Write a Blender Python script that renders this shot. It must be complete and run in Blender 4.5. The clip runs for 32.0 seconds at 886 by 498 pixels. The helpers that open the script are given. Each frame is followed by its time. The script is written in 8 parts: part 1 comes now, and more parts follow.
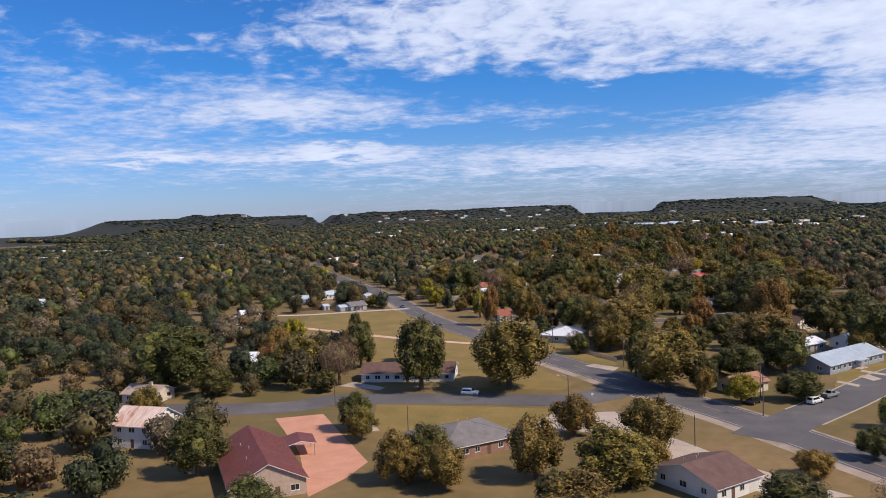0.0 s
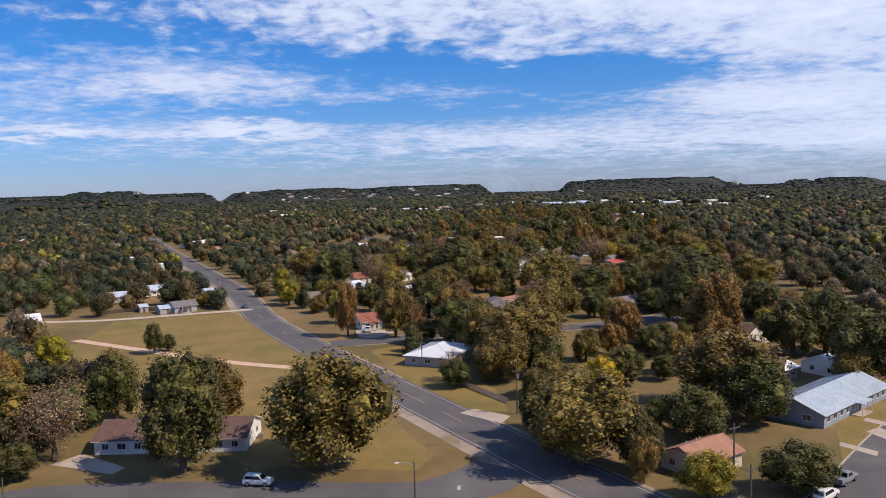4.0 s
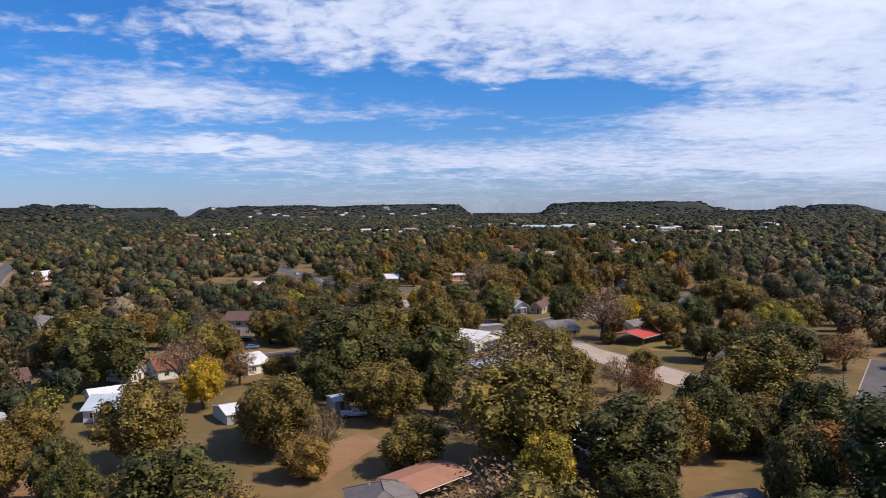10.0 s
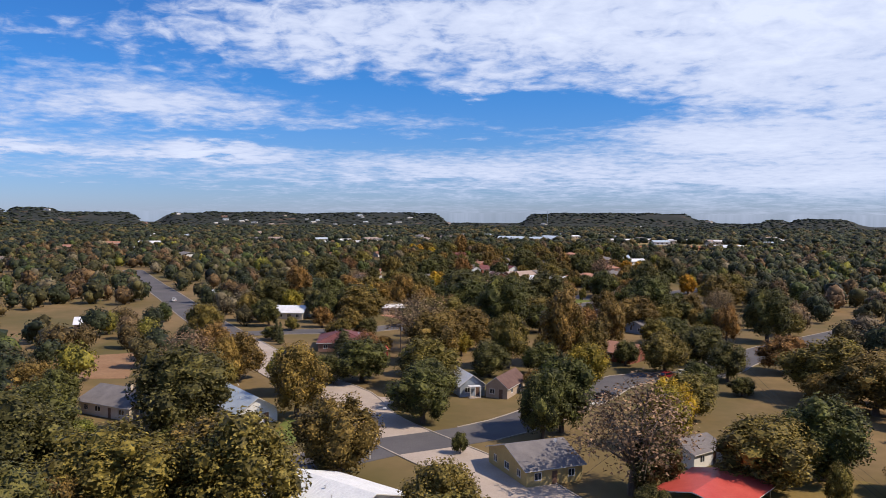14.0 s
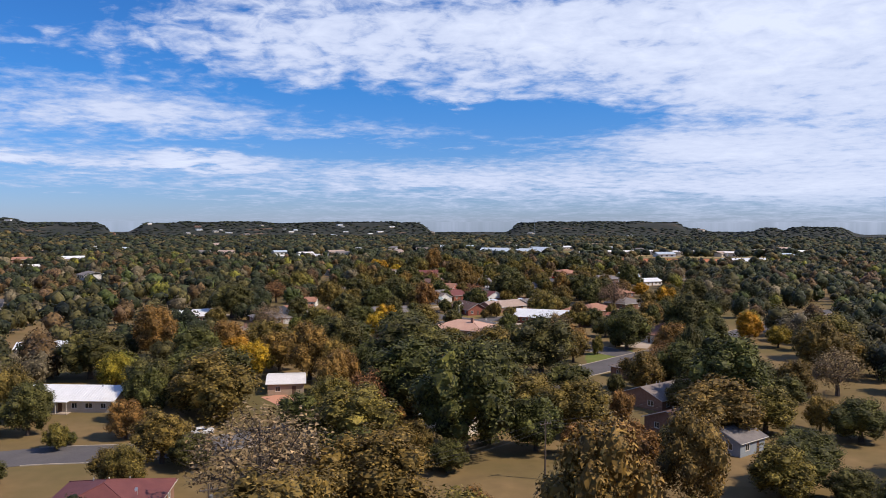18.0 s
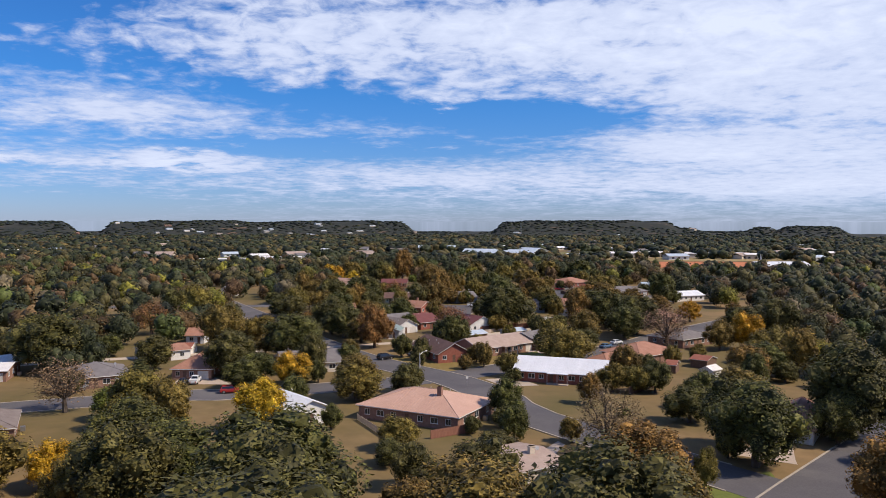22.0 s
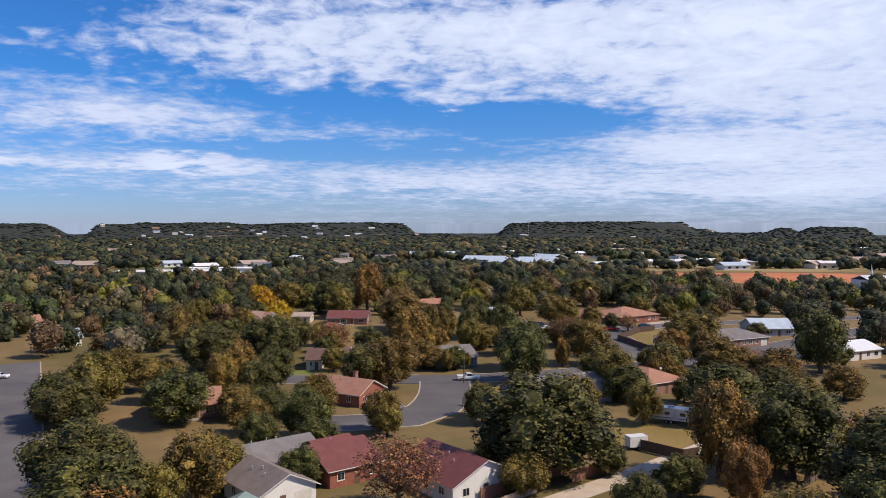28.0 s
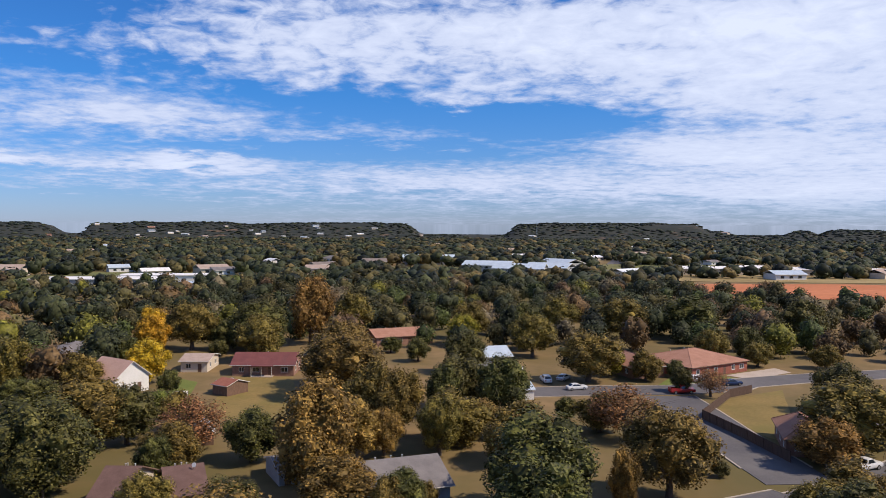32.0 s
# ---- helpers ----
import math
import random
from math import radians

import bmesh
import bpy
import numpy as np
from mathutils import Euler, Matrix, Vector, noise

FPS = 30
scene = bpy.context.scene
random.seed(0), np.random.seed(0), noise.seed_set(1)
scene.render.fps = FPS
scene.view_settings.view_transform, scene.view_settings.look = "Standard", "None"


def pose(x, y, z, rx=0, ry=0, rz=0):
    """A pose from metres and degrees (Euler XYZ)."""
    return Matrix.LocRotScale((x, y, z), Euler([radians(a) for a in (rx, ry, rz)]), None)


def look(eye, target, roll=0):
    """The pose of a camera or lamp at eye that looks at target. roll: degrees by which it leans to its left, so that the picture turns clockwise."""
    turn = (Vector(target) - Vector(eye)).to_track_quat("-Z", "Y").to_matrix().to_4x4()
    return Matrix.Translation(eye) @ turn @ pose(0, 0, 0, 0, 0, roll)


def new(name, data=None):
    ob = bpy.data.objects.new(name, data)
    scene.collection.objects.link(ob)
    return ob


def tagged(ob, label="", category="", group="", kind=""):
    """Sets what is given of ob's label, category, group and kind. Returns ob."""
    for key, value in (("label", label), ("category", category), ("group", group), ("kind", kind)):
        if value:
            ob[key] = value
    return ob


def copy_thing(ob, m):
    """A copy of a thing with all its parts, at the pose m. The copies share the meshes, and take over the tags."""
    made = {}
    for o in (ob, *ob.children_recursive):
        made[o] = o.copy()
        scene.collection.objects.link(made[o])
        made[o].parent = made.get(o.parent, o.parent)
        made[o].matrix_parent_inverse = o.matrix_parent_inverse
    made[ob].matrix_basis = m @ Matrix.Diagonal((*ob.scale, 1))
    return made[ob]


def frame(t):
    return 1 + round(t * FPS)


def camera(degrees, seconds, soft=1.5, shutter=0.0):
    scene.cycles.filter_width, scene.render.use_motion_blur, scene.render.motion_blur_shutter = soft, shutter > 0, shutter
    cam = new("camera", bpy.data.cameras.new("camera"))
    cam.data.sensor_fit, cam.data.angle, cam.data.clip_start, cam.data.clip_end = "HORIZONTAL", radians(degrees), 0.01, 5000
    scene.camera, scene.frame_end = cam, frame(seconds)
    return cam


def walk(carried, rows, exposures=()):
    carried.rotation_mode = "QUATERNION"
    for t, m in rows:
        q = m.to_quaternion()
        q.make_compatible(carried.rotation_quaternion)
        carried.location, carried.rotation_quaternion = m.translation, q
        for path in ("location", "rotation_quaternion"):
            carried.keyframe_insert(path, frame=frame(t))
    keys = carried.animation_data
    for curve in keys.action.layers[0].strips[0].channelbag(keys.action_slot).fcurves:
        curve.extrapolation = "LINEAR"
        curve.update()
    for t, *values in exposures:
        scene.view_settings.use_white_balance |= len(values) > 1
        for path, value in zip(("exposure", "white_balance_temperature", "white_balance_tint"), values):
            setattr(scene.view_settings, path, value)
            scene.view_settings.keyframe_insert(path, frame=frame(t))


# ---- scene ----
# ---------------------------------------------------------------- camera and its flight
EXPOSURE = 0.0
cam = camera(58.8, 32.0, soft=0.6)
# seconds, place in metres, heading to the right, tilt downwards and lean in degrees
PATH = [
    (0, 1.78, 2.71, 50.62, -15.087, 3.008, -2.080),
    (0.5, 1.57, 11.05, 50.47, -13.702, 3.410, -1.557),
    (1, 1.44, 19.89, 50.16, -12.588, 3.869, -1.328),
    (1.5, 1.35, 29.77, 49.59, -12.183, 4.157, -1.331),
    (2, 1.25, 41.05, 48.76, -9.845, 4.444, -1.029),
    (2.5, 1.33, 52.74, 47.99, -8.886, 4.645, -1.074),
    (3, 1.46, 64.87, 47.50, -9.122, 4.732, -1.239),
    (3.5, 1.45, 77.60, 47.23, -9.032, 4.760, -1.527),
    (5.5, 2.68, 130.95, 46.24, -7.289, 4.473, -1.222),
    (6, 2.93, 144.97, 46.04, -6.826, 4.302, -0.914),
    (6.5, 2.75, 159.53, 45.65, -6.705, 4.070, -0.714),
    (7, 2.06, 174.44, 45.28, -6.676, 3.870, -0.783),
    (7.5, 1.86, 189.59, 44.99, -6.819, 3.640, -0.804),
    (8, 1.77, 205.00, 44.82, -7.022, 3.498, -0.534),
    (8.5, 1.09, 220.89, 44.69, -7.164, 3.468, -0.461),
    (9, 0.14, 237.89, 44.46, -7.278, 3.439, -0.476),
    (9.5, -0.84, 255.07, 44.09, -7.310, 3.383, -0.378),
    (10, -1.01, 272.56, 43.79, -7.306, 3.295, -0.555),
    (10.5, -0.96, 290.30, 43.50, -7.104, 3.238, -0.800),
    (11, -0.20, 308.27, 43.08, -6.410, 3.095, -0.853),
    (11.5, 1.15, 326.48, 42.57, -5.633, 2.896, -1.052),
    (12, 2.16, 344.24, 42.02, -5.257, 2.809, -0.857),
    (12.5, 2.49, 361.79, 41.61, -5.226, 2.693, -0.547),
    (13, 2.39, 378.87, 41.24, -5.400, 2.637, -0.264),
    (13.5, 1.91, 395.37, 40.86, -5.602, 2.551, -0.059),
    (14, 1.42, 411.63, 40.57, -5.862, 2.608, 0.342),
    (14.5, 1.12, 427.81, 40.57, -6.008, 2.867, 1.250),
    (16.5, 3.00, 491.67, 40.85, -5.742, 2.177, 0.111),
    (17, 3.23, 508.24, 40.77, -5.454, 2.034, -0.090),
    (17.5, 3.10, 525.00, 40.69, -5.223, 1.977, -0.044),
    (18, 2.48, 541.56, 40.61, -4.909, 1.949, 0.109),
    (18.5, 1.38, 557.96, 40.60, -4.704, 1.948, 0.076),
    (19, 0.38, 574.33, 40.48, -4.649, 1.949, 0.097),
    (19.5, -0.46, 591.02, 40.21, -4.735, 1.977, -0.050),
    (20, -0.84, 607.62, 39.88, -4.821, 1.977, -0.216),
    (20.5, -0.93, 623.86, 39.37, -4.878, 1.948, -0.141),
    (21, -1.01, 640.23, 38.85, -4.707, 1.977, -0.126),
    (21.5, -0.93, 656.89, 38.38, -4.216, 2.005, 0.000),
    (22, -0.70, 673.05, 37.89, -3.785, 1.977, 0.130),
    (22.5, -0.23, 688.45, 37.64, -3.528, 1.863, 0.198),
    (23, -0.25, 703.32, 37.58, -3.385, 1.834, 0.298),
    (23.5, -1.03, 717.37, 37.54, -3.297, 1.748, 0.375),
    (24, -1.83, 730.95, 37.60, -3.440, 1.690, 0.437),
    (24.5, -2.70, 744.40, 37.73, -3.557, 1.691, 0.519),
    (25, -3.25, 757.71, 37.77, -3.700, 1.662, 0.248),
    (25.5, -3.33, 771.04, 37.83, -3.873, 1.720, 0.058),
    (27.5, -3.23, 826.02, 37.15, -4.131, 1.834, -0.086),
    (28, -3.04, 839.96, 36.77, -4.159, 1.834, -0.013),
    (28.5, -2.78, 853.86, 36.37, -4.159, 1.805, -0.012),
    (29, -2.57, 867.52, 36.10, -4.218, 1.806, -0.030),
    (29.5, -2.31, 881.01, 35.92, -4.331, 1.833, 0.028),
    (30, -2.31, 894.03, 35.86, -4.304, 1.863, 0.141),
    (30.5, -2.15, 906.77, 35.61, -4.361, 1.777, 0.352),
    (31, -2.02, 919.40, 35.67, -4.504, 1.805, 0.396),
    (31.5, -1.77, 931.81, 35.61, -4.678, 1.748, 0.410),
    (32, -1.84, 943.73, 35.52, -4.707, 1.777, 0.309),
]


def flight(x, y, z, heading, tilt, lean):
    h, p = radians(heading), radians(tilt)
    aim = Vector((x + 100 * math.sin(h) * math.cos(p), y + 100 * math.cos(h) * math.cos(p), z - 100 * math.sin(p)))
    return look((x, y, z), aim, lean)


walk(cam, [(row[0], flight(*row[1:])) for row in PATH], [(0.0, EXPOSURE), (32.0, EXPOSURE)])

# ---------------------------------------------------------------- sky, clouds and sun
SUN_AZ, SUN_EL = radians(100), radians(47)  # clockwise from the flight's heading (+y)


def build_world():
    world = bpy.data.worlds.new("sky")
    scene.world = world
    world.use_nodes = True
    nt = world.node_tree
    nt.nodes.clear()
    N, K = nt.nodes.new, nt.links.new

    def mth(op, a, b=None, c=None):
        n = N("ShaderNodeMath")
        n.operation = op
        for i, v in enumerate((a, b, c)):
            if v is None:
                continue
            if isinstance(v, (int, float)):
                n.inputs[i].default_value = v
            else:
                K(v, n.inputs[i])
        return n.outputs[0]

    coord = N("ShaderNodeTexCoord")
    sep = N("ShaderNodeSeparateXYZ")
    K(coord.outputs["Generated"], sep.inputs[0])
    X, Y, Z = sep.outputs
    az = mth("DEGREES", mth("ARCTAN2", X, Y))
    el = mth("DEGREES", mth("ARCSINE", Z))
    zz = mth("ADD", mth("MAXIMUM", Z, 0.0), 0.10)
    comb = N("ShaderNodeCombineXYZ")
    K(mth("DIVIDE", X, zz), comb.inputs[0])
    K(mth("DIVIDE", Y, zz), comb.inputs[1])

    def fbm(scale, detail, rough, dist=0.0, seed=0.0):
        n = N("ShaderNodeTexNoise")
        n.noise_dimensions = "4D"
        n.inputs["Scale"].default_value, n.inputs["Detail"].default_value = scale, detail
        n.inputs["Roughness"].default_value, n.inputs["Distortion"].default_value = rough, dist
        n.inputs["W"].default_value = seed
        K(comb.outputs[0], n.inputs["Vector"])
        return n.outputs[0]

    big, mid, fine = fbm(0.55, 5, 0.55, 0.4, 3.1), fbm(2.2, 6, 0.6, 0.5, 7.7), fbm(9.0, 5, 0.62, 0.3, 1.9)
    cells = N("ShaderNodeCombineXYZ")
    K(mth("MULTIPLY", az, 0.42), cells.inputs[0])
    K(mth("MULTIPLY", el, 0.95), cells.inputs[1])
    fleece = N("ShaderNodeTexNoise")
    fleece.inputs["Scale"].default_value, fleece.inputs["Detail"].default_value = 1.0, 5
    fleece.inputs["Roughness"].default_value, fleece.inputs["Distortion"].default_value = 0.55, 0.6
    K(cells.outputs[0], fleece.inputs["Vector"])
    high = N("ShaderNodeMapRange")
    high.inputs["From Min"].default_value, high.inputs["From Max"].default_value = 5.0, 12.0
    high.inputs["To Max"].default_value = 0.62
    K(el, high.inputs["Value"])
    wob = mth("MULTIPLY", mth("SUBTRACT", mid, 0.5), 3.2)
    wob2 = mth("MULTIPLY", mth("SUBTRACT", big, 0.5), 14.0)

    def bank(a0, e0, sa, se, amp, slope=0.0):
        """A bank (amp > 0) or a gap (amp < 0) of cloud round azimuth a0 and elevation e0, in degrees."""
        da = mth("SUBTRACT", mth("ADD", az, wob2), a0)
        de = mth("SUBTRACT", mth("ADD", el, wob), mth("MULTIPLY_ADD", da, slope, e0))
        q = mth("ADD", mth("POWER", mth("ABSOLUTE", mth("DIVIDE", da, sa)), 2.0), mth("POWER", mth("ABSOLUTE", mth("DIVIDE", de, se)), 2.0))
        return mth("MULTIPLY", mth("EXPONENT", mth("MULTIPLY", q, -1.0)), amp)

    banks = [(-36, 13.4, 9, 1.6, -0.42), (-31, 10.6, 9, 0.8, -0.30), (-11, 8.5, 9, 0.9, -0.50, -0.06), (4, 7.3, 7, 1.3, -0.55),
             (19, 16.3, 8, 1.3, -0.50), (-12, 5.2, 11, 0.7, -0.34), (-32, 1.2, 9, 1.0, -0.30), (3, 5.3, 8, 0.7, -0.3),
             (-22, 4.2, 5.5, 0.55, 0.60), (-34, 4.1, 4, 0.4, 0.5), (14, 5.2, 15, 1.0, 0.36, -0.03), (-12, 12.6, 24, 2.8, 0.33),
             (-5, 8.9, 5, 0.6, 0.34), (22, 11.5, 15, 3.2, 0.48), (-27, 7.4, 8, 1.1, 0.26), (0, 2.6, 60, 0.9, 0.12), (10, 14, 18, 1.6, 0.34), (24, 2.6, 16, 2.0, 0.34), (26, 7.5, 12, 1.6, 0.28), (-34, 2.6, 16, 1.6, -0.12), (-3, 3.4, 9, 0.9, 0.15)]
    cover = None
    for b in banks:
        o = bank(*b)
        cover = o if cover is None else mth("ADD", cover, o)
    tex = mth("ADD", mth("MULTIPLY", big, 0.25), mth("ADD", mth("MULTIPLY", mid, 0.50), mth("MULTIPLY", fine, 0.42)))
    tex = mth("ADD", tex, mth("MULTIPLY", mth("SUBTRACT", fleece.outputs[0], 0.5), high.outputs[0]))
    val = mth("ADD", tex, mth("MULTIPLY", cover, 0.62))
    ramp = N("ShaderNodeMapRange")
    ramp.interpolation_type = "SMOOTHSTEP"
    ramp.inputs["From Min"].default_value, ramp.inputs["From Max"].default_value = 0.48, 0.80
    K(val, ramp.inputs["Value"])
    clear = N("ShaderNodeMapRange")
    clear.interpolation_type = "SMOOTHSTEP"
    clear.inputs["From Min"].default_value, clear.inputs["From Max"].default_value = 0.002, 0.045
    clear.inputs["To Min"].default_value, clear.inputs["To Max"].default_value = 0.42, 0.95
    K(Z, clear.inputs["Value"])
    cloud = mth("MULTIPLY", ramp.outputs[0], clear.outputs[0])
    # lit tops and slightly greyer bodies
    shade = N("ShaderNodeMix")
    shade.data_type = "RGBA"
    shade.inputs["A"].default_value, shade.inputs["B"].default_value = (0.43, 0.52, 0.80, 1), (0.86, 0.93, 1.13, 1)
    K(mth("MULTIPLY_ADD", val, 1.5, -0.55), shade.inputs["Factor"])

    sky = N("ShaderNodeTexSky")
    sky.sky_type = "NISHITA"
    sky.sun_disc = False
    sky.sun_elevation, sky.sun_rotation = SUN_EL, SUN_AZ
    sky.altitude, sky.air_density, sky.dust_density, sky.ozone_density = 300, 1.0, 0.25, 3.0
    tint = N("ShaderNodeMix")
    tint.data_type, tint.blend_type = "RGBA", "MULTIPLY"
    tint.inputs["Factor"].default_value = 1.0
    K(sky.outputs[0], tint.inputs["A"])
    haze = N("ShaderNodeMix")
    haze.data_type = "RGBA"
    haze.inputs["A"].default_value, haze.inputs["B"].default_value = (0.62, 0.79, 1.38, 1), (0.30, 0.80, 1.46, 1)
    low = N("ShaderNodeMapRange")
    low.inputs["From Max"].default_value = 0.16
    K(Z, low.inputs["Value"])
    K(low.outputs[0], haze.inputs["Factor"])
    K(haze.outputs["Result"], tint.inputs["B"])
    b1, b2 = N("ShaderNodeBackground"), N("ShaderNodeBackground")
    K(tint.outputs["Result"], b1.inputs["Color"])
    b1.inputs["Strength"].default_value = SKY
    K(shade.outputs["Result"], b2.inputs["Color"])
    b2.inputs["Strength"].default_value = CLOUD
    mix, out = N("ShaderNodeMixShader"), N("ShaderNodeOutputWorld")
    K(cloud, mix.inputs[0])
    K(b1.outputs[0], mix.inputs[1])
    K(b2.outputs[0], mix.inputs[2])
    K(mix.outputs[0], out.inputs["Surface"])


SKY, CLOUD = 0.085, 0.95
build_world()
sun_data = bpy.data.lights.new("sun", "SUN")
sun_data.energy, sun_data.angle, sun_data.color = 5.0, radians(0.6), (1.0, 0.85, 0.69)
sun = new("sun", sun_data)
sun_dir = Vector((math.sin(SUN_AZ) * math.cos(SUN_EL), math.cos(SUN_AZ) * math.cos(SUN_EL), math.sin(SUN_EL)))
sun.matrix_world = look(sun_dir * 900 + Vector((0, 450, 0)), (0, 450, 0))

# ---------------------------------------------------------------- materials
MATS = {}


def mat(name, c1, c2, scale=1.0, rough=0.8, metal=0.0, bump=0.0, fine=8.0, rnd=0.0, island=0.0, stretch=(1, 1, 1), c3=None, spot=(0.55, 0.7), spec=0.3, world=False, trans=0.0):
    """A surface of two tones at a coarse and a fine scale (1/m), with stains of c3, relief, and per-object or per-piece variation."""
    if name in MATS:
        return MATS[name]
    m = bpy.data.materials.new(name)
    m.use_nodes = True
    nt = m.node_tree
    N, K = nt.nodes.new, nt.links.new
    bsdf = nt.nodes["Principled BSDF"]
    co = N("ShaderNodeNewGeometry").outputs["Position"] if world else N("ShaderNodeTexCoord").outputs["Object"]
    mp = N("ShaderNodeMapping")
    mp.inputs["Scale"].default_value = stretch
    K(co, mp.inputs[0])

    def noise_node(s, d, r=0.6):
        n = N("ShaderNodeTexNoise")
        n.inputs["Scale"].default_value, n.inputs["Detail"].default_value, n.inputs["Roughness"].default_value = s, d, r
        K(mp.outputs[0], n.inputs["Vector"])
        return n.outputs[0]

    def mixc(f, a, b, blend="MIX"):
        n = N("ShaderNodeMix")
        n.data_type, n.blend_type = "RGBA", blend
        for key, v in (("Factor", f), ("A", a), ("B", b)):
            if isinstance(v, (int, float)):
                n.inputs[key].default_value = v
            elif isinstance(v, tuple):
                n.inputs[key].default_value = (*v, 1)
            else:
                K(v, n.inputs[key])
        return n.outputs["Result"]

    def rng(v, a, b, lo=0.0, hi=1.0):
        n = N("ShaderNodeMapRange")
        for key, x in (("From Min", a), ("From Max", b), ("To Min", lo), ("To Max", hi)):
            n.inputs[key].default_value = x
        K(v, n.inputs["Value"])
        return n.outputs[0]

    coarse, fin = noise_node(scale, 4), noise_node(scale * fine, 3)
    col = mixc(rng(coarse, 0.32, 0.68), c1, c2)
    col = mixc(rng(fin, 0.3, 0.7, 0.0, 0.55), col, mixc(1.0, col, (0.62, 0.62, 0.62), "MULTIPLY"))
    if c3:
        col = mixc(rng(noise_node(scale * 0.37, 5, 0.65), *spot), col, c3)
    if rnd or island:
        src = N("ShaderNodeObjectInfo").outputs["Random"] if rnd else N("ShaderNodeNewGeometry").outputs["Random Per Island"]
        v = N("ShaderNodeHueSaturation")
        a = rnd or island
        K(rng(src, 0, 1, 1 - a, 1 + a), v.inputs["Value"])
        K(rng(src, 0, 1, 0.5 + 0.035 * a, 0.5 - 0.035 * a), v.inputs["Hue"])
        K(col, v.inputs["Color"])
        col = v.outputs[0]
    K(col, bsdf.inputs["Base Color"])
    bsdf.inputs["Roughness"].default_value, bsdf.inputs["Metallic"].default_value = rough, metal
    bsdf.inputs["Specular IOR Level"].default_value = spec
    if bump:
        b = N("ShaderNodeBump")
        b.inputs["Strength"].default_value, b.inputs["Distance"].default_value = bump, 0.05
        K(fin, b.inputs["Height"])
        K(b.outputs[0], bsdf.inputs["Normal"])
    if trans:
        tr, mx = N("ShaderNodeBsdfTranslucent"), N("ShaderNodeMixShader")
        K(col, tr.inputs["Color"])
        mx.inputs[0].default_value = trans
        K(bsdf.outputs[0], mx.inputs[1])
        K(tr.outputs[0], mx.inputs[2])
        K(mx.outputs[0], nt.nodes["Material Output"].inputs["Surface"])
    MATS[name] = m
    return m


def leaf_mat(name, c1, c2, hue=0.018, val=0.48):
    """Leaves: each leaf and each tree a little different."""
    m = bpy.data.materials.new(name)
    m.use_nodes = True
    nt = m.node_tree
    N, K = nt.nodes.new, nt.links.new
    bsdf = nt.nodes["Principled BSDF"]
    geo, info = N("ShaderNodeNewGeometry"), N("ShaderNodeObjectInfo")
    mx = N("ShaderNodeMix")
    mx.data_type = "RGBA"
    mx.inputs["A"].default_value, mx.inputs["B"].default_value = (*c1, 1), (*c2, 1)
    K(geo.outputs["Random Per Island"], mx.inputs["Factor"])
    hs = N("ShaderNodeHueSaturation")
    for key, lo, hi, src in (("Hue", 0.5 - hue, 0.5 + hue, info), ("Value", 1 - val, 1 + val, geo)):
        r = N("ShaderNodeMapRange")
        r.inputs["To Min"].default_value, r.inputs["To Max"].default_value = lo, hi
        K(src.outputs["Random" if src is info else "Random Per Island"], r.inputs["Value"])
        K(r.outputs[0], hs.inputs[key])
    K(mx.outputs["Result"], hs.inputs["Color"])
    no, rg, mu = N("ShaderNodeTexNoise"), N("ShaderNodeMapRange"), N("ShaderNodeMix")
    no.inputs["Scale"].default_value, no.inputs["Detail"].default_value = 1.4, 4
    K(N("ShaderNodeTexCoord").outputs["Object"], no.inputs["Vector"])
    for key, v in (("From Min", 0.3), ("From Max", 0.7), ("To Min", 0.55), ("To Max", 1.42)):
        rg.inputs[key].default_value = v
    K(no.outputs[0], rg.inputs["Value"])
    mu.data_type, mu.blend_type = "RGBA", "MULTIPLY"
    mu.inputs["Factor"].default_value = 1.0
    K(hs.outputs[0], mu.inputs["A"])
    K(rg.outputs[0], mu.inputs["B"])
    K(mu.outputs["Result"], bsdf.inputs["Base Color"])
    bsdf.inputs["Roughness"].default_value, bsdf.inputs["Specular IOR Level"].default_value = 0.6, 0.2
    tr, ms = N("ShaderNodeBsdfTranslucent"), N("ShaderNodeMixShader")
    K(mu.outputs["Result"], tr.inputs["Color"])
    ms.inputs[0].default_value = 0.07
    K(bsdf.outputs[0], ms.inputs[1])
    K(tr.outputs[0], ms.inputs[2])
    K(ms.outputs[0], nt.nodes["Material Output"].inputs["Surface"])
    return m


def glass(name, tint):
    m = bpy.data.materials.new(name)
    m.use_nodes = True
    b = m.node_tree.nodes["Principled BSDF"]
    b.inputs["Base Color"].default_value = (*tint, 1)
    b.inputs["Roughness"].default_value, b.inputs["Specular IOR Level"].default_value = 0.06, 0.8
    return m


M_GROUND = mat("dry_grass_ground", (0.152, 0.110, 0.042), (0.255, 0.166, 0.078), 0.035, 0.95, fine=9, c3=(0.115, 0.092, 0.032), world=True, spot=(0.45, 0.62), bump=0.6)
M_LAWN = mat("mown_lawn", (0.190, 0.140, 0.042), (0.265, 0.182, 0.062), 0.10, 0.95, fine=14, bump=0.5, c3=(0.145, 0.125, 0.034), world=True)
M_GREEN = mat("green_lawn", (0.115, 0.150, 0.028), (0.170, 0.185, 0.045), 0.15, 0.95, fine=12, bump=0.5, world=True)
M_DIRT = mat("bare_red_earth", (0.26, 0.14, 0.075), (0.33, 0.20, 0.11), 0.12, 0.95, fine=10, world=True, bump=0.4)
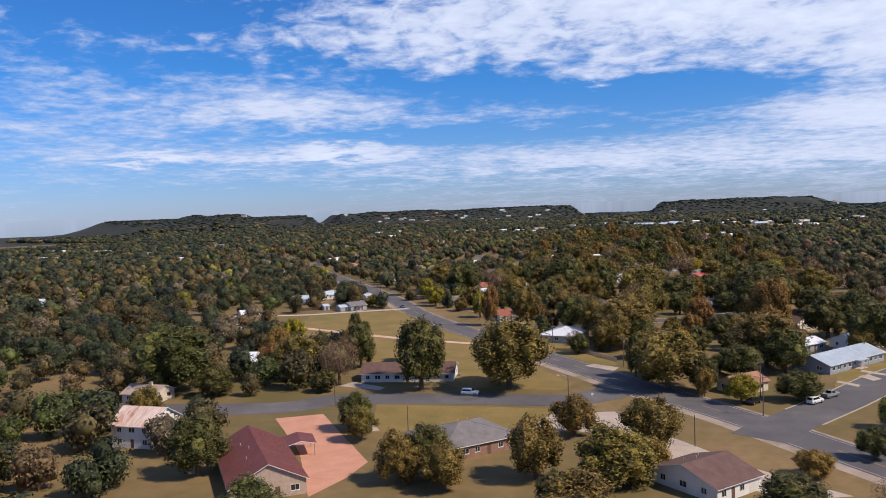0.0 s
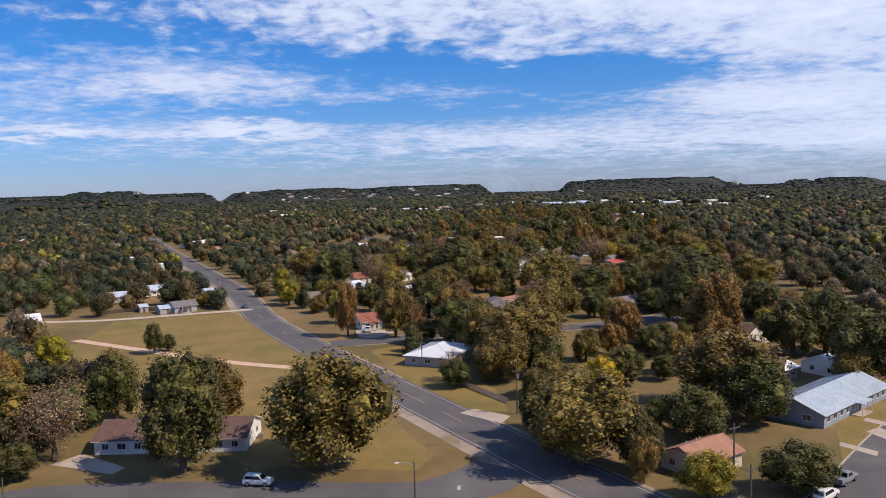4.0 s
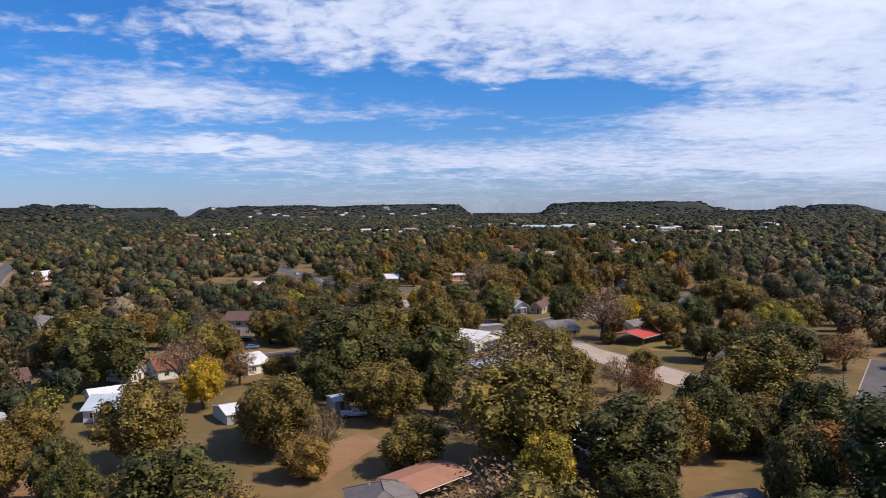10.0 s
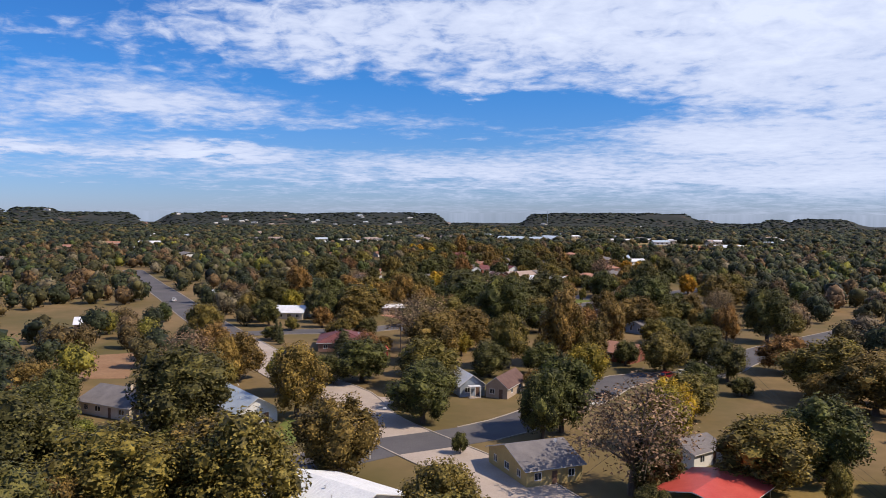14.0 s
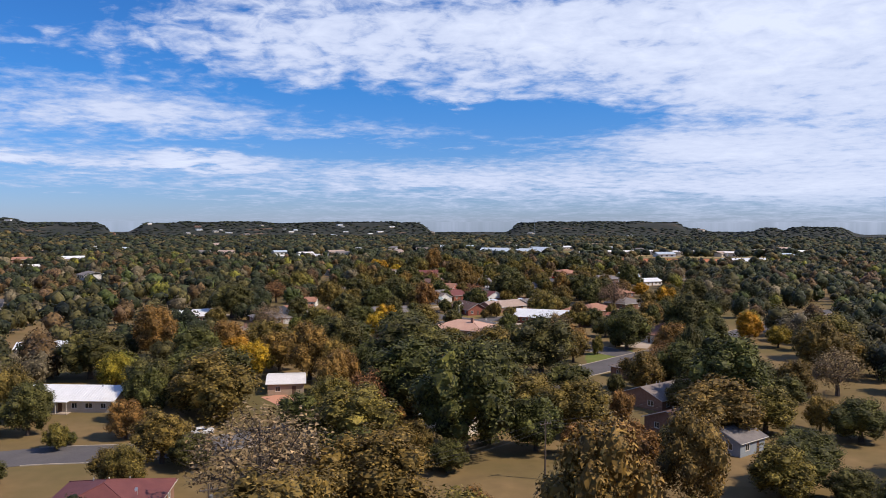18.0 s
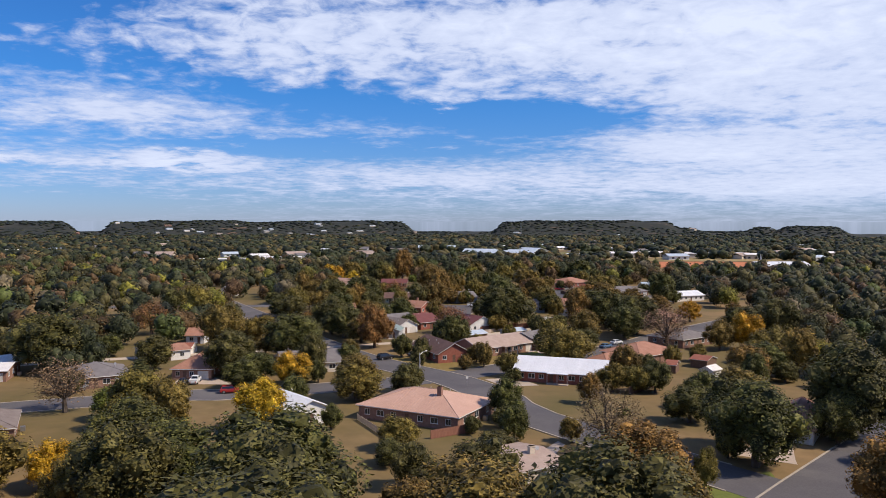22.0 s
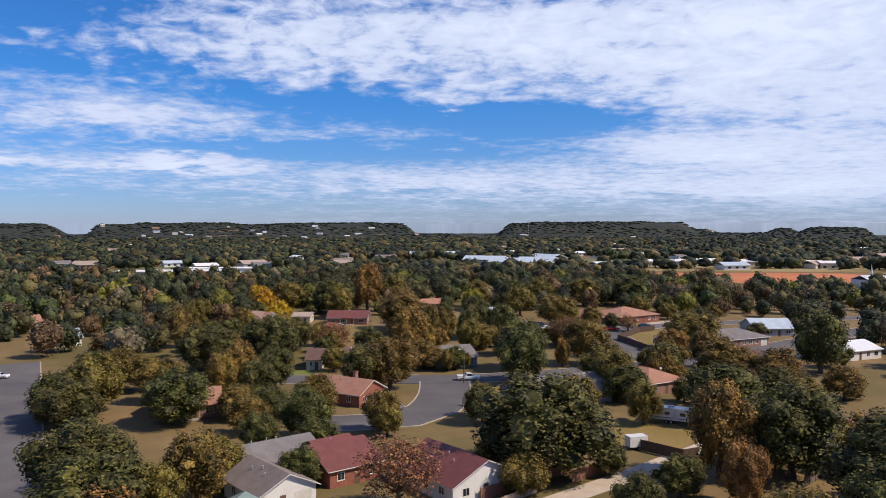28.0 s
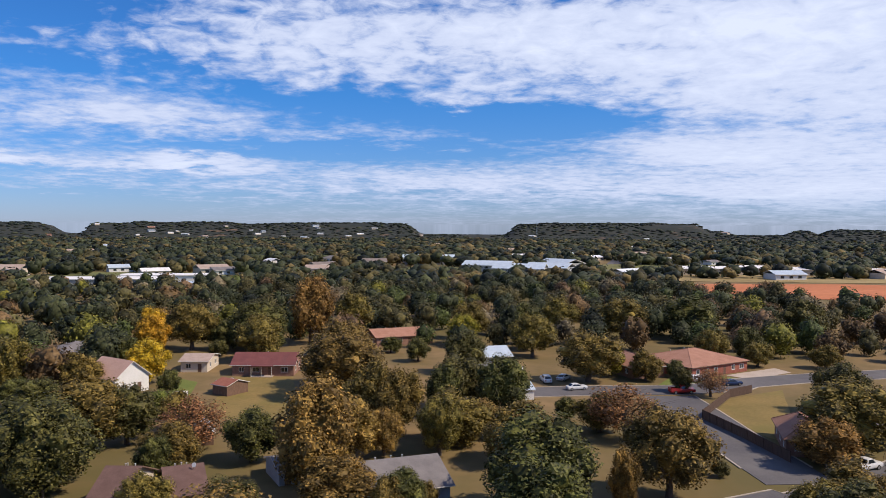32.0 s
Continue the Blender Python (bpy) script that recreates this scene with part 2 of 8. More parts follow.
M_ASPH = mat("worn_asphalt", (0.098, 0.092, 0.098), (0.128, 0.119, 0.122), 0.12, 0.9, fine=30, c3=(0.155, 0.145, 0.142), world=True, bump=0.3, spot=(0.5, 0.75))
M_CONC = mat("sunbleached_concrete", (0.42, 0.345, 0.285), (0.50, 0.415, 0.345), 0.2, 0.9, fine=20, c3=(0.33, 0.27, 0.22), world=True, bump=0.2)
M_PALE = mat("pale_gravel", (0.46, 0.38, 0.30), (0.56, 0.47, 0.38), 0.4, 0.95, fine=20, world=True, bump=0.5)
M_SHOULDER = mat("worn_gravel_shoulder", (0.30, 0.235, 0.185), (0.40, 0.32, 0.26), 0.25, 0.95, fine=20, c3=(0.20, 0.165, 0.10), world=True, bump=0.4, spot=(0.5, 0.62))
M_PINK = mat("pink_gravel_lot", (0.52, 0.25, 0.165), (0.60, 0.31, 0.21), 0.25, 0.95, fine=24, world=True, bump=0.4)
M_KERB = mat("concrete_kerb", (0.36, 0.31, 0.25), (0.46, 0.40, 0.33), 0.5, 0.9, fine=12, world=True)
M_PAINT = mat("road_paint", (0.30, 0.285, 0.27), (0.50, 0.475, 0.44), 2.0, 0.7, world=True)
M_YEL = mat("yellow_road_paint", (0.26, 0.18, 0.09), (0.42, 0.27, 0.10), 2.0, 0.7, world=True)
M_BARK = mat("bark", (0.085, 0.065, 0.05), (0.15, 0.12, 0.095), 3.0, 0.95, fine=6, bump=0.6, stretch=(1, 1, 0.3))
M_WOODS = mat("distant_woodland", (0.016, 0.022, 0.017), (0.040, 0.040, 0.028), 0.02, 1.0, fine=7, c3=(0.15, 0.095, 0.06), spot=(0.60, 0.68), world=True, bump=1.0)


# ---------------------------------------------------------------- mesh helpers


def link_mesh(name, verts, faces, materials, parent=None, label="", indices=None, smooth=False):
    me = bpy.data.meshes.new(name)
    me.from_pydata(verts, [], faces)
    for m in materials if isinstance(materials, (list, tuple)) else [materials]:
        me.materials.append(m)
    if indices is not None:
        me.polygons.foreach_set("material_index", indices)
    if smooth:
        me.shade_smooth()
    ob = new(name, me)
    if parent is not None:
        ob.parent = parent
    return tagged(ob, label)


def part(name, bm, material, parent, label="", smooth=False):
    """Links a bmesh as one mesh object under a thing or under a part."""
    me = bpy.data.meshes.new(name)
    bmesh.ops.recalc_face_normals(bm, faces=bm.faces)
    bm.to_mesh(me)
    bm.free()
    for m in material if isinstance(material, (list, tuple)) else [material]:
        me.materials.append(m)
    if smooth:
        me.shade_smooth()
    ob = new(name, me)
    if parent is not None:
        ob.parent = parent
    return tagged(ob, label)


def thing(name, label, category, m=None, group="", kind=""):
    ob = new(name)
    ob.empty_display_size = 0.5
    if m is not None:
        ob.matrix_basis = m
    return tagged(ob, label, category, group, kind)


def add_box(bm, x0, x1, y0, y1, z0, z1, mi=0, m=None):
    vs = [bm.verts.new((x, y, z)) for z in (z0, z1) for x, y in ((x0, y0), (x1, y0), (x1, y1), (x0, y1))]
    if m is not None:
        for v in vs:
            v.co = m @ v.co
    for f in ((3, 2, 1, 0), (4, 5, 6, 7), (0, 1, 5, 4), (1, 2, 6, 5), (2, 3, 7, 6), (3, 0, 4, 7)):
        bm.faces.new([vs[i] for i in f]).material_index = mi
    return vs


def box(x0, x1, y0, y1, z0, z1):
    bm = bmesh.new()
    add_box(bm, x0, x1, y0, y1, z0, z1)
    return bm


def add_prism(bm, poly, y0, y1, mi=0):
    """A profile in x and z, drawn out along y."""
    a = [bm.verts.new((x, y0, z)) for x, z in poly]
    b = [bm.verts.new((x, y1, z)) for x, z in poly]
    n = len(poly)
    bm.faces.new(a[::-1]).material_index = mi
    bm.faces.new(b).material_index = mi
    for i in range(n):
        bm.faces.new((a[i], a[(i + 1) % n], b[(i + 1) % n], b[i])).material_index = mi


def add_tube(bm, p, q, r0, r1, n=6, mi=0):
    p, q = Vector(p), Vector(q)
    d = (q - p).normalized()
    u = d.orthogonal().normalized()
    w = d.cross(u)
    rings = []
    for c, r in ((p, r0), (q, r1)):
        rings.append([bm.verts.new(c + (u * math.cos(2 * math.pi * i / n) + w * math.sin(2 * math.pi * i / n)) * r) for i in range(n)])
    for i in range(n):
        bm.faces.new((rings[0][i], rings[0][(i + 1) % n], rings[1][(i + 1) % n], rings[1][i])).material_index = mi
    bm.faces.new(rings[0][::-1]).material_index = mi
    bm.faces.new(rings[1]).material_index = mi


# ---------------------------------------------------------------- lie of the land


def step(a, b, v):
    s = min(1.0, max(0.0, (v - a) / (b - a)))
    return s * s * (3 - 2 * s)


# mesas on the skyline: bearing from and to (degrees, seen from the middle of the flight), range, depth, height
MESAS = [(-46, -38, 2000, 800, 34), (-37.5, -29.0, 2250, 900, 31), (-27.0, -6.3, 2400, 1300, 31), (-24.5, -18, 2500, 900, 5), (-15.6, -8.5, 2500, 900, 3),
         (0.1, 12.6, 2350, 1100, 32), (2, 10, 2500, 700, 3), (17.5, 19.0, 2300, 500, 13), (19.45, 23.1, 2350, 600, 16), (12.5, 23.4, 2300, 1200, 13),
         (-39.2, -34.6, 1900, 260, 14), (-46, 14, 2450, 1200, 10), (23, 40, 3000, 1000, 5)]


LAND = 1.45  # spread of the land and of the woods on it


def land(x, y):
    x, y = x / LAND, y / LAND
    r = math.hypot(x, y - 465)
    z = -0.0093 * max(0.0, r - 700)
    if r > 1200:
        a = math.degrees(math.atan2(x, y - 465))
        a += 0.35 * noise.noise((x * 0.004, y * 0.004, 3.0))
        for a0, a1, rr, dep, h in MESAS:
            e = min(step(a0 - 0.4, a0 + 0.7, a), 1 - step(a1 - 0.6, a1 + 0.5, a))
            z += h * e * step(rr - 420, rr, r) * (1 - step(rr + dep, rr + dep + 700, r))
        z += (3.5 * noise.noise((x * 0.0016, y * 0.0016, 9.0)) + 2.2 * noise.noise((x * 0.012, y * 0.012, 4.0))) * step(1500, 2300, r)
    return z * LAND


def build_ground():
    rings = [0] + [20 * 1.22 ** i for i in range(1, 19)] + [900 + 110 * i for i in range(36)]
    rings = sorted(r for r in rings)
    angles = [radians(-42 + 0.3 * i) for i in range(280)] + [radians(42 + 2.4 * i) for i in range(115)]
    n = len(angles)
    verts, faces = [], []
    for r in rings[1:]:
        for i in range(n):
            a = angles[i]
            x, y = LAND * r * math.sin(a), LAND * (465 + r * math.cos(a))
            verts.append((x, y, land(x, y)))
    c = len(verts)
    verts.append((0, 465 * LAND, 0))
    for i in range(n):
        faces.append((c, (i + 1) % n, i))
    for k in range(len(rings) - 2):
        for i in range(n):
            j = (i + 1) % n
            faces.append((k * n + i, k * n + j, (k + 1) * n + j, (k + 1) * n + i))
    idx = []
    for f in faces:
        cy = sum((Vector(verts[i]) for i in f), Vector()) / len(f)
        idx.append(1 if (cy - Vector((0, 465 * LAND, 0))).length > 1250 * LAND else 0)
    ob = link_mesh("ground", verts, faces, [M_GROUND, M_WOODS], None, "", idx, True)
    tagged(ob, "dry olive-brown grass and bare soil under the town, wooded hills far off", "ground", kind="structure")


build_ground()

# ---------------------------------------------------------------- streets
ROADS = []  # (points, half width), to keep trees off them


def smooth_line(pts, seg=6.0):
    """Points along a gently rounded line through the corners."""
    P = [Vector((*p, 0)) for p in pts]
    out = []
    for i in range(len(P) - 1):
        p0, p1, p2, p3 = P[max(i - 1, 0)], P[i], P[i + 1], P[min(i + 2, len(P) - 1)]
        k = max(1, int((p2 - p1).length / seg))
        for j in range(k):
            s = j / k
            m1, m2 = (p2 - p0) * 0.5, (p3 - p1) * 0.5
            out.append((2 * s ** 3 - 3 * s * s + 1) * p1 + (s ** 3 - 2 * s * s + s) * m1 + (-2 * s ** 3 + 3 * s * s) * p2 + (s ** 3 - s * s) * m2)
    out.append(P[-1])
    return out


def offsets(line, off):
    res = []
    for i, p in enumerate(line):
        d = (line[min(i + 1, len(line) - 1)] - line[max(i - 1, 0)]).normalized()
        res.append(p + Vector((d.y, -d.x, 0)) * off)
    return res


def strip(name, line, o0, o1, z0, z1, material, parent=None, label="", kind="", category=""):
    """A band along a line between two offsets, from z0 up to z1."""
    a, b = offsets(line, o0), offsets(line, o1)
    verts, faces = [], []
    n = len(line)
    for p, q in zip(a, b):
        verts += [(p.x, p.y, z0), (p.x, p.y, z1), (q.x, q.y, z1), (q.x, q.y, z0)]
    for i in range(n - 1):
        k = i * 4
        for j in range(3):
            faces.append((k + j, k + j + 1, k + j + 5, k + j + 4))
    faces += [(0, 1, 2, 3), (4 * n - 1, 4 * n - 2, 4 * n - 3, 4 * n - 4)]
    ob = link_mesh(name, verts, faces, material, parent, label)
    return tagged(ob, label, category, "", kind) if kind else ob


ROAD_Z = [0.02]


def road(label, pts, w, material, kerbs=True, gaps=(), z=None):
    """A street; gaps: stretches (from, to) of its length, in parts of one, with no kerb: (side, from, to)."""
    line = smooth_line(pts)
    ROADS.append((line, w / 2))
    ROAD_Z[0] += 0.005
    zz = ROAD_Z[0] if z is None else z
    ob = strip("road", line, -w / 2, w / 2, -0.05, zz, material, None, label, "structure", "road")
    if kerbs:
        for side in (-1, 1):
            keep, run = [], []
            for i, p in enumerate(line):
                s = i / (len(line) - 1)
                clash = any(g[0] == side and g[1] <= s <= g[2] for g in gaps)
                o = offsets(line, side * (w / 2 + 0.15))[i]
                for other, hw in ROADS[:-1]:
                    if min((o - q).length for q in other) < hw + 3.2:
                        clash = True
                if clash:
                    if len(run) > 1:
                        keep.append(run)
                    run = []
                else:
                    run.append(p)
            if len(run) > 1:
                keep.append(run)
            for r in keep:
                strip("kerb", r, side * (w / 2 + (0.0 if side > 0 else 0.32)), side * (w / 2 + (0.32 if side > 0 else 0.0)), -0.05, 0.15, M_KERB, ob)
    return ob


OPEN = []  # lawns, lots and drives, kept clear of scattered trees


def patch(label, pts, z, material, name="lawn"):
    """A flat piece of ground with a worn, slightly wavy edge."""
    bm = bmesh.new()
    ring = []
    for i, p in enumerate(pts):
        q = pts[(i + 1) % len(pts)]
        L = math.hypot(q[0] - p[0], q[1] - p[1])
        k = max(1, int(L / 2.0))
        for j in range(k):
            s = j / k
            x, y = p[0] + (q[0] - p[0]) * s, p[1] + (q[1] - p[1]) * s
            ring.append((x + 0.18 * noise.noise((x, y, 1.0)), y + 0.18 * noise.noise((x, y, 5.0))))
    OPEN.append(pts)
    top = [bm.verts.new((x, y, z)) for x, y in ring]
    low = [bm.verts.new((x, y, -0.04)) for x, y in ring]
    bm.faces.new(top)
    for i in range(len(ring)):
        j = (i + 1) % len(ring)
        bm.faces.new((top[i], low[i], low[j], top[j]))
    return tagged(part(name, bm, material, None), label, name.replace("_", " "), kind="structure")


road("grey two-lane asphalt main road with a faded yellow centre line", [(90.9, 91.1), (41.0, 162.4), (19.6, 192.8), (-3.4, 221.5), (-28.4, 254.0), (-69.8, 307.7), (-108.4, 363.0), (-158.0, 448.7), (-314.2, 682.2), (-423.7, 852.1)], 11.4, M_ASPH, kerbs=False)
road("grey asphalt side street joining the main road", [(-257.5, 170.5), (-108.6, 183.6), (-81.0, 197.4), (-48.0, 202.1), (-18.8, 204.5), (-8.6, 217.1)], 11.7, M_ASPH, kerbs=False)
road("grey asphalt residential street beside the corner house", [(21.7, 176.2), (28.3, 186.8), (45.0, 210.5), (68.8, 245.6), (103.3, 280.3), (174.2, 363.3)], 11.7, M_ASPH)
road("grey asphalt street shaded by trees", [(-68.1, 316.1), (-52.9, 320.9), (-42.2, 327.5), (-31.7, 333.2), (0.2, 341.1), (38.3, 365.6), (62.4, 430.1), (92.3, 496.6)], 9.8, M_ASPH)
road("sunbleached concrete street", [(64.0, 421.0), (17.3, 494.7), (9.3, 507.7), (1.3, 525.8), (-27.4, 560.1), (-37.7, 581.3), (-56.5, 602.6), (-73.2, 628.0), (-91.2, 655.0)], 12.5, M_CONC)
road("grey asphalt continuation of the concrete street", [(-94.4, 659.6), (-123.7, 703.3), (-165.4, 769.3), (-205.3, 830.7), (-266.8, 928.2)], 12.5, M_ASPH)
road("grey asphalt cross street", [(-125.5, 452.3), (-77.4, 492.2), (-21.3, 545.2), (-12.0, 551.1), (-0.9, 560.8), (14.8, 585.1), (26.6, 606.3), (47.8, 616.2), (61.7, 636.4), (75.3, 655.2), (129.9, 712.6)], 10.4, M_ASPH)
road("long grey asphalt residential street", [(-107.2, 658.7), (-95.4, 661.7), (-80.0, 669.4), (-50.2, 680.4), (-8.0, 726.6), (9.5, 738.5), (12.7, 745.4), (28.8, 765.3), (44.0, 784.7), (91.2, 843.0), (149.2, 921.3)], 10.4, M_ASPH)
road("grey asphalt residential street with kerbs", [(42.3, 781.1), (6.7, 825.7), (0.7, 840.8), (-10.5, 859.7), (-25.3, 874.8), (-39.0, 889.8), (-64.4, 927.6), (-79.0, 953.9), (-130.1, 1037.4)], 10.9, M_ASPH)
road("grey asphalt street past brick houses", [(-157.8, 795.9), (-77.1, 835.2), (-61.0, 839.5), (-46.5, 845.5), (-27.2, 854.5), (-11.9, 864.5), (-1.2, 873.5), (32.7, 907.6), (47.3, 926.3), (59.1, 942.7), (104.5, 998.2)], 10.4, M_ASPH)
road("narrow pale gravel alley between back fences", [(-129.4, 869.3), (-86.9, 889.8), (-29.4, 917.4), (-2.5, 937.5), (27.1, 967.3), (64.9, 1009.7)], 3.9, M_PALE, kerbs=False)
road("grey asphalt street bending to the cross street", [(-37.0, 980.9), (-21.3, 985.5), (-16.2, 994.5), (-14.9, 1008.0), (-15.9, 1021.5)], 11.1, M_ASPH)
road("grey asphalt cross street", [(-177.9, 1006.1), (-95.4, 1019.5), (-68.8, 1020.7), (-47.8, 1021.5), (-16.7, 1024.4), (-1.1, 1028.2), (15.5, 1035.4), (35.4, 1047.0), (49.2, 1054.8), (149.7, 1143.5)], 9.8, M_ASPH)
road("grey asphalt side street by the fenced corner yard", [(38.9, 1054.7), (36.3, 1071.7), (33.8, 1095.2), (32.0, 1109.8)], 10.4, M_ASPH)
road("grey asphalt residential street", [(-17.0, 1105.8), (17.9, 1113.9), (35.1, 1116.3), (48.8, 1122.6), (64.0, 1131.3), (164.2, 1165.9)], 9.1, M_ASPH)
road("far grey road climbing past the fields", [(70, 1544), (96, 1682), (123, 1827), (160, 2030)], 11.7, M_ASPH, kerbs=False, z=0.3)


# ---------------------------------------------------------------- trees
LEAF = {
    "oak": leaf_mat("dark_oak_leaves", (0.045, 0.047, 0.013), (0.103, 0.096, 0.024)),
    "olive": leaf_mat("olive_leaves", (0.095, 0.073, 0.017), (0.196, 0.138, 0.031)),
    "pecan": leaf_mat("browning_pecan_leaves", (0.134, 0.081, 0.020), (0.257, 0.150, 0.037)),
    "lime": leaf_mat("yellow_green_leaves", (0.140, 0.128, 0.013), (0.292, 0.228, 0.024)),
    "gold": leaf_mat("golden_autumn_leaves", (0.270, 0.156, 0.011), (0.471, 0.273, 0.020)),
    "rust": leaf_mat("rust_brown_leaves", (0.168, 0.084, 0.035), (0.281, 0.139, 0.055)),
    "green": leaf_mat("fresh_green_leaves", (0.075, 0.091, 0.015), (0.157, 0.166, 0.029)),
    "cedar": leaf_mat("dark_cedar_foliage", (0.031, 0.039, 0.015), (0.073, 0.073, 0.026)),
    "bare": leaf_mat("dry_grey_twigs_and_leaves", (0.174, 0.119, 0.061), (0.286, 0.195, 0.103)),
}
WORDS = {
    "oak": ("dense dark green live oak with a rounded crown", "live oak"), "olive": ("broad olive-green shade tree", "tree"),
    "pecan": ("tall tree with browning olive autumn leaves", "tree"), "lime": ("tree with bright yellow-green leaves", "tree"),
    "gold": ("tree in golden yellow autumn colour", "tree"), "rust": ("thin tree with rust-brown autumn leaves", "tree"),
    "green": ("fresh green broadleaf tree", "tree"), "cedar": ("narrow dark green cedar", "cedar"),
    "bare": ("half-bare tree with grey-brown twigs", "tree"),
}


NAMES = {"oak": "live_oak", "olive": "shade_tree", "pecan": "pecan_tree", "lime": "yellow_green_tree", "gold": "golden_tree", "rust": "rust_brown_tree", "green": "green_tree", "cedar": "cedar", "bare": "half_bare_tree"}


def icosphere(level):
    bm = bmesh.new()
    bmesh.ops.create_icosphere(bm, subdivisions=level, radius=1.0)
    bm.verts.index_update()
    v = np.array([w.co for w in bm.verts])
    f = np.array([[w.index for w in q.verts] for q in bm.faces])
    bm.free()
    return v, f


ICO = {n: icosphere(n) for n in (1, 2, 3)}


def leaf_cloud(rs, lobes, count, size, fill=0.62, up=0.35):
    """Corners of three-cornered leaf sprays over the shells of the lobes (centre, radii)."""
    w = np.array([l[1][0] * l[1][1] + l[1][0] * l[1][2] for l in lobes])
    pick = rs.choice(len(lobes), count, p=w / w.sum())
    cen = np.array([l[0] for l in lobes])[pick]
    rad = np.array([l[1] for l in lobes])[pick]
    d = rs.normal(size=(count, 3))
    d /= np.linalg.norm(d, axis=1)[:, None]
    r = fill + (1.14 - fill) * rs.random(count) ** 0.6
    pos = cen + d * rad * r[:, None]
    nrm = d + rs.normal(scale=0.5, size=(count, 3)) + np.array([0, 0, up])
    nrm /= np.linalg.norm(nrm, axis=1)[:, None]
    t = np.cross(nrm, rs.normal(size=(count, 3)))
    t /= np.linalg.norm(t, axis=1)[:, None]
    b = np.cross(nrm, t)
    s = size * (0.55 + 0.9 * rs.random(count))[:, None]
    v = np.stack([pos - t * s * 0.5 - b * s * 0.32, pos + t * s * 0.6 - b * s * 0.1, pos - t * s * 0.05 + b * s * 0.45], 1)
    return v.reshape(-1, 3)


def core_cloud(rs, lobes, level, k=0.84, rough=0.16):
    """The close inner foliage of the lobes: lumpy masses behind the outer sprays."""
    v, f = ICO[level]
    vs, fs, n = [], [], 0
    for c, q in lobes:
        jit = 1 + rough * rs.normal(size=len(v)).clip(-1.6, 1.6)
        vs.append(np.array(c) + v * jit[:, None] * np.array(q) * k)
        fs.append(f + n)
        n += len(v)
    return np.concatenate(vs), np.concatenate(fs)


def tris(count, start=0):
    return (np.arange(count * 3).reshape(-1, 3) + start).tolist()


def crown_lobes(rs, kind):
    """Lobes of a crown for a tree 10 m tall with a radius of 4 m."""
    L = []
    if kind == "cedar":
        for i in range(11):
            z = 1.0 + i * 0.82
            r = 2.3 * (1 - i / 11.5) ** 0.8 + 0.3
            a = rs.random() * 6.28
            L.append(((0.3 * math.cos(a), 0.3 * math.sin(a), z), (r, r, 0.95)))
    else:
        n = {"bare": 14, "rust": 15}.get(kind, 24)
        low = {"bare": -0.5, "rust": -0.55, "pecan": -0.8, "oak": -0.85}.get(kind, -0.78)
        for i in range(n):
            u = low + (1 - low) * (i + 0.5) / n
            a = 2.4 * i + rs.uniform(-0.4, 0.4)
            w = math.sqrt(max(0.0, 1 - u * u)) * (0.78 + 0.4 * rs.random())
            if u < 0:
                w = max(w, 0.72) * (1.0 + 0.12 * u)
            r = rs.uniform(0.8, 1.45)
            L.append(((2.8 * w * math.cos(a), 2.8 * w * math.sin(a), 5.2 + 3.5 * u + rs.uniform(-0.5, 0.5)), (r, r, r * rs.uniform(1.15, 1.6))))
        L.append(((0, 0, 5.2), (2.6, 2.6, 3.6)))
    side = max(math.hypot(c[0], c[1]) + 0.85 * q[0] for c, q in L)
    top = max(c[2] + 0.95 * q[2] for c, q in L)
    k, kz = 4.0 / side, 10.0 / top
    return [((c[0] * k, c[1] * k, c[2] * kz), (q[0] * k, q[1] * k, q[2] * kz)) for c, q in L]


def limb_mesh(rs, lobes, kind):
    bm = bmesh.new()
    top = 2.6 if kind != "cedar" else 7.5
    pts = [Vector((0, 0, -0.3)), Vector((0.05, 0.03, top * 0.5)), Vector((0.12 * rs.normal(), 0.12 * rs.normal(), top))]
    add_tube(bm, pts[0], pts[1], 0.36, 0.27, 7)
    add_tube(bm, pts[1], pts[2], 0.27, 0.2, 7)
    for c, r in lobes[:: 3 if kind not in ("bare", "rust") else 1]:
        c = Vector(c)
        mid = pts[2].lerp(c, 0.5) + Vector((0, 0, 0.35 * rs.random()))
        add_tube(bm, pts[2] - Vector((0, 0, 0.3)), mid, 0.13, 0.085, 5)
        add_tube(bm, mid, c, 0.085, 0.03, 4)
        if kind in ("bare", "rust"):
            for _ in range(14):
                e = c + Vector(rs.normal(size=3)) * 0.95
                add_tube(bm, mid.lerp(c, 0.3 + 0.7 * rs.random()), e, 0.028, 0.008, 3)
    return bm


PROTO = {}


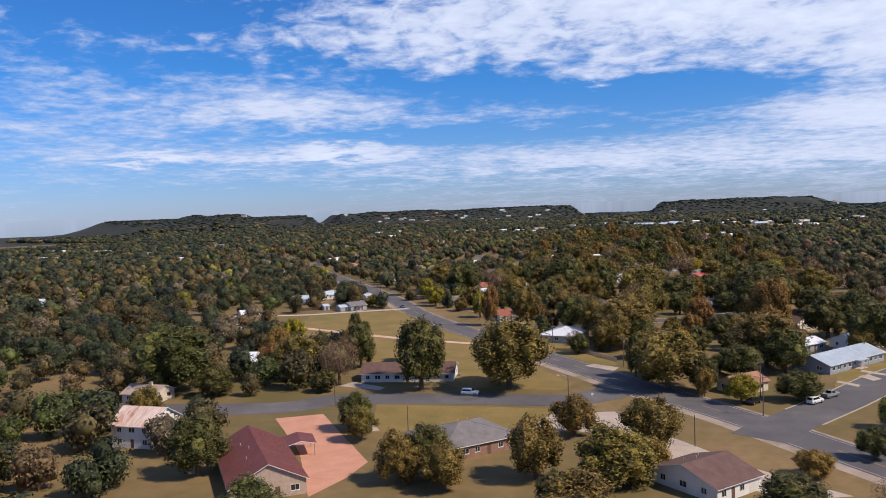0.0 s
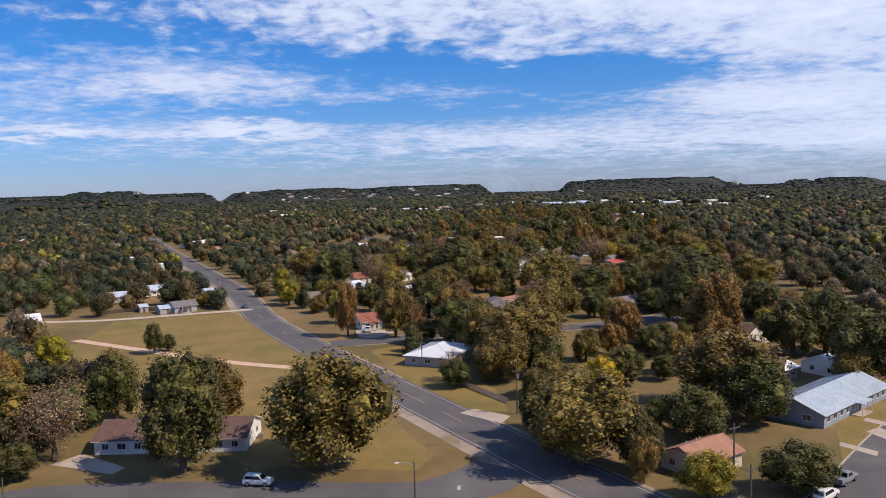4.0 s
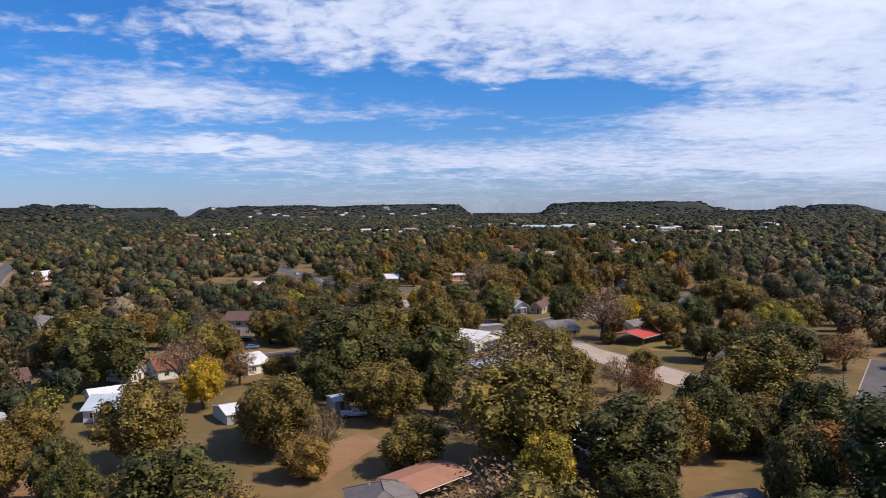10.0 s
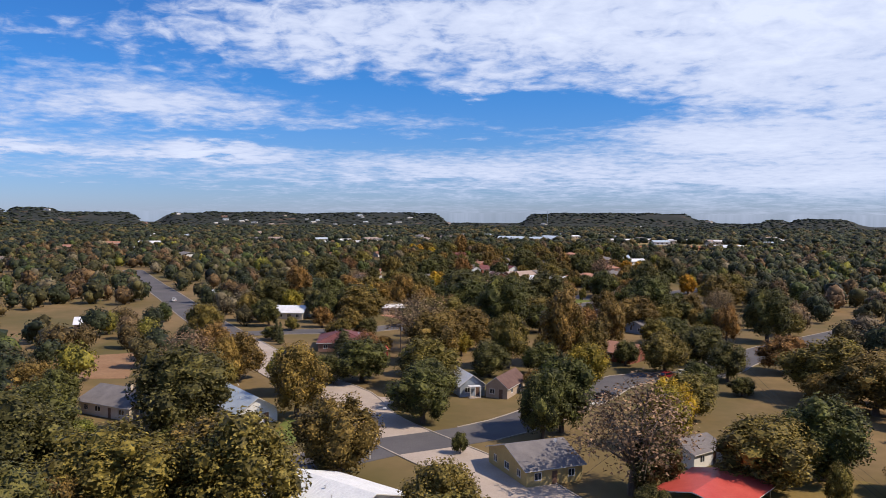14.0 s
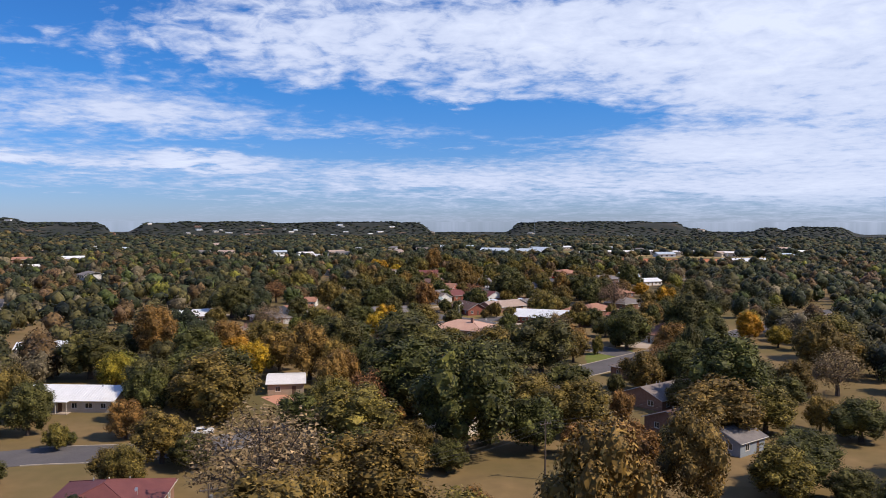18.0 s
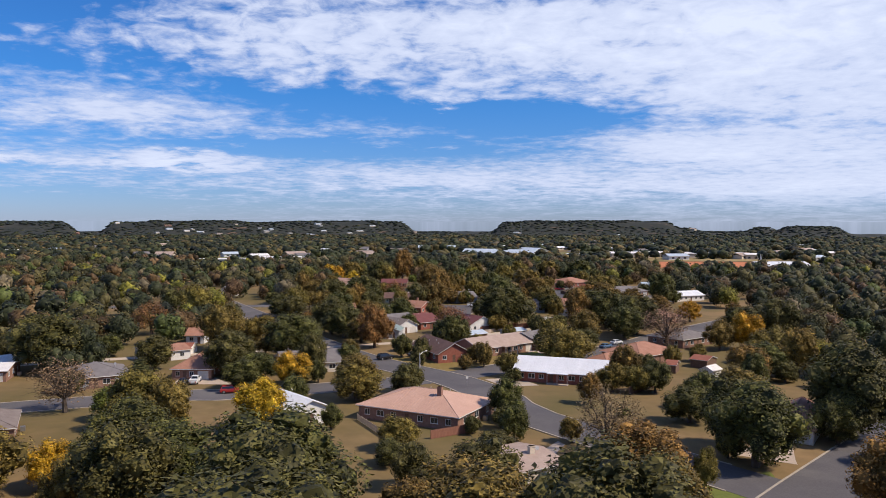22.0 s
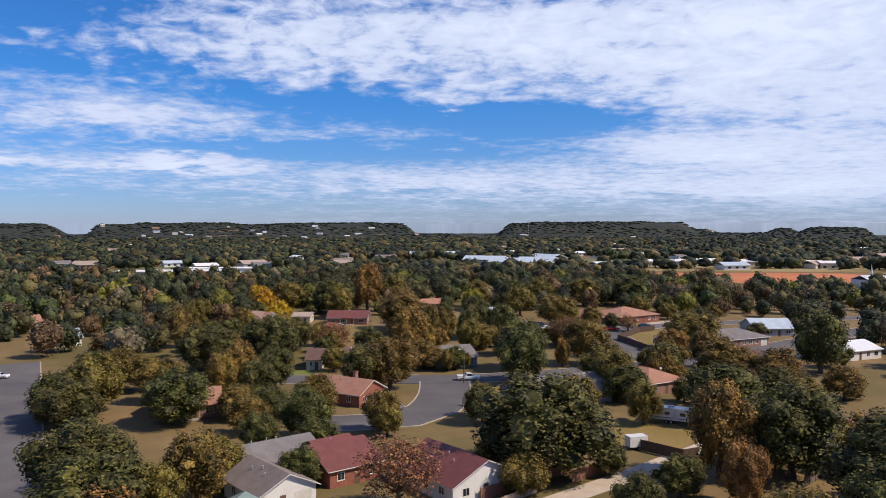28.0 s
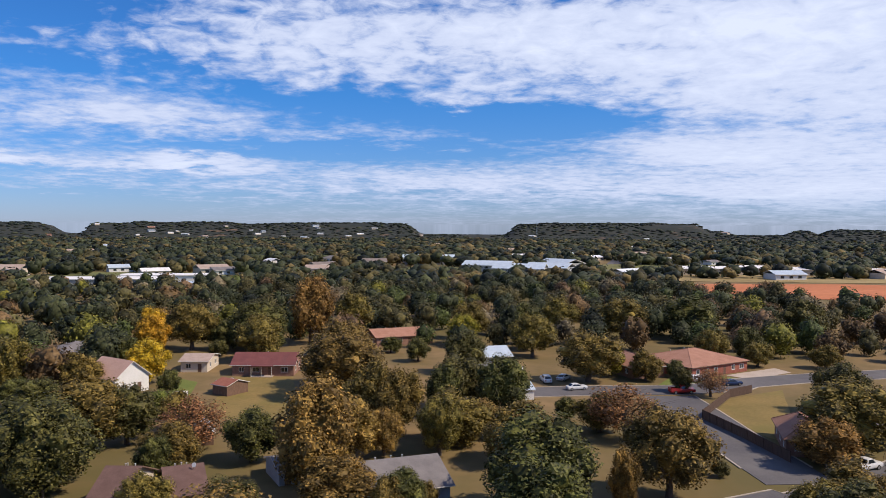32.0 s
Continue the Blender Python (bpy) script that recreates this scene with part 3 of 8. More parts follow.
def prototypes():
    """Three shapes of each kind, copied from their first places."""
    for k, kind in enumerate(LEAF):
        for v in range(3):
            rs = np.random.RandomState(100 + 10 * k + v)
            lobes = crown_lobes(rs, kind)
            airy = kind in ("bare", "rust")
            count = {"bare": 3600, "rust": 4200, "cedar": 3600}.get(kind, 9600)
            size = {"bare": 0.20, "rust": 0.27, "cedar": 0.24}.get(kind, 0.23)
            pos = leaf_cloud(rs, lobes, count, size, fill=0.30 if airy else 0.66)
            faces = tris(count)
            if not airy:
                cv, cf = core_cloud(rs, lobes, 2, 0.64, 0.24)
                faces += (cf + len(pos)).tolist()
                pos = np.concatenate([pos, cv])
            root = thing(NAMES[kind], WORDS[kind][0], WORDS[kind][1], None, "trees of the town")
            part("trunk", limb_mesh(rs, lobes, kind), M_BARK, root)
            link_mesh("crown", pos.tolist(), faces, LEAF[kind], root)
            PROTO[(kind, v)] = root


prototypes()
PLANTED = []
USED = set()
TRS = random.Random(5)


def tree(kind, x, y, h, r=None):
    """A tree of that kind, h metres tall, with a crown of radius r."""
    r = r or h * 0.42
    v = TRS.randrange(3)
    z = land(x, y) if abs(y) > 1200 else 0.0
    m = Matrix.LocRotScale((x, y, z), Euler((0, 0, TRS.random() * 6.28)), (r / 4 * (0.92 + 0.16 * TRS.random()), r / 4, h / 10))
    src = PROTO[(kind, v)]
    if (kind, v) in USED:
        ob = copy_thing(src, m)
    else:
        USED.add((kind, v))
        src.matrix_basis = m
        ob = src
    PLANTED.append((x, y, r))
    return ob


BLOCKED = []  # (x, y, radius): where no scattered tree may stand


def inside(x, y, pts):
    odd = False
    for (ax, ay), (bx, by) in zip(pts, pts[1:] + pts[:1]):
        if (ay > y) != (by > y) and x < ax + (bx - ax) * (y - ay) / (by - ay):
            odd = not odd
    return odd


def open_ground(x, y, r):
    if any(inside(x, y, q) for q in OPEN):
        return False
    for line, hw in ROADS:
        for i in range(0, len(line)):
            p = line[i]
            if abs(p.x - x) < 22 and abs(p.y - y) < 22 and math.hypot(p.x - x, p.y - y) < hw + 1.0 + r * 0.45:
                return False
    for bx, by, br in BLOCKED:
        if math.hypot(bx - x, by - y) < br + r * 0.55:
            return False
    for bx, by, br in PLANTED:
        if abs(bx - x) < 16 and abs(by - y) < 16 and math.hypot(bx - x, by - y) < (br + r) * 0.62:
            return False
    return True


# ---------------------------------------------------------------- houses
ROOFS = {
    "maroon": mat("maroon_roofing", (0.150, 0.050, 0.046), (0.200, 0.070, 0.060), 0.5, 0.6, fine=14, c3=(0.13, 0.055, 0.05), bump=0.2),
    "brown": mat("brown_shingles", (0.120, 0.070, 0.060), (0.165, 0.100, 0.085), 0.6, 0.9, fine=14, bump=0.5),
    "gray": mat("grey_shingles", (0.165, 0.150, 0.150), (0.225, 0.205, 0.200), 0.6, 0.9, fine=14, c3=(0.14, 0.13, 0.13), bump=0.5),
    "darkgray": mat("dark_grey_shingles", (0.075, 0.072, 0.085), (0.105, 0.10, 0.112), 0.6, 0.9, fine=14, bump=0.5),
    "graybrown": mat("weathered_grey_brown_shingles", (0.185, 0.150, 0.135), (0.245, 0.205, 0.185), 0.6, 0.9, fine=14, bump=0.5),
    "orange": mat("faded_orange_shingles", (0.330, 0.165, 0.110), (0.410, 0.215, 0.150), 0.5, 0.9, fine=14, c3=(0.27, 0.14, 0.10), bump=0.5),
    "salmon": mat("salmon_painted_metal", (0.520, 0.320, 0.235), (0.580, 0.370, 0.280), 0.4, 0.5, fine=10, c3=(0.46, 0.28, 0.21), bump=0.1),
    "tan": mat("pale_tan_shingles", (0.360, 0.270, 0.225), (0.440, 0.340, 0.285), 0.6, 0.9, fine=14, bump=0.5),
    "redtile": mat("red_brown_shingles", (0.260, 0.090, 0.060), (0.330, 0.130, 0.085), 0.6, 0.85, fine=14, bump=0.5),
    "red": mat("bright_red_metal", (0.520, 0.075, 0.060), (0.580, 0.110, 0.085), 0.5, 0.45, fine=10),
    "rust": mat("rust_streaked_tin", (0.560, 0.360, 0.280), (0.720, 0.620, 0.560), 0.5, 0.5, fine=7, c3=(0.36, 0.15, 0.09), stretch=(3, 0.6, 1), spot=(0.5, 0.66)),
    "whitemetal": mat("white_metal_roofing", (0.700, 0.720, 0.750), (0.800, 0.815, 0.840), 0.4, 0.42, fine=10, c3=(0.60, 0.60, 0.61), spot=(0.58, 0.75)),
    "whiteflat": mat("white_roof_coating", (0.700, 0.680, 0.670), (0.790, 0.770, 0.760), 0.5, 0.7, fine=10, c3=(0.52, 0.50, 0.49), spot=(0.56, 0.72)),
    "bluemetal": mat("pale_blue_grey_metal", (0.420, 0.500, 0.580), (0.540, 0.610, 0.680), 0.4, 0.42, fine=10, c3=(0.36, 0.41, 0.46)),
    "greenmetal": mat("grey_green_metal", (0.190, 0.250, 0.230), (0.250, 0.310, 0.285), 0.4, 0.5, fine=10),
}
ROOF_WORDS = {"maroon": "maroon", "brown": "brown shingle", "gray": "grey shingle", "darkgray": "dark grey shingle", "graybrown": "weathered grey-brown", "orange": "faded orange",
              "salmon": "salmon metal", "tan": "pale tan", "redtile": "red-brown", "red": "bright red metal", "rust": "rust-streaked tin", "whitemetal": "white metal",
              "whiteflat": "flat white", "bluemetal": "pale blue-grey metal", "greenmetal": "grey-green metal"}
WALLS = {
    "white": mat("white_siding", (0.70, 0.69, 0.66), (0.78, 0.77, 0.74), 0.6, 0.8, fine=9, c3=(0.6, 0.58, 0.54), spot=(0.6, 0.8)),
    "cream": mat("cream_siding", (0.58, 0.50, 0.40), (0.66, 0.58, 0.47), 0.6, 0.8, fine=9),
    "gray": mat("grey_siding", (0.34, 0.35, 0.36), (0.42, 0.43, 0.44), 0.6, 0.8, fine=9),
    "bluewall": mat("grey_blue_siding", (0.25, 0.29, 0.34), (0.32, 0.36, 0.41), 0.6, 0.8, fine=9),
    "navy": mat("dark_blue_siding", (0.045, 0.060, 0.10), (0.065, 0.085, 0.13), 0.6, 0.8, fine=9),
    "yellow": mat("dull_yellow_siding", (0.44, 0.33, 0.14), (0.52, 0.40, 0.18), 0.6, 0.8, fine=9),
    "tanwall": mat("tan_siding", (0.40, 0.31, 0.23), (0.48, 0.38, 0.29), 0.6, 0.8, fine=9),
    "brick": mat("brown_brick", (0.25, 0.14, 0.10), (0.34, 0.20, 0.15), 1.5, 0.9, fine=9, bump=0.5),
    "redbrick": mat("red_brick", (0.26, 0.085, 0.06), (0.34, 0.13, 0.09), 1.5, 0.9, fine=9, bump=0.5),
    "pinkbrick": mat("pink_brick", (0.44, 0.25, 0.20), (0.54, 0.33, 0.27), 1.5, 0.9, fine=9, bump=0.5),
    "stone": mat("rough_limestone_wall", (0.42, 0.31, 0.24), (0.54, 0.42, 0.34), 1.6, 0.95, fine=6, bump=0.8),
    "redwall": mat("red_boards", (0.36, 0.05, 0.04), (0.44, 0.08, 0.06), 1.5, 0.8, fine=9),
    "woodwall": mat("weathered_brown_boards", (0.14, 0.085, 0.06), (0.21, 0.13, 0.09), 1.5, 0.9, fine=9, stretch=(4, 4, 0.6)),
}
WALL_WORDS = {"white": "white-sided", "cream": "cream-sided", "gray": "grey-sided", "bluewall": "grey-blue", "navy": "dark blue", "yellow": "dull yellow", "tanwall": "tan",
              "brick": "brown brick", "redbrick": "red brick", "pinkbrick": "pink brick", "stone": "limestone", "redwall": "red boarded", "woodwall": "brown boarded", "open": "open-sided"}
M_TRIM = mat("white_trim", (0.68, 0.66, 0.63), (0.78, 0.76, 0.73), 1.0, 0.7)
M_DTRIM = mat("brown_trim", (0.16, 0.10, 0.075), (0.22, 0.145, 0.11), 1.0, 0.7)
M_POST = mat("painted_post", (0.55, 0.52, 0.48), (0.66, 0.63, 0.58), 1.0, 0.7)
M_DOOR = mat("dark_door", (0.13, 0.075, 0.055), (0.18, 0.11, 0.08), 1.5, 0.6)
M_GAR = mat("garage_door_paint", (0.60, 0.57, 0.52), (0.70, 0.67, 0.62), 1.0, 0.6)
M_METAL = mat("grey_metal", (0.36, 0.37, 0.38), (0.46, 0.47, 0.48), 2.0, 0.4, 0.8)
M_GLASS = glass("window_glass", (0.022, 0.028, 0.034))
M_PIPE = mat("vent_pipe_metal", (0.5, 0.49, 0.48), (0.62, 0.61, 0.6), 3.0, 0.4, 0.3)
CACHE = {}


def shared(name, key, make, materials, parent, m):
    """A part whose mesh is shared with all parts of the same key."""
    if key not in CACHE:
        ob = part(name, make(), materials, parent)
        CACHE[key] = ob.data
    else:
        ob = new(name, CACHE[key])
        ob.parent = parent
    ob.matrix_basis = m
    return ob


def frame_mesh(w, h):
    """Frame, middle bar and sill in one piece."""
    bm = bmesh.new()
    t = 0.07
    xs = [-w / 2 - 0.06, -w / 2, -w / 2 + t, -0.025, 0.025, w / 2 - t, w / 2, w / 2 + 0.06]
    zs = [-0.06, 0.0, t, h - t, h]
    solid = {(i, k) for i in range(7) for k in range(4) if k == 0 or (0 < i < 6 and (k in (1, 3) or i in (1, 3, 5)))}

    def quad(*c):
        bm.faces.new([bm.verts.new(v) for v in c])

    for i, k in solid:
        a, b, c, d = xs[i], xs[i + 1], zs[k], zs[k + 1]
        quad((a, -0.05, c), (b, -0.05, c), (b, -0.05, d), (a, -0.05, d))
        for n, p, q in (((i - 1, k), (a, c), (a, d)), ((i + 1, k), (b, c), (b, d)), ((i, k - 1), (a, c), (b, c)), ((i, k + 1), (a, d), (b, d))):
            if n not in solid:
                quad((p[0], -0.05, p[1]), (q[0], -0.05, q[1]), (q[0], 0.05, q[1]), (p[0], 0.05, p[1]))
    bmesh.ops.remove_doubles(bm, verts=bm.verts[:], dist=0.0005)
    return bm


def grooved(w, h, rows):
    bm = bmesh.new()
    add_box(bm, -w / 2, w / 2, 0.0, 0.05, 0, h)
    n = h / rows
    for i in range(rows):
        add_box(bm, -w / 2 + 0.03, w / 2 - 0.03, -0.025, 0.0, i * n + 0.03, (i + 1) * n - 0.03)
    return bm


def wall(parent, m, L, h, holes, material, rise=0.0):
    """One outer wall, drawn along x from -L/2 to L/2 and facing -y, with real openings (x0, x1, z0, z1) and a gable if rise."""
    bm = bmesh.new()
    t = 0.18
    xs = sorted({-L / 2, L / 2, *[v for o in holes for v in o[:2]]})
    zs = sorted({-0.15, h, *[v for o in holes for v in o[2:]]})
    for a, b in zip(xs, xs[1:]):
        for c, d in zip(zs, zs[1:]):
            cx, cz = (a + b) / 2, (c + d) / 2
            if any(o[0] < cx < o[1] and o[2] < cz < o[3] for o in holes):
                continue
            bm.faces.new([bm.verts.new(v) for v in ((a, 0, c), (b, 0, c), (b, 0, d), (a, 0, d))])
    for x0, x1, z0, z1 in holes:
        for q in (((x0, 0, z0), (x0, t, z0), (x0, t, z1), (x0, 0, z1)), ((x1, 0, z0), (x1, 0, z1), (x1, t, z1), (x1, t, z0)),
                  ((x0, 0, z1), (x0, t, z1), (x1, t, z1), (x1, 0, z1)), ((x0, 0, z0), (x1, 0, z0), (x1, t, z0), (x0, t, z0))):
            bm.faces.new([bm.verts.new(v) for v in q])
    if rise:
        bm.faces.new([bm.verts.new(v) for v in ((-L / 2, 0, h), (L / 2, 0, h), (0, 0, h + rise))])
    back = [bm.verts.new(v) for v in ((-L / 2, t, -0.15), (-L / 2, t, h), (L / 2, t, h), (L / 2, t, -0.15))]
    bmesh.ops.remove_doubles(bm, verts=bm.verts[:], dist=0.001)
    for v in [v for v in bm.verts if not v.link_faces]:
        bm.verts.remove(v)
    me = bpy.data.meshes.new("wall")
    bm.to_mesh(me)
    bm.free()
    me.materials.append(material)
    ob = new("wall", me)
    ob.parent = parent
    ob.matrix_basis = m
    for x0, x1, z0, z1 in holes:
        w, hh = round(x1 - x0, 2), round(z1 - z0, 2)
        mm = m @ Matrix.Translation(((x0 + x1) / 2, 0.03, z0))
        if z0 > 0.3:
            fr = shared("window", ("w", w, hh), lambda: frame_mesh(w, hh), M_TRIM, parent, mm)
            shared("pane", ("p", w, hh), lambda: box(-w / 2 + 0.05, w / 2 - 0.05, 0.03, 0.05, 0.05, hh - 0.05), M_GLASS, fr, Matrix())
        elif w > 2:
            shared("garage_door", ("g", w, hh), lambda: grooved(w, hh, 4), M_GAR, parent, mm)
        else:
            dr = shared("door", ("d", w, hh), lambda: grooved(w, hh, 2), M_DOOR, parent, mm)
            shared("handle", ("h",), lambda: box(0.3, 0.42, -0.07, -0.02, 0.95, 1.0), M_METAL, dr, Matrix())
    return ob


def gable_roof(W, D, h, rise, o, tk=0.14):
    """Ridge along x. Faces of the eaves and rakes take the second material."""
    bm = bmesh.new()
    s = rise / (D / 2)
    y, x = D / 2 + o, W / 2 + o
    zl, zt = h - o * s + 0.06, h + rise + 0.06
    for side in (-1, 1):
        a = [(-x, side * y, zl), (x, side * y, zl), (x, 0, zt), (-x, 0, zt)]
        n = 4
        top = [bm.verts.new(v) for v in a]
        low = [bm.verts.new((v[0], v[1], v[2] - tk)) for v in a]
        bm.faces.new(top)
        bm.faces.new(low[::-1]).material_index = 1
        for i in (0, 1, 3):
            bm.faces.new((top[i], low[i], low[(i + 1) % 4], top[(i + 1) % 4])).material_index = 1
    bmesh.ops.remove_doubles(bm, verts=bm.verts[:], dist=0.001)
    return bm


def hip_roof(W, D, h, rise, o, tk=0.16):
    bm = bmesh.new()
    x, y = W / 2 + o, D / 2 + o
    z = h - 0.02
    r = max(0.3, x - y) if x > y else 0.0
    q = max(0.3, y - x) if y > x else 0.0
    e = [bm.verts.new(v) for v in ((-x, -y, z), (x, -y, z), (x, y, z), (-x, y, z))]
    l = [bm.verts.new((v.co.x, v.co.y, z - tk)) for v in e]
    if x >= y:
        a, b = bm.verts.new((-r, 0, z + rise)), bm.verts.new((r, 0, z + rise))
        fs = ((e[0], e[1], b, a), (e[1], e[2], b), (e[2], e[3], a, b), (e[3], e[0], a))
    else:
        a, b = bm.verts.new((0, -q, z + rise)), bm.verts.new((0, q, z + rise))
        fs = ((e[0], e[1], a), (e[1], e[2], b, a), (e[2], e[3], b), (e[3], e[0], a, b))
    for f in fs:
        bm.faces.new(f)
    for i in range(4):
        bm.faces.new((e[i], l[i], l[(i + 1) % 4], e[(i + 1) % 4])).material_index = 1
    bm.faces.new(l[::-1]).material_index = 1
    return bm


def caps(rf, W, D, h, rise, o, material):
    """Ridge and hip caps."""
    x, y, z = W / 2 + o, D / 2 + o, h - 0.02
    r, q = max(0.3, x - y) if x > y else 0.0, max(0.3, y - x) if y > x else 0.0
    A, B = ((-r, 0, z + rise), (r, 0, z + rise)) if x >= y else ((0, -q, z + rise), (0, q, z + rise))
    bm = bmesh.new()
    add_tube(bm, A, B, 0.09, 0.09, 5)
    part("ridge_cap", bm, material, rf)
    ends = {(-1, -1): A, (1, 1): B, (1, -1): B if x >= y else A, (-1, 1): A if x >= y else B}
    for (sx, sy), top in ends.items():
        bm = bmesh.new()
        add_tube(bm, (sx * x, sy * y, z), top, 0.08, 0.08, 5)
        part("hip_cap", bm, material, rf)


def seam_mesh(W, D, h, rise, o, hip):
    bm = bmesh.new()
    s = rise / (D / 2)
    x, y = W / 2 + o, D / 2 + o
    n = int(2 * x / 0.62)
    L = math.hypot(y, y * s)
    for side in (-1, 1):
        for i in range(1, n):
            u = -x + 2 * x * i / n
            top = 0.0
            if hip:
                top = max(0.0, abs(u) - max(0.0, x - y))
                if top > y * 0.93:
                    continue
                zt, zl, sl = h - 0.02 + rise * (1 - top / y), h - 0.02, rise / y
            else:
                zt, zl, sl = h + rise + 0.06, h - o * s + 0.06, s
            p, q = Vector((u, side * y, zl + 0.0)), Vector((u, side * top, zt))
            d = q - p
            vs = []
            for c in (p, q):
                for dx, dz in ((-0.02, 0.0), (0.02, 0.0), (0.02, 0.045), (-0.02, 0.045)):
                    vs.append(bm.verts.new((c.x + dx, c.y, c.z + dz)))
            for f in ((0, 1, 5, 4), (1, 2, 6, 5), (2, 3, 7, 6), (3, 0, 4, 7), (3, 2, 1, 0), (4, 5, 6, 7)):
                bm.faces.new([vs[k] for k in f])
    return bm


HRS = random.Random(77)


def window_row(L, n, door=None, gar=False, z=0.9, hh=1.15):
    holes = []
    slots = []
    if gar and L > 5.2:
        holes.append((L / 2 - 3.3, L / 2 - 0.7, 0.0, 2.1))
        usable = (-L / 2 + 0.5, L / 2 - 3.9)
    else:
        usable = (-L / 2 + 0.5, L / 2 - 0.5)
    k = max(1, n)
    span = (usable[1] - usable[0]) / k
    for i in range(k):
        c = usable[0] + span * (i + 0.5)
        if door is not None and i == door % k:
            if span > 1.1:
                holes.append((c - 0.45, c + 0.45, 0.0, 2.05))
        elif span > 1.3:
            w = min(1.6, span - 0.6) if i % 2 else min(1.2, span - 0.6)
            w = max(0.7, round(w, 1))
            holes.append((c - w / 2, c + w / 2, z, z + hh))
    return holes


def house(x, y, rot, W, D, h, roof, rise, rm, wm, opts=""):
    """A house with its footprint's middle at x, y; rot: degrees by which its front's line turns from +x; roof: g or h (gable, hip), ridge along x or y."""
    opts = opts.split()
    shed, open_sided = "shed" in opts, wm == "open"
    name = "shed" if shed else "carport" if open_sided else "house"
    storeys = "two-storey " if "upper" in opts else "" if shed or open_sided else "single-storey "
    root = thing(name, "%s%s %s with a %s roof" % (storeys, WALL_WORDS[wm], name, ROOF_WORDS[rm]), name, pose(x, y, 0, 0, 0, rot), {"house": "houses of the town", "shed": "garden sheds", "carport": "carports"}[name])
    o = 0.3 if shed or open_sided else 0.5
    BLOCKED.append((x, y, max(W, D) * 0.56))
    swap = roof[1] == "y"
    RW, RD = (D, W) if swap else (W, D)
    turn = pose(0, 0, 0, 0, 0, 90) if swap else Matrix()
    hip = roof[0] == "h"
    trim = M_DTRIM if rm in ("brown", "orange", "maroon", "redtile") and HRS.random() < 0.5 else M_TRIM
    rf = part("roof", hip_roof(RW, RD, h, rise, o) if hip else gable_roof(RW, RD, h, rise, o), [ROOFS[rm], trim], root, ROOF_WORDS[rm] + " roof")
    rf.matrix_basis = turn
    if hip:
        caps(rf, RW, RD, h, rise, o, ROOFS[rm])
    if "seams" in opts:
        part("standing_seams", seam_mesh(RW, RD, h, rise, o, hip), ROOFS[rm], rf)
    if open_sided:
        for sx in (-1, 1):
            for sy in (-1, 1):
                part("post", box(sx * (W / 2 - 0.2) - 0.06, sx * (W / 2 - 0.2) + 0.06, sy * (D / 2 - 0.2) - 0.06, sy * (D / 2 - 0.2) + 0.06, -0.1, h + (0.02 if not hip else -0.1)), M_METAL, root)
        return root
    m = WALLS[wm]
    gx, gy = (0.0, rise) if not swap else (rise, 0.0)
    if hip:
        gx = gy = 0.0
    nf = 1 if shed else max(2, int(W / 2.9))
    nd = 0 if shed else max(1, int(D / 4.0))
    front = window_row(W, nf, 0 if shed else nf // 2, "garage" in opts)
    side = window_row(D, nd) if nd else []
    back = window_row(W, max(1, nf - 1), 1) if not shed else []
    if "upper" in opts:
        front += window_row(W, max(1, nf), None, False, 3.5)
        side += window_row(D, nd, None, False, 3.5)
    wall(root, pose(0, -D / 2, 0), W, h, front, m, gx)
    wall(root, pose(0, D / 2, 0, 0, 0, 180), W, h, back, m, gx)
    wall(root, pose(-W / 2, 0, 0, 0, 0, -90), D, h, side, m, gy)
    wall(root, pose(W / 2, 0, 0, 0, 0, 90), D, h, side, m, gy)
    if "chimney" in opts:
        cx, cy = W * 0.18, -D * 0.12
        ch = bmesh.new()
        add_box(ch, cx - 0.45, cx + 0.45, cy - 0.35, cy + 0.35, h, h + rise + 1.0)
        add_box(ch, cx - 0.52, cx + 0.52, cy - 0.42, cy + 0.42, h + rise + 0.85, h + rise + 1.0)
        part("chimney", ch, WALLS["brick"] if wm in ("brick", "redbrick") else m, root)
    if "vents" in opts or (not shed and HRS.random() < 0.6):
        for k in range(3):
            vx, vy = RW * (0.12 + 0.17 * k - 0.3), RD * (0.12 if k % 2 else 0.2)
            s = rise * (1 - abs(vy) / (RD / 2)) + h
            v = bmesh.new()
            add_tube(v, (vx, vy, s - 0.1), (vx, vy, s + 0.45), 0.07, 0.07, 6)
            add_tube(v, (vx, vy, s + 0.45), (vx, vy, s + 0.52), 0.13, 0.10, 6)
            part("vent_pipe", v, M_PIPE, rf)
    if not shed and HRS.random() < 0.14:
        dx, dy = RW * 0.32, -RD * 0.1
        dz = rise * (1 - abs(dy) / (RD / 2)) + h if not hip else h + rise * 0.5
        d = bmesh.new()
        add_tube(d, (dx, dy, dz - 0.2), (dx, dy, dz + 0.45), 0.03, 0.03, 5)
        bmesh.ops.create_cone(d, cap_ends=True, segments=14, radius1=0.05, radius2=0.3, depth=0.1, matrix=Matrix.Translation((dx - 0.1, dy - 0.15, dz + 0.6)) @ Euler((radians(62), 0, radians(-30))).to_matrix().to_4x4())
        part("satellite_dish", d, M_PIPE, rf, "small pale satellite dish")
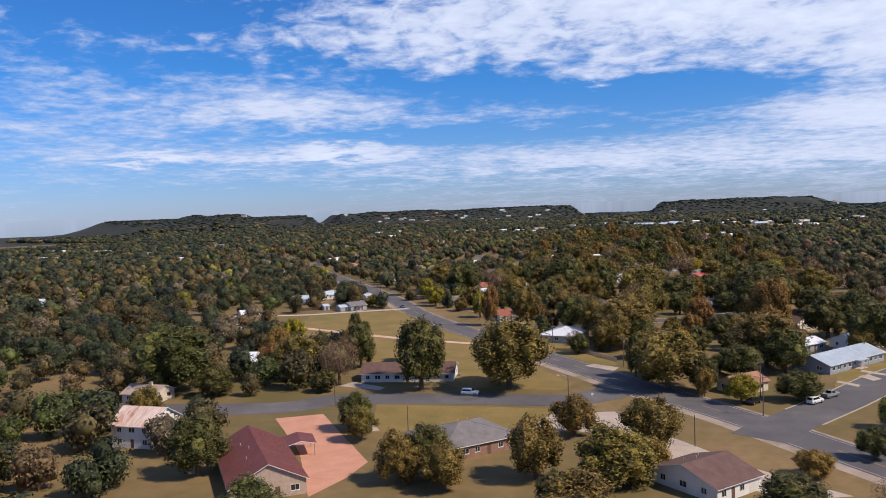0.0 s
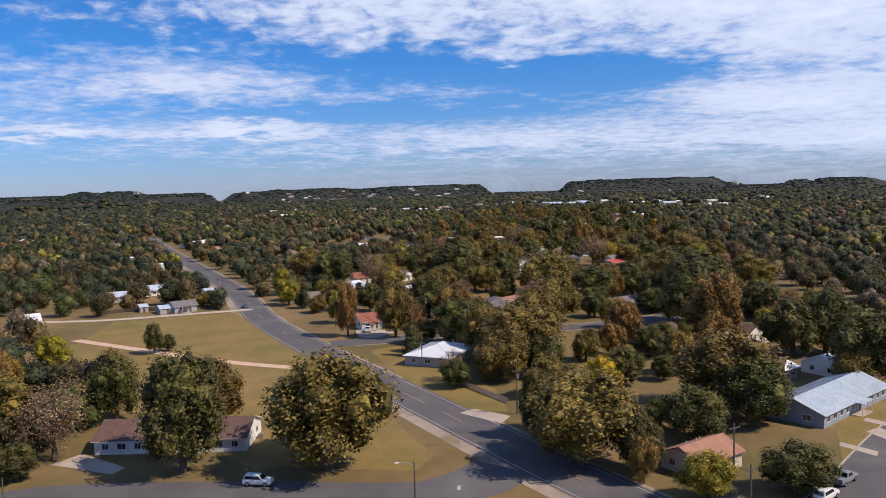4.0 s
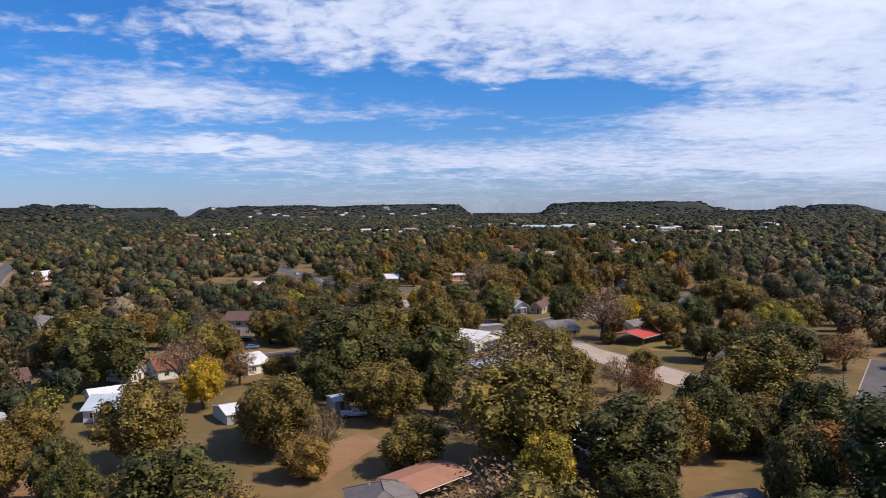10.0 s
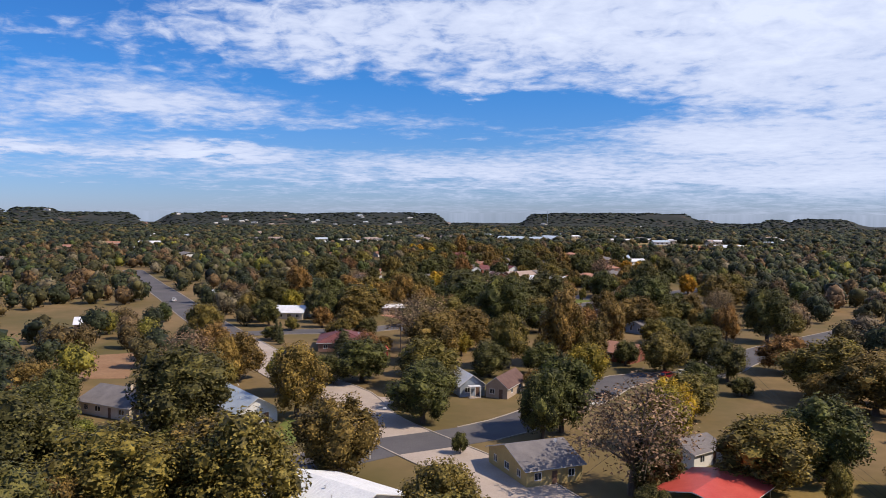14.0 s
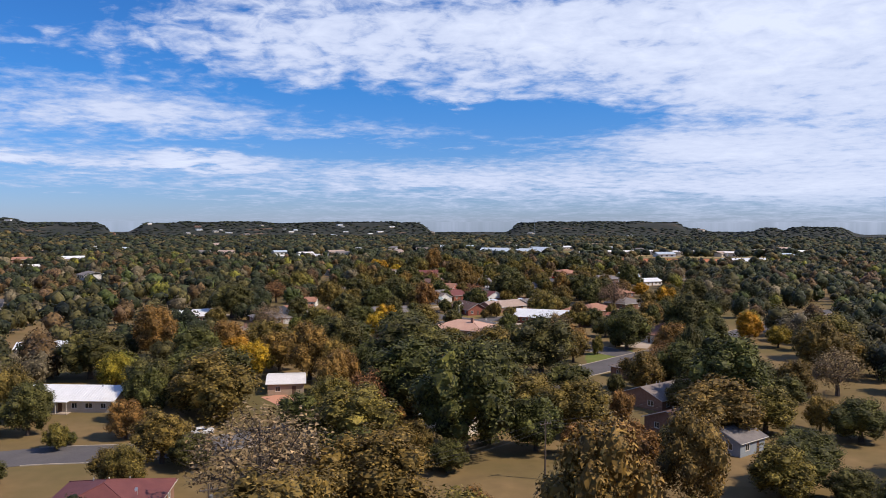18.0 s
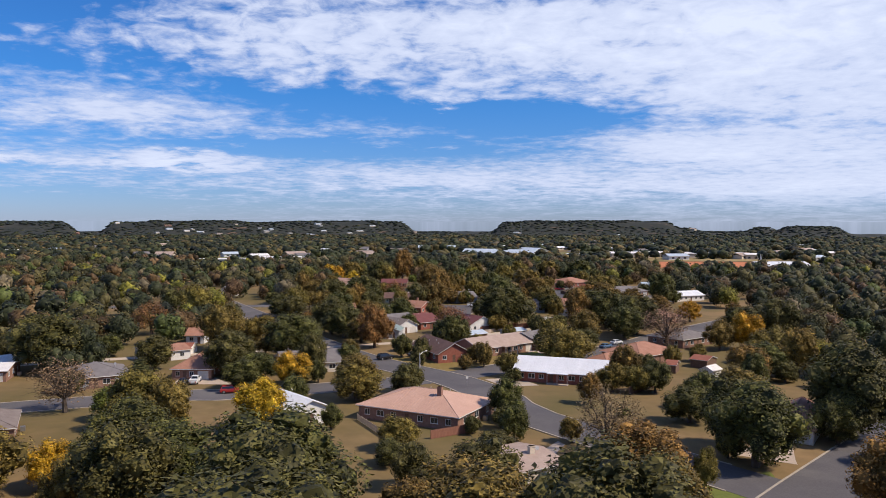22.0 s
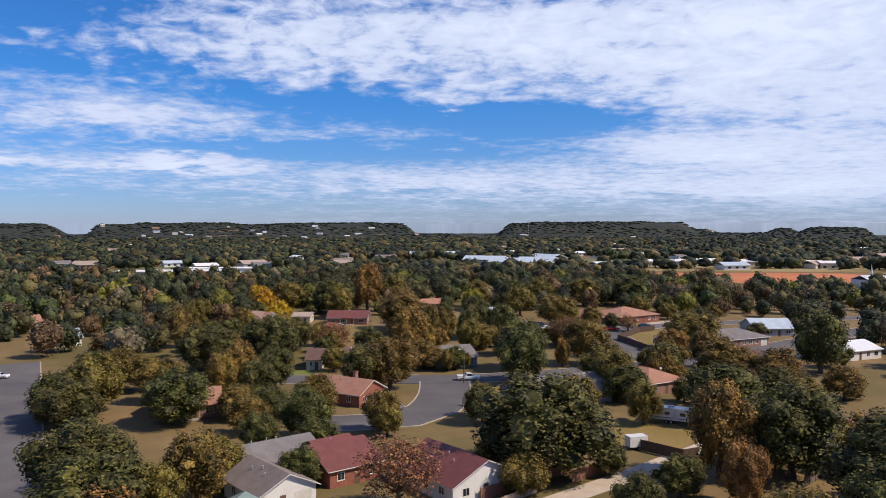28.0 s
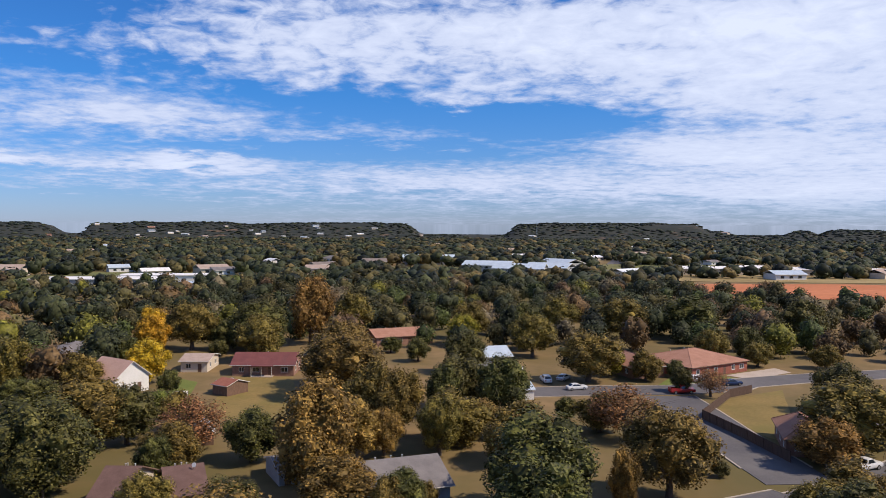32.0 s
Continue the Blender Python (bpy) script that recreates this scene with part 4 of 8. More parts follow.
    if "porch" in opts:
        pw = min(W * 0.45, 5.0)
        pr = bmesh.new()
        add_box(pr, -pw / 2, pw / 2, -D / 2 - 2.0, -D / 2 - 0.5, h - 0.18, h - 0.06)
        part("porch_roof", pr, [ROOFS[rm]], root)
        part("porch_floor", box(-pw / 2, pw / 2, -D / 2 - 2.0, -D / 2, -0.1, 0.12), M_CONC, root)
        for k in range(3):
            px = -pw / 2 + 0.15 + (pw - 0.3) * k / 2
            part("post", box(px - 0.06, px + 0.06, -D / 2 - 1.92, -D / 2 - 1.8, 0.12, h - 0.18), M_POST, root)
    if not shed and HRS.random() < 0.4:
        ac = bmesh.new()
        add_box(ac, W / 2 + 0.5, W / 2 + 1.3, D * 0.1, D * 0.1 + 0.8, 0, 0.85)
        part("air_conditioner", ac, M_METAL, root)
    return root


house(-73.4, 138.0, 36, 13.4, 27.6, 3.0, "gy", 3.4, "maroon", "stone", "seams vents")
house(-71.7, 152.8, 32, 5.9, 6.8, 2.7, "gy", 0.7, "maroon", "open", "")
house(-110.5, 155.0, -1, 10.7, 10.2, 5.2, "gx", 2.9, "rust", "white", "upper seams")
house(-135.6, 190.8, -3, 10.6, 8.7, 2.7, "gx", 1.7, "tan", "cream", "chimney")
house(-69.9, 225.6, 8, 27.4, 11.6, 2.7, "gx", 2.1, "brown", "white", "vents")
house(-38.3, 162.6, 44, 17.8, 15.9, 2.7, "hx", 2.6, "gray", "brick", "vents")
house(9.5, 146.3, 47, 11.4, 14.5, 2.7, "gx", 2.2, "brown", "white", "garage")
house(23.2, 219.7, -47, 7.9, 10.2, 2.7, "gy", 1.7, "orange", "cream", "")
house(53.6, 255.4, 49, 29.1, 11.6, 2.7, "gx", 2.1, "bluemetal", "bluewall", "seams porch")
house(67.9, 288.2, 42, 20.2, 10.1, 2.7, "gx", 2.1, "whitemetal", "white", "seams")
house(-31.3, 295.5, 75, 16.7, 13.0, 2.7, "hx", 2.0, "whitemetal", "gray", "seams")
house(-64.0, 344.6, 33, 7.1, 11.6, 2.7, "gx", 2.0, "redtile", "white", "porch")
house(-90.2, 426.1, 10, 9.7, 11.6, 2.7, "gx", 1.8, "bluemetal", "white", "seams porch")
house(-109.5, 413.2, 42, 5.1, 7.1, 2.2, "gy", 1.1, "bluemetal", "cream", "shed")
house(-23.0, 376.6, 18, 9.2, 13.0, 2.7, "hx", 2.5, "gray", "bluewall", "vents porch")
house(-182.6, 535.4, 76, 13.2, 13.0, 2.7, "hx", 2.3, "gray", "white", "")
house(-129.3, 446.7, 46, 6.2, 11.6, 2.7, "gx", 2.0, "brown", "tanwall", "")
house(22.1, 377.0, 42, 13.6, 11.2, 2.7, "gx", 2.1, "gray", "bluewall", "")
house(7.6, 412.6, 43, 18.3, 15.9, 2.7, "gx", 2.3, "whitemetal", "gray", "seams")
house(-15.6, 471.9, 55, 12.4, 10.2, 2.7, "gx", 0.9, "bluemetal", "open", "seams")
house(-23.2, 512.4, 57, 15.0, 14.5, 2.7, "gy", 2.3, "whitemetal", "white", "seams porch")
house(-45.2, 436.1, 34, 3.2, 5.8, 2.2, "gx", 0.4, "bluemetal", "gray", "shed")
house(-65.2, 424.9, 42, 3.8, 8.5, 2.2, "gx", 1.0, "whitemetal", "gray", "shed")
house(-79.3, 471.3, 53, 6.8, 11.6, 2.7, "gx", 2.0, "whitemetal", "white", "seams")
house(-103.4, 530.3, 4, 10.2, 11.6, 5.4, "gx", 2.2, "brown", "cream", "upper")
house(-107.1, 457.2, 71, 4.0, 11.6, 2.7, "gy", 2.1, "bluemetal", "white", "")
house(3.4, 535.0, 28, 9.6, 13.0, 2.7, "gx", 2.1, "gray", "yellow", "")
house(27.9, 522.3, 54, 13.0, 11.6, 2.7, "gx", 1.2, "red", "open", "")
house(50.6, 482.7, 42, 8.9, 11.1, 2.7, "gy", 2.2, "gray", "bluewall", "")
house(-11.9, 589.5, 24, 5.8, 11.6, 2.7, "gy", 2.1, "whitemetal", "bluewall", "porch")
house(-2.3, 588.5, -19, 5.0, 11.6, 2.7, "gy", 2.0, "brown", "tanwall", "")
house(-78.6, 562.8, -21, 14.3, 11.6, 2.7, "gx", 2.2, "gray", "cream", "chimney")
house(-53.9, 561.7, 42, 8.0, 15.2, 2.7, "gy", 2.5, "bluemetal", "white", "")
house(28.8, 635.3, 52, 11.1, 13.0, 2.7, "gy", 2.0, "orange", "redbrick", "")
house(-52.3, 643.2, 11, 14.4, 15.9, 2.7, "hx", 2.6, "maroon", "brick", "vents")
house(-38.5, 630.0, 32, 2.7, 4.3, 2.2, "gx", 0.6, "red", "redwall", "shed")
house(-93.2, 706.0, 2, 23.0, 11.6, 2.7, "gx", 2.0, "whitemetal", "cream", "seams porch")
house(-138.4, 770.2, 22, 16.7, 11.6, 2.7, "gx", 1.3, "whitemetal", "cream", "")
house(-130.6, 857.7, 42, 18.7, 11.0, 2.7, "gx", 1.3, "whitemetal", "cream", "")
house(-51.6, 727.4, 15, 8.4, 13.0, 2.7, "gx", 0.7, "whiteflat", "tanwall", "")
house(-6.7, 696.0, 51, 11.4, 11.6, 2.7, "gy", 2.2, "whitemetal", "cream", "seams")
house(13.4, 712.7, 38, 10.6, 13.0, 2.7, "hx", 2.3, "darkgray", "white", "vents")
house(-13.8, 825.3, -24, 21.4, 15.9, 2.7, "hx", 2.7, "salmon", "brick", "chimney seams")
house(-38.7, 820.9, 42, 9.1, 12.2, 2.7, "gy", 2.0, "whitemetal", "white", "seams")
house(-93.9, 850.1, 34, 13.4, 13.0, 2.7, "hx", 2.3, "gray", "brick", "garage")
house(-73.5, 862.7, 5, 9.3, 14.5, 2.7, "hx", 2.5, "orange", "brick", "garage")
house(-89.3, 892.7, 5, 4.6, 6.5, 2.2, "gx", 0.8, "redtile", "white", "shed")
house(-93.6, 914.1, 5, 5.6, 8.7, 2.7, "gx", 1.7, "orange", "white", "")
house(-48.5, 871.5, 23, 14.4, 12.3, 2.7, "gx", 2.2, "gray", "cream", "porch vents")
house(15.8, 863.3, -15, 21.1, 11.6, 2.7, "gx", 2.5, "whitemetal", "redbrick", "seams porch garage vents")
house(28.0, 872.1, -44, 10.4, 14.5, 2.7, "hx", 2.5, "orange", "brick", "vents")
house(39.2, 890.8, 42, 16.7, 13.0, 2.7, "hx", 2.5, "orange", "brick", "vents")
house(54.2, 882.9, -39, 4.5, 5.8, 2.2, "gx", 0.8, "redtile", "woodwall", "shed")
house(52.0, 867.9, -43, 3.3, 4.3, 2.2, "gy", 0.9, "whiteflat", "white", "shed")
house(44.4, 874.9, -22, 2.4, 5.1, 2.2, "gx", 0.8, "redtile", "woodwall", "shed")
house(-16.0, 892.1, 28, 9.3, 18.8, 2.7, "gy", 2.5, "brown", "redbrick", "vents")
house(-1.0, 902.2, 43, 21.5, 11.6, 2.7, "gx", 2.2, "tan", "brick", "porch vents garage")
house(11.2, 913.0, 51, 12.1, 13.0, 2.7, "gx", 2.2, "gray", "brick", "chimney")
house(57.1, 921.8, 42, 15.2, 12.6, 2.7, "hx", 2.2, "gray", "brick", "")
house(-33.7, 942.0, 44, 8.2, 10.2, 2.7, "gy", 2.0, "graybrown", "white", "garage")
house(-34.4, 929.2, -4, 5.9, 7.2, 2.7, "gy", 1.3, "greenmetal", "gray", "porch")
house(-77.8, 927.5, 6, 6.1, 11.6, 2.7, "gx", 2.0, "whitemetal", "white", "")
house(-7.6, 925.1, 42, 7.3, 5.6, 2.2, "gx", 0.8, "bluemetal", "woodwall", "shed")
house(5.5, 933.3, 42, 6.6, 5.6, 2.2, "gx", 0.7, "bluemetal", "gray", "shed")
house(-36.7, 953.1, 43, 11.8, 11.6, 2.7, "gx", 2.2, "gray", "pinkbrick", "vents")
house(-9.1, 949.4, 41, 11.3, 13.0, 2.7, "gy", 2.5, "maroon", "white", "vents")
house(-28.5, 955.1, 45, 6.2, 11.6, 2.7, "gx", 2.2, "maroon", "brick", "")
house(-27.2, 953.6, 42, 8.7, 11.8, 2.7, "gx", 2.2, "maroon", "redbrick", "")
house(-64.0, 988.3, 22, 12.2, 11.6, 2.7, "gx", 2.1, "orange", "brick", "porch vents")
house(-35.5, 1001.5, 63, 8.8, 14.5, 2.7, "gy", 2.2, "orange", "redbrick", "chimney vents")
house(8.6, 1004.7, 29, 19.2, 13.0, 2.7, "gx", 2.5, "gray", "bluewall", "vents porch")
house(29.3, 1017.5, 35, 10.9, 13.0, 2.7, "hx", 2.2, "orange", "brick", "")
house(-50.1, 1038.9, 4, 3.7, 10.2, 2.7, "gx", 2.0, "brown", "cream", "")
house(-42.9, 1040.0, 29, 4.2, 10.2, 2.7, "gx", 2.0, "brown", "brick", "")
house(-16.4, 1045.1, 26, 11.1, 11.6, 2.7, "gx", 2.2, "gray", "bluewall", "porch")
house(-84.3, 1103.7, 61, 8.0, 10.2, 3.6, "gy", 3.1, "salmon", "white", "")
house(-59.0, 1127.3, 5, 14.3, 10.2, 2.7, "gx", 2.0, "maroon", "brick", "porch")
house(-59.5, 1103.3, -28, 4.3, 5.8, 2.2, "gx", 0.9, "redtile", "woodwall", "shed")
house(-60.9, 1104.7, 42, 2.4, 4.2, 2.2, "gx", 0.5, "bluemetal", "white", "shed")
house(-76.7, 1129.8, 6, 6.3, 10.2, 2.7, "gx", 1.0, "tan", "cream", "")
house(-50.9, 1067.5, 24, 2.5, 5.8, 2.2, "gy", 0.9, "bluemetal", "woodwall", "shed")
house(-65.6, 1091.3, 22, 3.0, 5.1, 2.2, "gx", 0.5, "whiteflat", "white", "shed")
house(-21.2, 1103.1, 6, 2.4, 4.3, 2.2, "gy", 1.4, "redtile", "white", "shed")
house(-112.6, 1137.7, 42, 11.9, 11.2, 2.7, "hx", 2.2, "gray", "brick", "")
house(43.7, 1142.1, 37, 20.0, 17.4, 2.7, "hx", 2.6, "orange", "redbrick", "vents")
house(28.2, 1135.9, 24, 8.5, 14.5, 2.7, "hx", 2.2, "orange", "brick", "")
house(-7.0, 1144.5, 20, 9.7, 10.2, 2.7, "gx", 1.8, "bluemetal", "gray", "")
house(0.2, 1125.8, 6, 2.5, 5.8, 2.2, "gx", 0.6, "whiteflat", "white", "shed")
house(0.6, 1105.6, 18, 4.7, 5.8, 2.2, "gx", 1.0, "bluemetal", "white", "shed")
house(45.7, 1074.1, -11, 6.4, 13.0, 2.7, "hx", 2.2, "orange", "brick", "")
house(65.4, 1083.5, 31, 21.9, 13.0, 2.7, "hx", 2.3, "gray", "brick", "garage")
house(85.9, 1109.3, 5, 12.9, 13.0, 2.7, "gx", 2.5, "bluemetal", "gray", "")
house(60.6, 1042.5, 16, 16.2, 13.0, 2.7, "hx", 2.3, "brown", "brick", "")
house(89.9, 1062.6, 28, 19.3, 11.2, 2.7, "gx", 1.8, "whitemetal", "white", "")
house(-34.6, 1178.1, 29, 17.7, 11.6, 2.7, "gx", 1.7, "orange", "brick", "")
house(-190.6, 405.7, 42, 8.4, 9.9, 2.7, "gx", 1.6, "bluemetal", "white", "")
house(-163.9, 378.4, 42, 3.1, 5.6, 2.2, "gx", 0.8, "bluemetal", "gray", "shed")
house(-152.3, 375.1, 42, 5.9, 7.1, 2.2, "gx", 0.9, "bluemetal", "gray", "shed")
house(-147.5, 379.3, 42, 8.5, 9.9, 2.7, "gx", 1.4, "gray", "gray", "porch")
house(-182.5, 428.5, 42, 19.0, 9.9, 2.7, "gx", 1.8, "bluemetal", "white", "")
house(-157.3, 423.1, 42, 4.0, 7.1, 2.2, "gx", 1.0, "bluemetal", "white", "shed")
house(-279.2, 575.3, 59, 14.6, 11.5, 2.7, "gx", 2.1, "whitemetal", "white", "")
house(-100.6, 399.5, 19, 5.4, 7.2, 2.7, "gx", 1.7, "graybrown", "cream", "")
house(-97.0, 465.7, 42, 11.4, 11.3, 2.7, "gx", 2.1, "redtile", "white", "")
house(-95.1, 434.1, 42, 11.2, 9.9, 2.7, "gx", 1.6, "whitemetal", "white", "")
house(-305.3, 723.1, 79, 33.0, 16.6, 2.7, "gx", 2.3, "whitemetal", "white", "")
house(-257.7, 650.6, 68, 15.7, 12.8, 2.7, "hx", 2.3, "orange", "brick", "")
house(-147.2, 666.3, 26, 7.5, 11.6, 2.7, "gx", 1.7, "whitemetal", "brick", "porch")
house(-237.4, 530.5, 48, 7.9, 10.0, 2.7, "gx", 1.8, "whitemetal", "white", "")
house(-189.2, 344.3, 42, 7.8, 9.9, 2.7, "gx", 2.0, "whitemetal", "white", "")
house(-170.5, 301.1, 42, 7.8, 9.9, 2.7, "gx", 2.0, "whitemetal", "white", "")
house(-121.5, 239.0, 5, 21.5, 11.6, 2.7, "gx", 2.0, "whitemetal", "gray", "seams")
house(-222.0, 293.9, 38, 7.6, 8.3, 2.7, "gx", 1.6, "orange", "white", "")
house(-357.5, 389.7, 34, 13.3, 11.5, 2.7, "gx", 2.1, "bluemetal", "white", "")
house(27.1, 323.0, 42, 15.4, 9.6, 2.7, "gx", 1.6, "brown", "cream", "")
house(51.0, 324.5, 42, 8.5, 12.3, 2.7, "gy", 2.2, "brown", "white", "garage")
house(47.0, 278.1, 42, 13.1, 8.7, 2.7, "gx", 1.3, "whitemetal", "gray", "")
house(25.6, 316.5, 26, 3.6, 5.8, 2.2, "gx", 0.4, "whiteflat", "white", "shed")
house(-6.8, 306.0, 42, 7.6, 11.0, 2.7, "gx", 2.0, "graybrown", "white", "")
house(-19.0, 388.2, 54, 10.8, 8.7, 2.7, "gx", 0.8, "orange", "open", "")
house(29.2, 543.3, 42, 7.6, 6.9, 2.7, "gx", 1.3, "gray", "white", "")
house(-126.7, 852.6, 19, 19.6, 13.0, 2.7, "gx", 0.9, "whiteflat", "brick", "garage")
house(-92.5, 884.2, 42, 11.5, 11.1, 2.7, "gx", 1.0, "orange", "white", "")
house(-90.5, 803.9, 29, 11.2, 13.0, 2.7, "hx", 2.3, "graybrown", "brick", "chimney")
house(14.9, 702.4, 50, 8.1, 4.3, 2.7, "gx", 0.5, "whitemetal", "open", "")
house(2.7, 790.3, 35, 9.1, 11.6, 2.7, "gx", 0.8, "tan", "cream", "chimney")
house(54.4, 818.8, -29, 7.5, 17.4, 2.7, "hx", 2.7, "orange", "white", "garage")
house(37.9, 750.8, 42, 11.4, 13.6, 2.7, "hx", 2.3, "graybrown", "brick", "")
house(36.4, 720.6, 42, 13.9, 10.9, 2.7, "gx", 2.0, "graybrown", "brick", "")
house(51.6, 735.5, 42, 10.5, 9.5, 2.7, "gx", 1.8, "redtile", "white", "")
house(42.3, 685.6, 42, 7.6, 8.2, 2.7, "gx", 1.6, "gray", "bluewall", "")
house(37.9, 698.5, 42, 14.5, 10.9, 2.7, "gx", 2.0, "brown", "brick", "")
house(60.8, 975.4, 42, 12.8, 12.3, 2.7, "hx", 2.2, "orange", "brick", "")
house(-130.5, 1131.6, 42, 12.9, 11.2, 2.7, "gx", 2.0, "orange", "white", "")
house(-168.8, 1103.8, 42, 7.5, 10.9, 2.7, "gx", 2.0, "orange", "white", "")
house(-135.8, 1070.0, 42, 7.6, 11.0, 2.7, "gx", 2.0, "bluemetal", "white", "")
house(-33.2, 1050.4, 32, 2.4, 7.0, 2.2, "gx", 1.0, "gray", "gray", "shed")


# ---------------------------------------------------------------- trees of the yards and streets, south to north
tree("oak", -85.5, 136.1, 12.4, 6.5)
tree("olive", -45.0, 138.7, 9.9, 5.3)
tree("olive", -5.5, 142.5, 11.8, 6.4)
tree("olive", -20.3, 144.5, 12.1, 6.0)
tree("pecan", 0.5, 151.4, 6.8, 3.6)
tree("olive", -116.5, 163.4, 11.0, 4.5)
tree("olive", 0.7, 164.8, 9.3, 4.5)
tree("oak", 41.3, 165.1, 6.5, 3.5)
tree("oak", -118.3, 196.8, 13.5, 7.2)
tree("oak", -134.1, 200.0, 16.3, 8.4)
tree("oak", -90.3, 204.8, 7.7, 3.2)
tree("oak", -88.5, 205.2, 10.2, 4.4)
tree("olive", -37.5, 213.7, 16.8, 7.7)
tree("oak", -62.2, 211.2, 16.8, 5.2)
tree("oak", 35.5, 209.5, 11.7, 6.3)
tree("pecan", 13.3, 211.6, 7.7, 2.6)
tree("bare", -88.2, 214.5, 15.2, 6.9)
tree("oak", 12.7, 216.6, 10.5, 4.7)
tree("olive", 4.4, 219.6, 13.5, 7.2)
tree("olive", -104.7, 221.3, 11.5, 5.6)
tree("pecan", -43.3, 224.2, 15.2, 7.9)
tree("olive", -67.3, 235.6, 12.2, 5.6)
tree("pecan", -116.3, 228.3, 14.3, 6.4)
tree("oak", -4.2, 232.6, 12.1, 2.6)
tree("olive", 1.2, 233.5, 11.3, 6.0)
tree("oak", -90.5, 238.2, 14.3, 5.6)
tree("oak", 19.2, 240.4, 8.6, 4.0)
tree("pecan", -125.2, 249.1, 16.4, 7.5)
tree("oak", 37.1, 241.9, 10.7, 4.6)
tree("pecan", -96.7, 247.5, 13.0, 4.5)
tree("oak", -75.6, 250.1, 10.9, 4.8)
tree("olive", 33.0, 250.2, 14.1, 7.6)
tree("gold", 9.3, 255.9, 10.4, 4.6)
tree("olive", 63.5, 270.3, 9.9, 4.3)
tree("oak", -23.7, 267.6, 6.6, 3.5)
tree("lime", -132.5, 278.0, 10.8, 4.8)
tree("bare", -25.4, 273.1, 8.1, 4.3)
tree("olive", -13.3, 273.7, 13.0, 6.0)
tree("oak", 24.2, 275.7, 9.8, 3.6)
tree("oak", 67.5, 274.4, 16.3, 8.1)
tree("olive", -10.1, 285.9, 14.1, 7.6)
tree("gold", -15.9, 293.6, 9.8, 3.5)
tree("olive", 7.0, 295.1, 9.0, 3.6)
tree("oak", -116.9, 302.0, 9.0, 2.9)
tree("olive", -20.7, 298.9, 12.6, 3.7)
tree("cedar", -40.4, 300.3, 9.9, 2.4)
tree("oak", -114.5, 305.3, 8.0, 2.9)
tree("pecan", 14.2, 302.7, 12.0, 6.5)
tree("pecan", 40.3, 301.5, 16.7, 7.6)
tree("oak", -40.5, 306.1, 10.8, 2.9)
tree("oak", 27.6, 303.3, 7.2, 2.9)
tree("oak", 59.9, 302.5, 14.8, 7.8)
tree("oak", 69.3, 306.5, 16.6, 7.8)
tree("pecan", 42.1, 310.0, 16.7, 7.6)
tree("oak", -29.9, 314.5, 13.7, 7.3)
tree("olive", -5.3, 315.6, 10.9, 5.8)
tree("oak", -22.8, 319.0, 13.3, 5.2)
tree("pecan", 18.4, 315.7, 10.2, 5.5)
tree("olive", -50.1, 326.3, 15.9, 5.6)
tree("pecan", 44.3, 318.5, 15.5, 7.9)
tree("olive", -7.0, 324.1, 14.5, 7.6)
tree("pecan", -65.8, 327.7, 13.8, 3.9)
tree("lime", 17.5, 332.3, 10.7, 4.7)
tree("gold", -7.8, 345.8, 10.8, 4.8)
tree("olive", -27.2, 341.6, 10.3, 5.4)
tree("olive", -54.5, 343.2, 8.3, 3.4)
tree("lime", 17.0, 341.9, 9.9, 4.7)
tree("pecan", 66.3, 341.0, 11.3, 5.5)
tree("oak", 39.9, 342.8, 14.5, 6.6)
tree("olive", -54.7, 349.4, 9.6, 3.8)
tree("olive", -35.7, 350.1, 12.8, 6.8)
tree("lime", -75.7, 351.1, 10.9, 3.4)
tree("oak", -49.0, 351.2, 12.3, 6.6)
tree("oak", 42.2, 351.3, 17.1, 6.2)
tree("olive", -0.9, 353.8, 12.4, 6.6)
tree("oak", 67.6, 353.5, 11.1, 3.9)
tree("bare", -7.2, 357.1, 10.0, 5.4)
tree("oak", -45.5, 360.7, 15.0, 8.0)
tree("oak", -62.7, 367.1, 10.9, 4.1)
tree("oak", 32.4, 370.4, 14.3, 7.4)
tree("oak", 68.2, 371.9, 10.9, 5.9)
tree("oak", -70.6, 376.0, 10.6, 4.3)
tree("olive", -83.1, 379.6, 11.4, 5.2)
tree("oak", 12.0, 381.1, 12.7, 6.7)
tree("oak", 32.5, 380.5, 13.8, 4.9)
tree("oak", 49.5, 379.5, 17.2, 8.5)
tree("lime", -0.7, 387.1, 10.5, 4.8)
tree("olive", -142.0, 390.1, 6.9, 3.7)
tree("lime", -108.1, 392.1, 11.0, 4.8)
tree("pecan", -38.9, 392.2, 10.2, 5.5)
tree("olive", -67.5, 394.4, 14.0, 7.5)
tree("olive", -89.5, 396.8, 8.9, 4.8)
tree("olive", -22.4, 398.5, 9.4, 5.1)
tree("oak", 12.6, 394.3, 11.7, 6.3)
tree("olive", -4.6, 400.2, 15.7, 7.8)
tree("bare", -38.5, 401.9, 9.7, 3.8)
tree("pecan", 44.5, 401.3, 13.2, 7.1)
tree("olive", -47.5, 403.2, 12.9, 6.9)
tree("oak", -2.2, 405.3, 10.5, 4.1)
tree("oak", 28.7, 410.5, 11.6, 6.3)
tree("olive", -51.1, 412.3, 12.4, 6.7)
tree("oak", 46.1, 411.9, 13.4, 7.1)
tree("oak", 28.6, 418.8, 12.5, 6.1)
tree("lime", -121.7, 422.1, 11.0, 4.8)
tree("bare", -8.0, 422.3, 13.1, 7.0)
tree("olive", 3.0, 423.6, 9.0, 4.6)
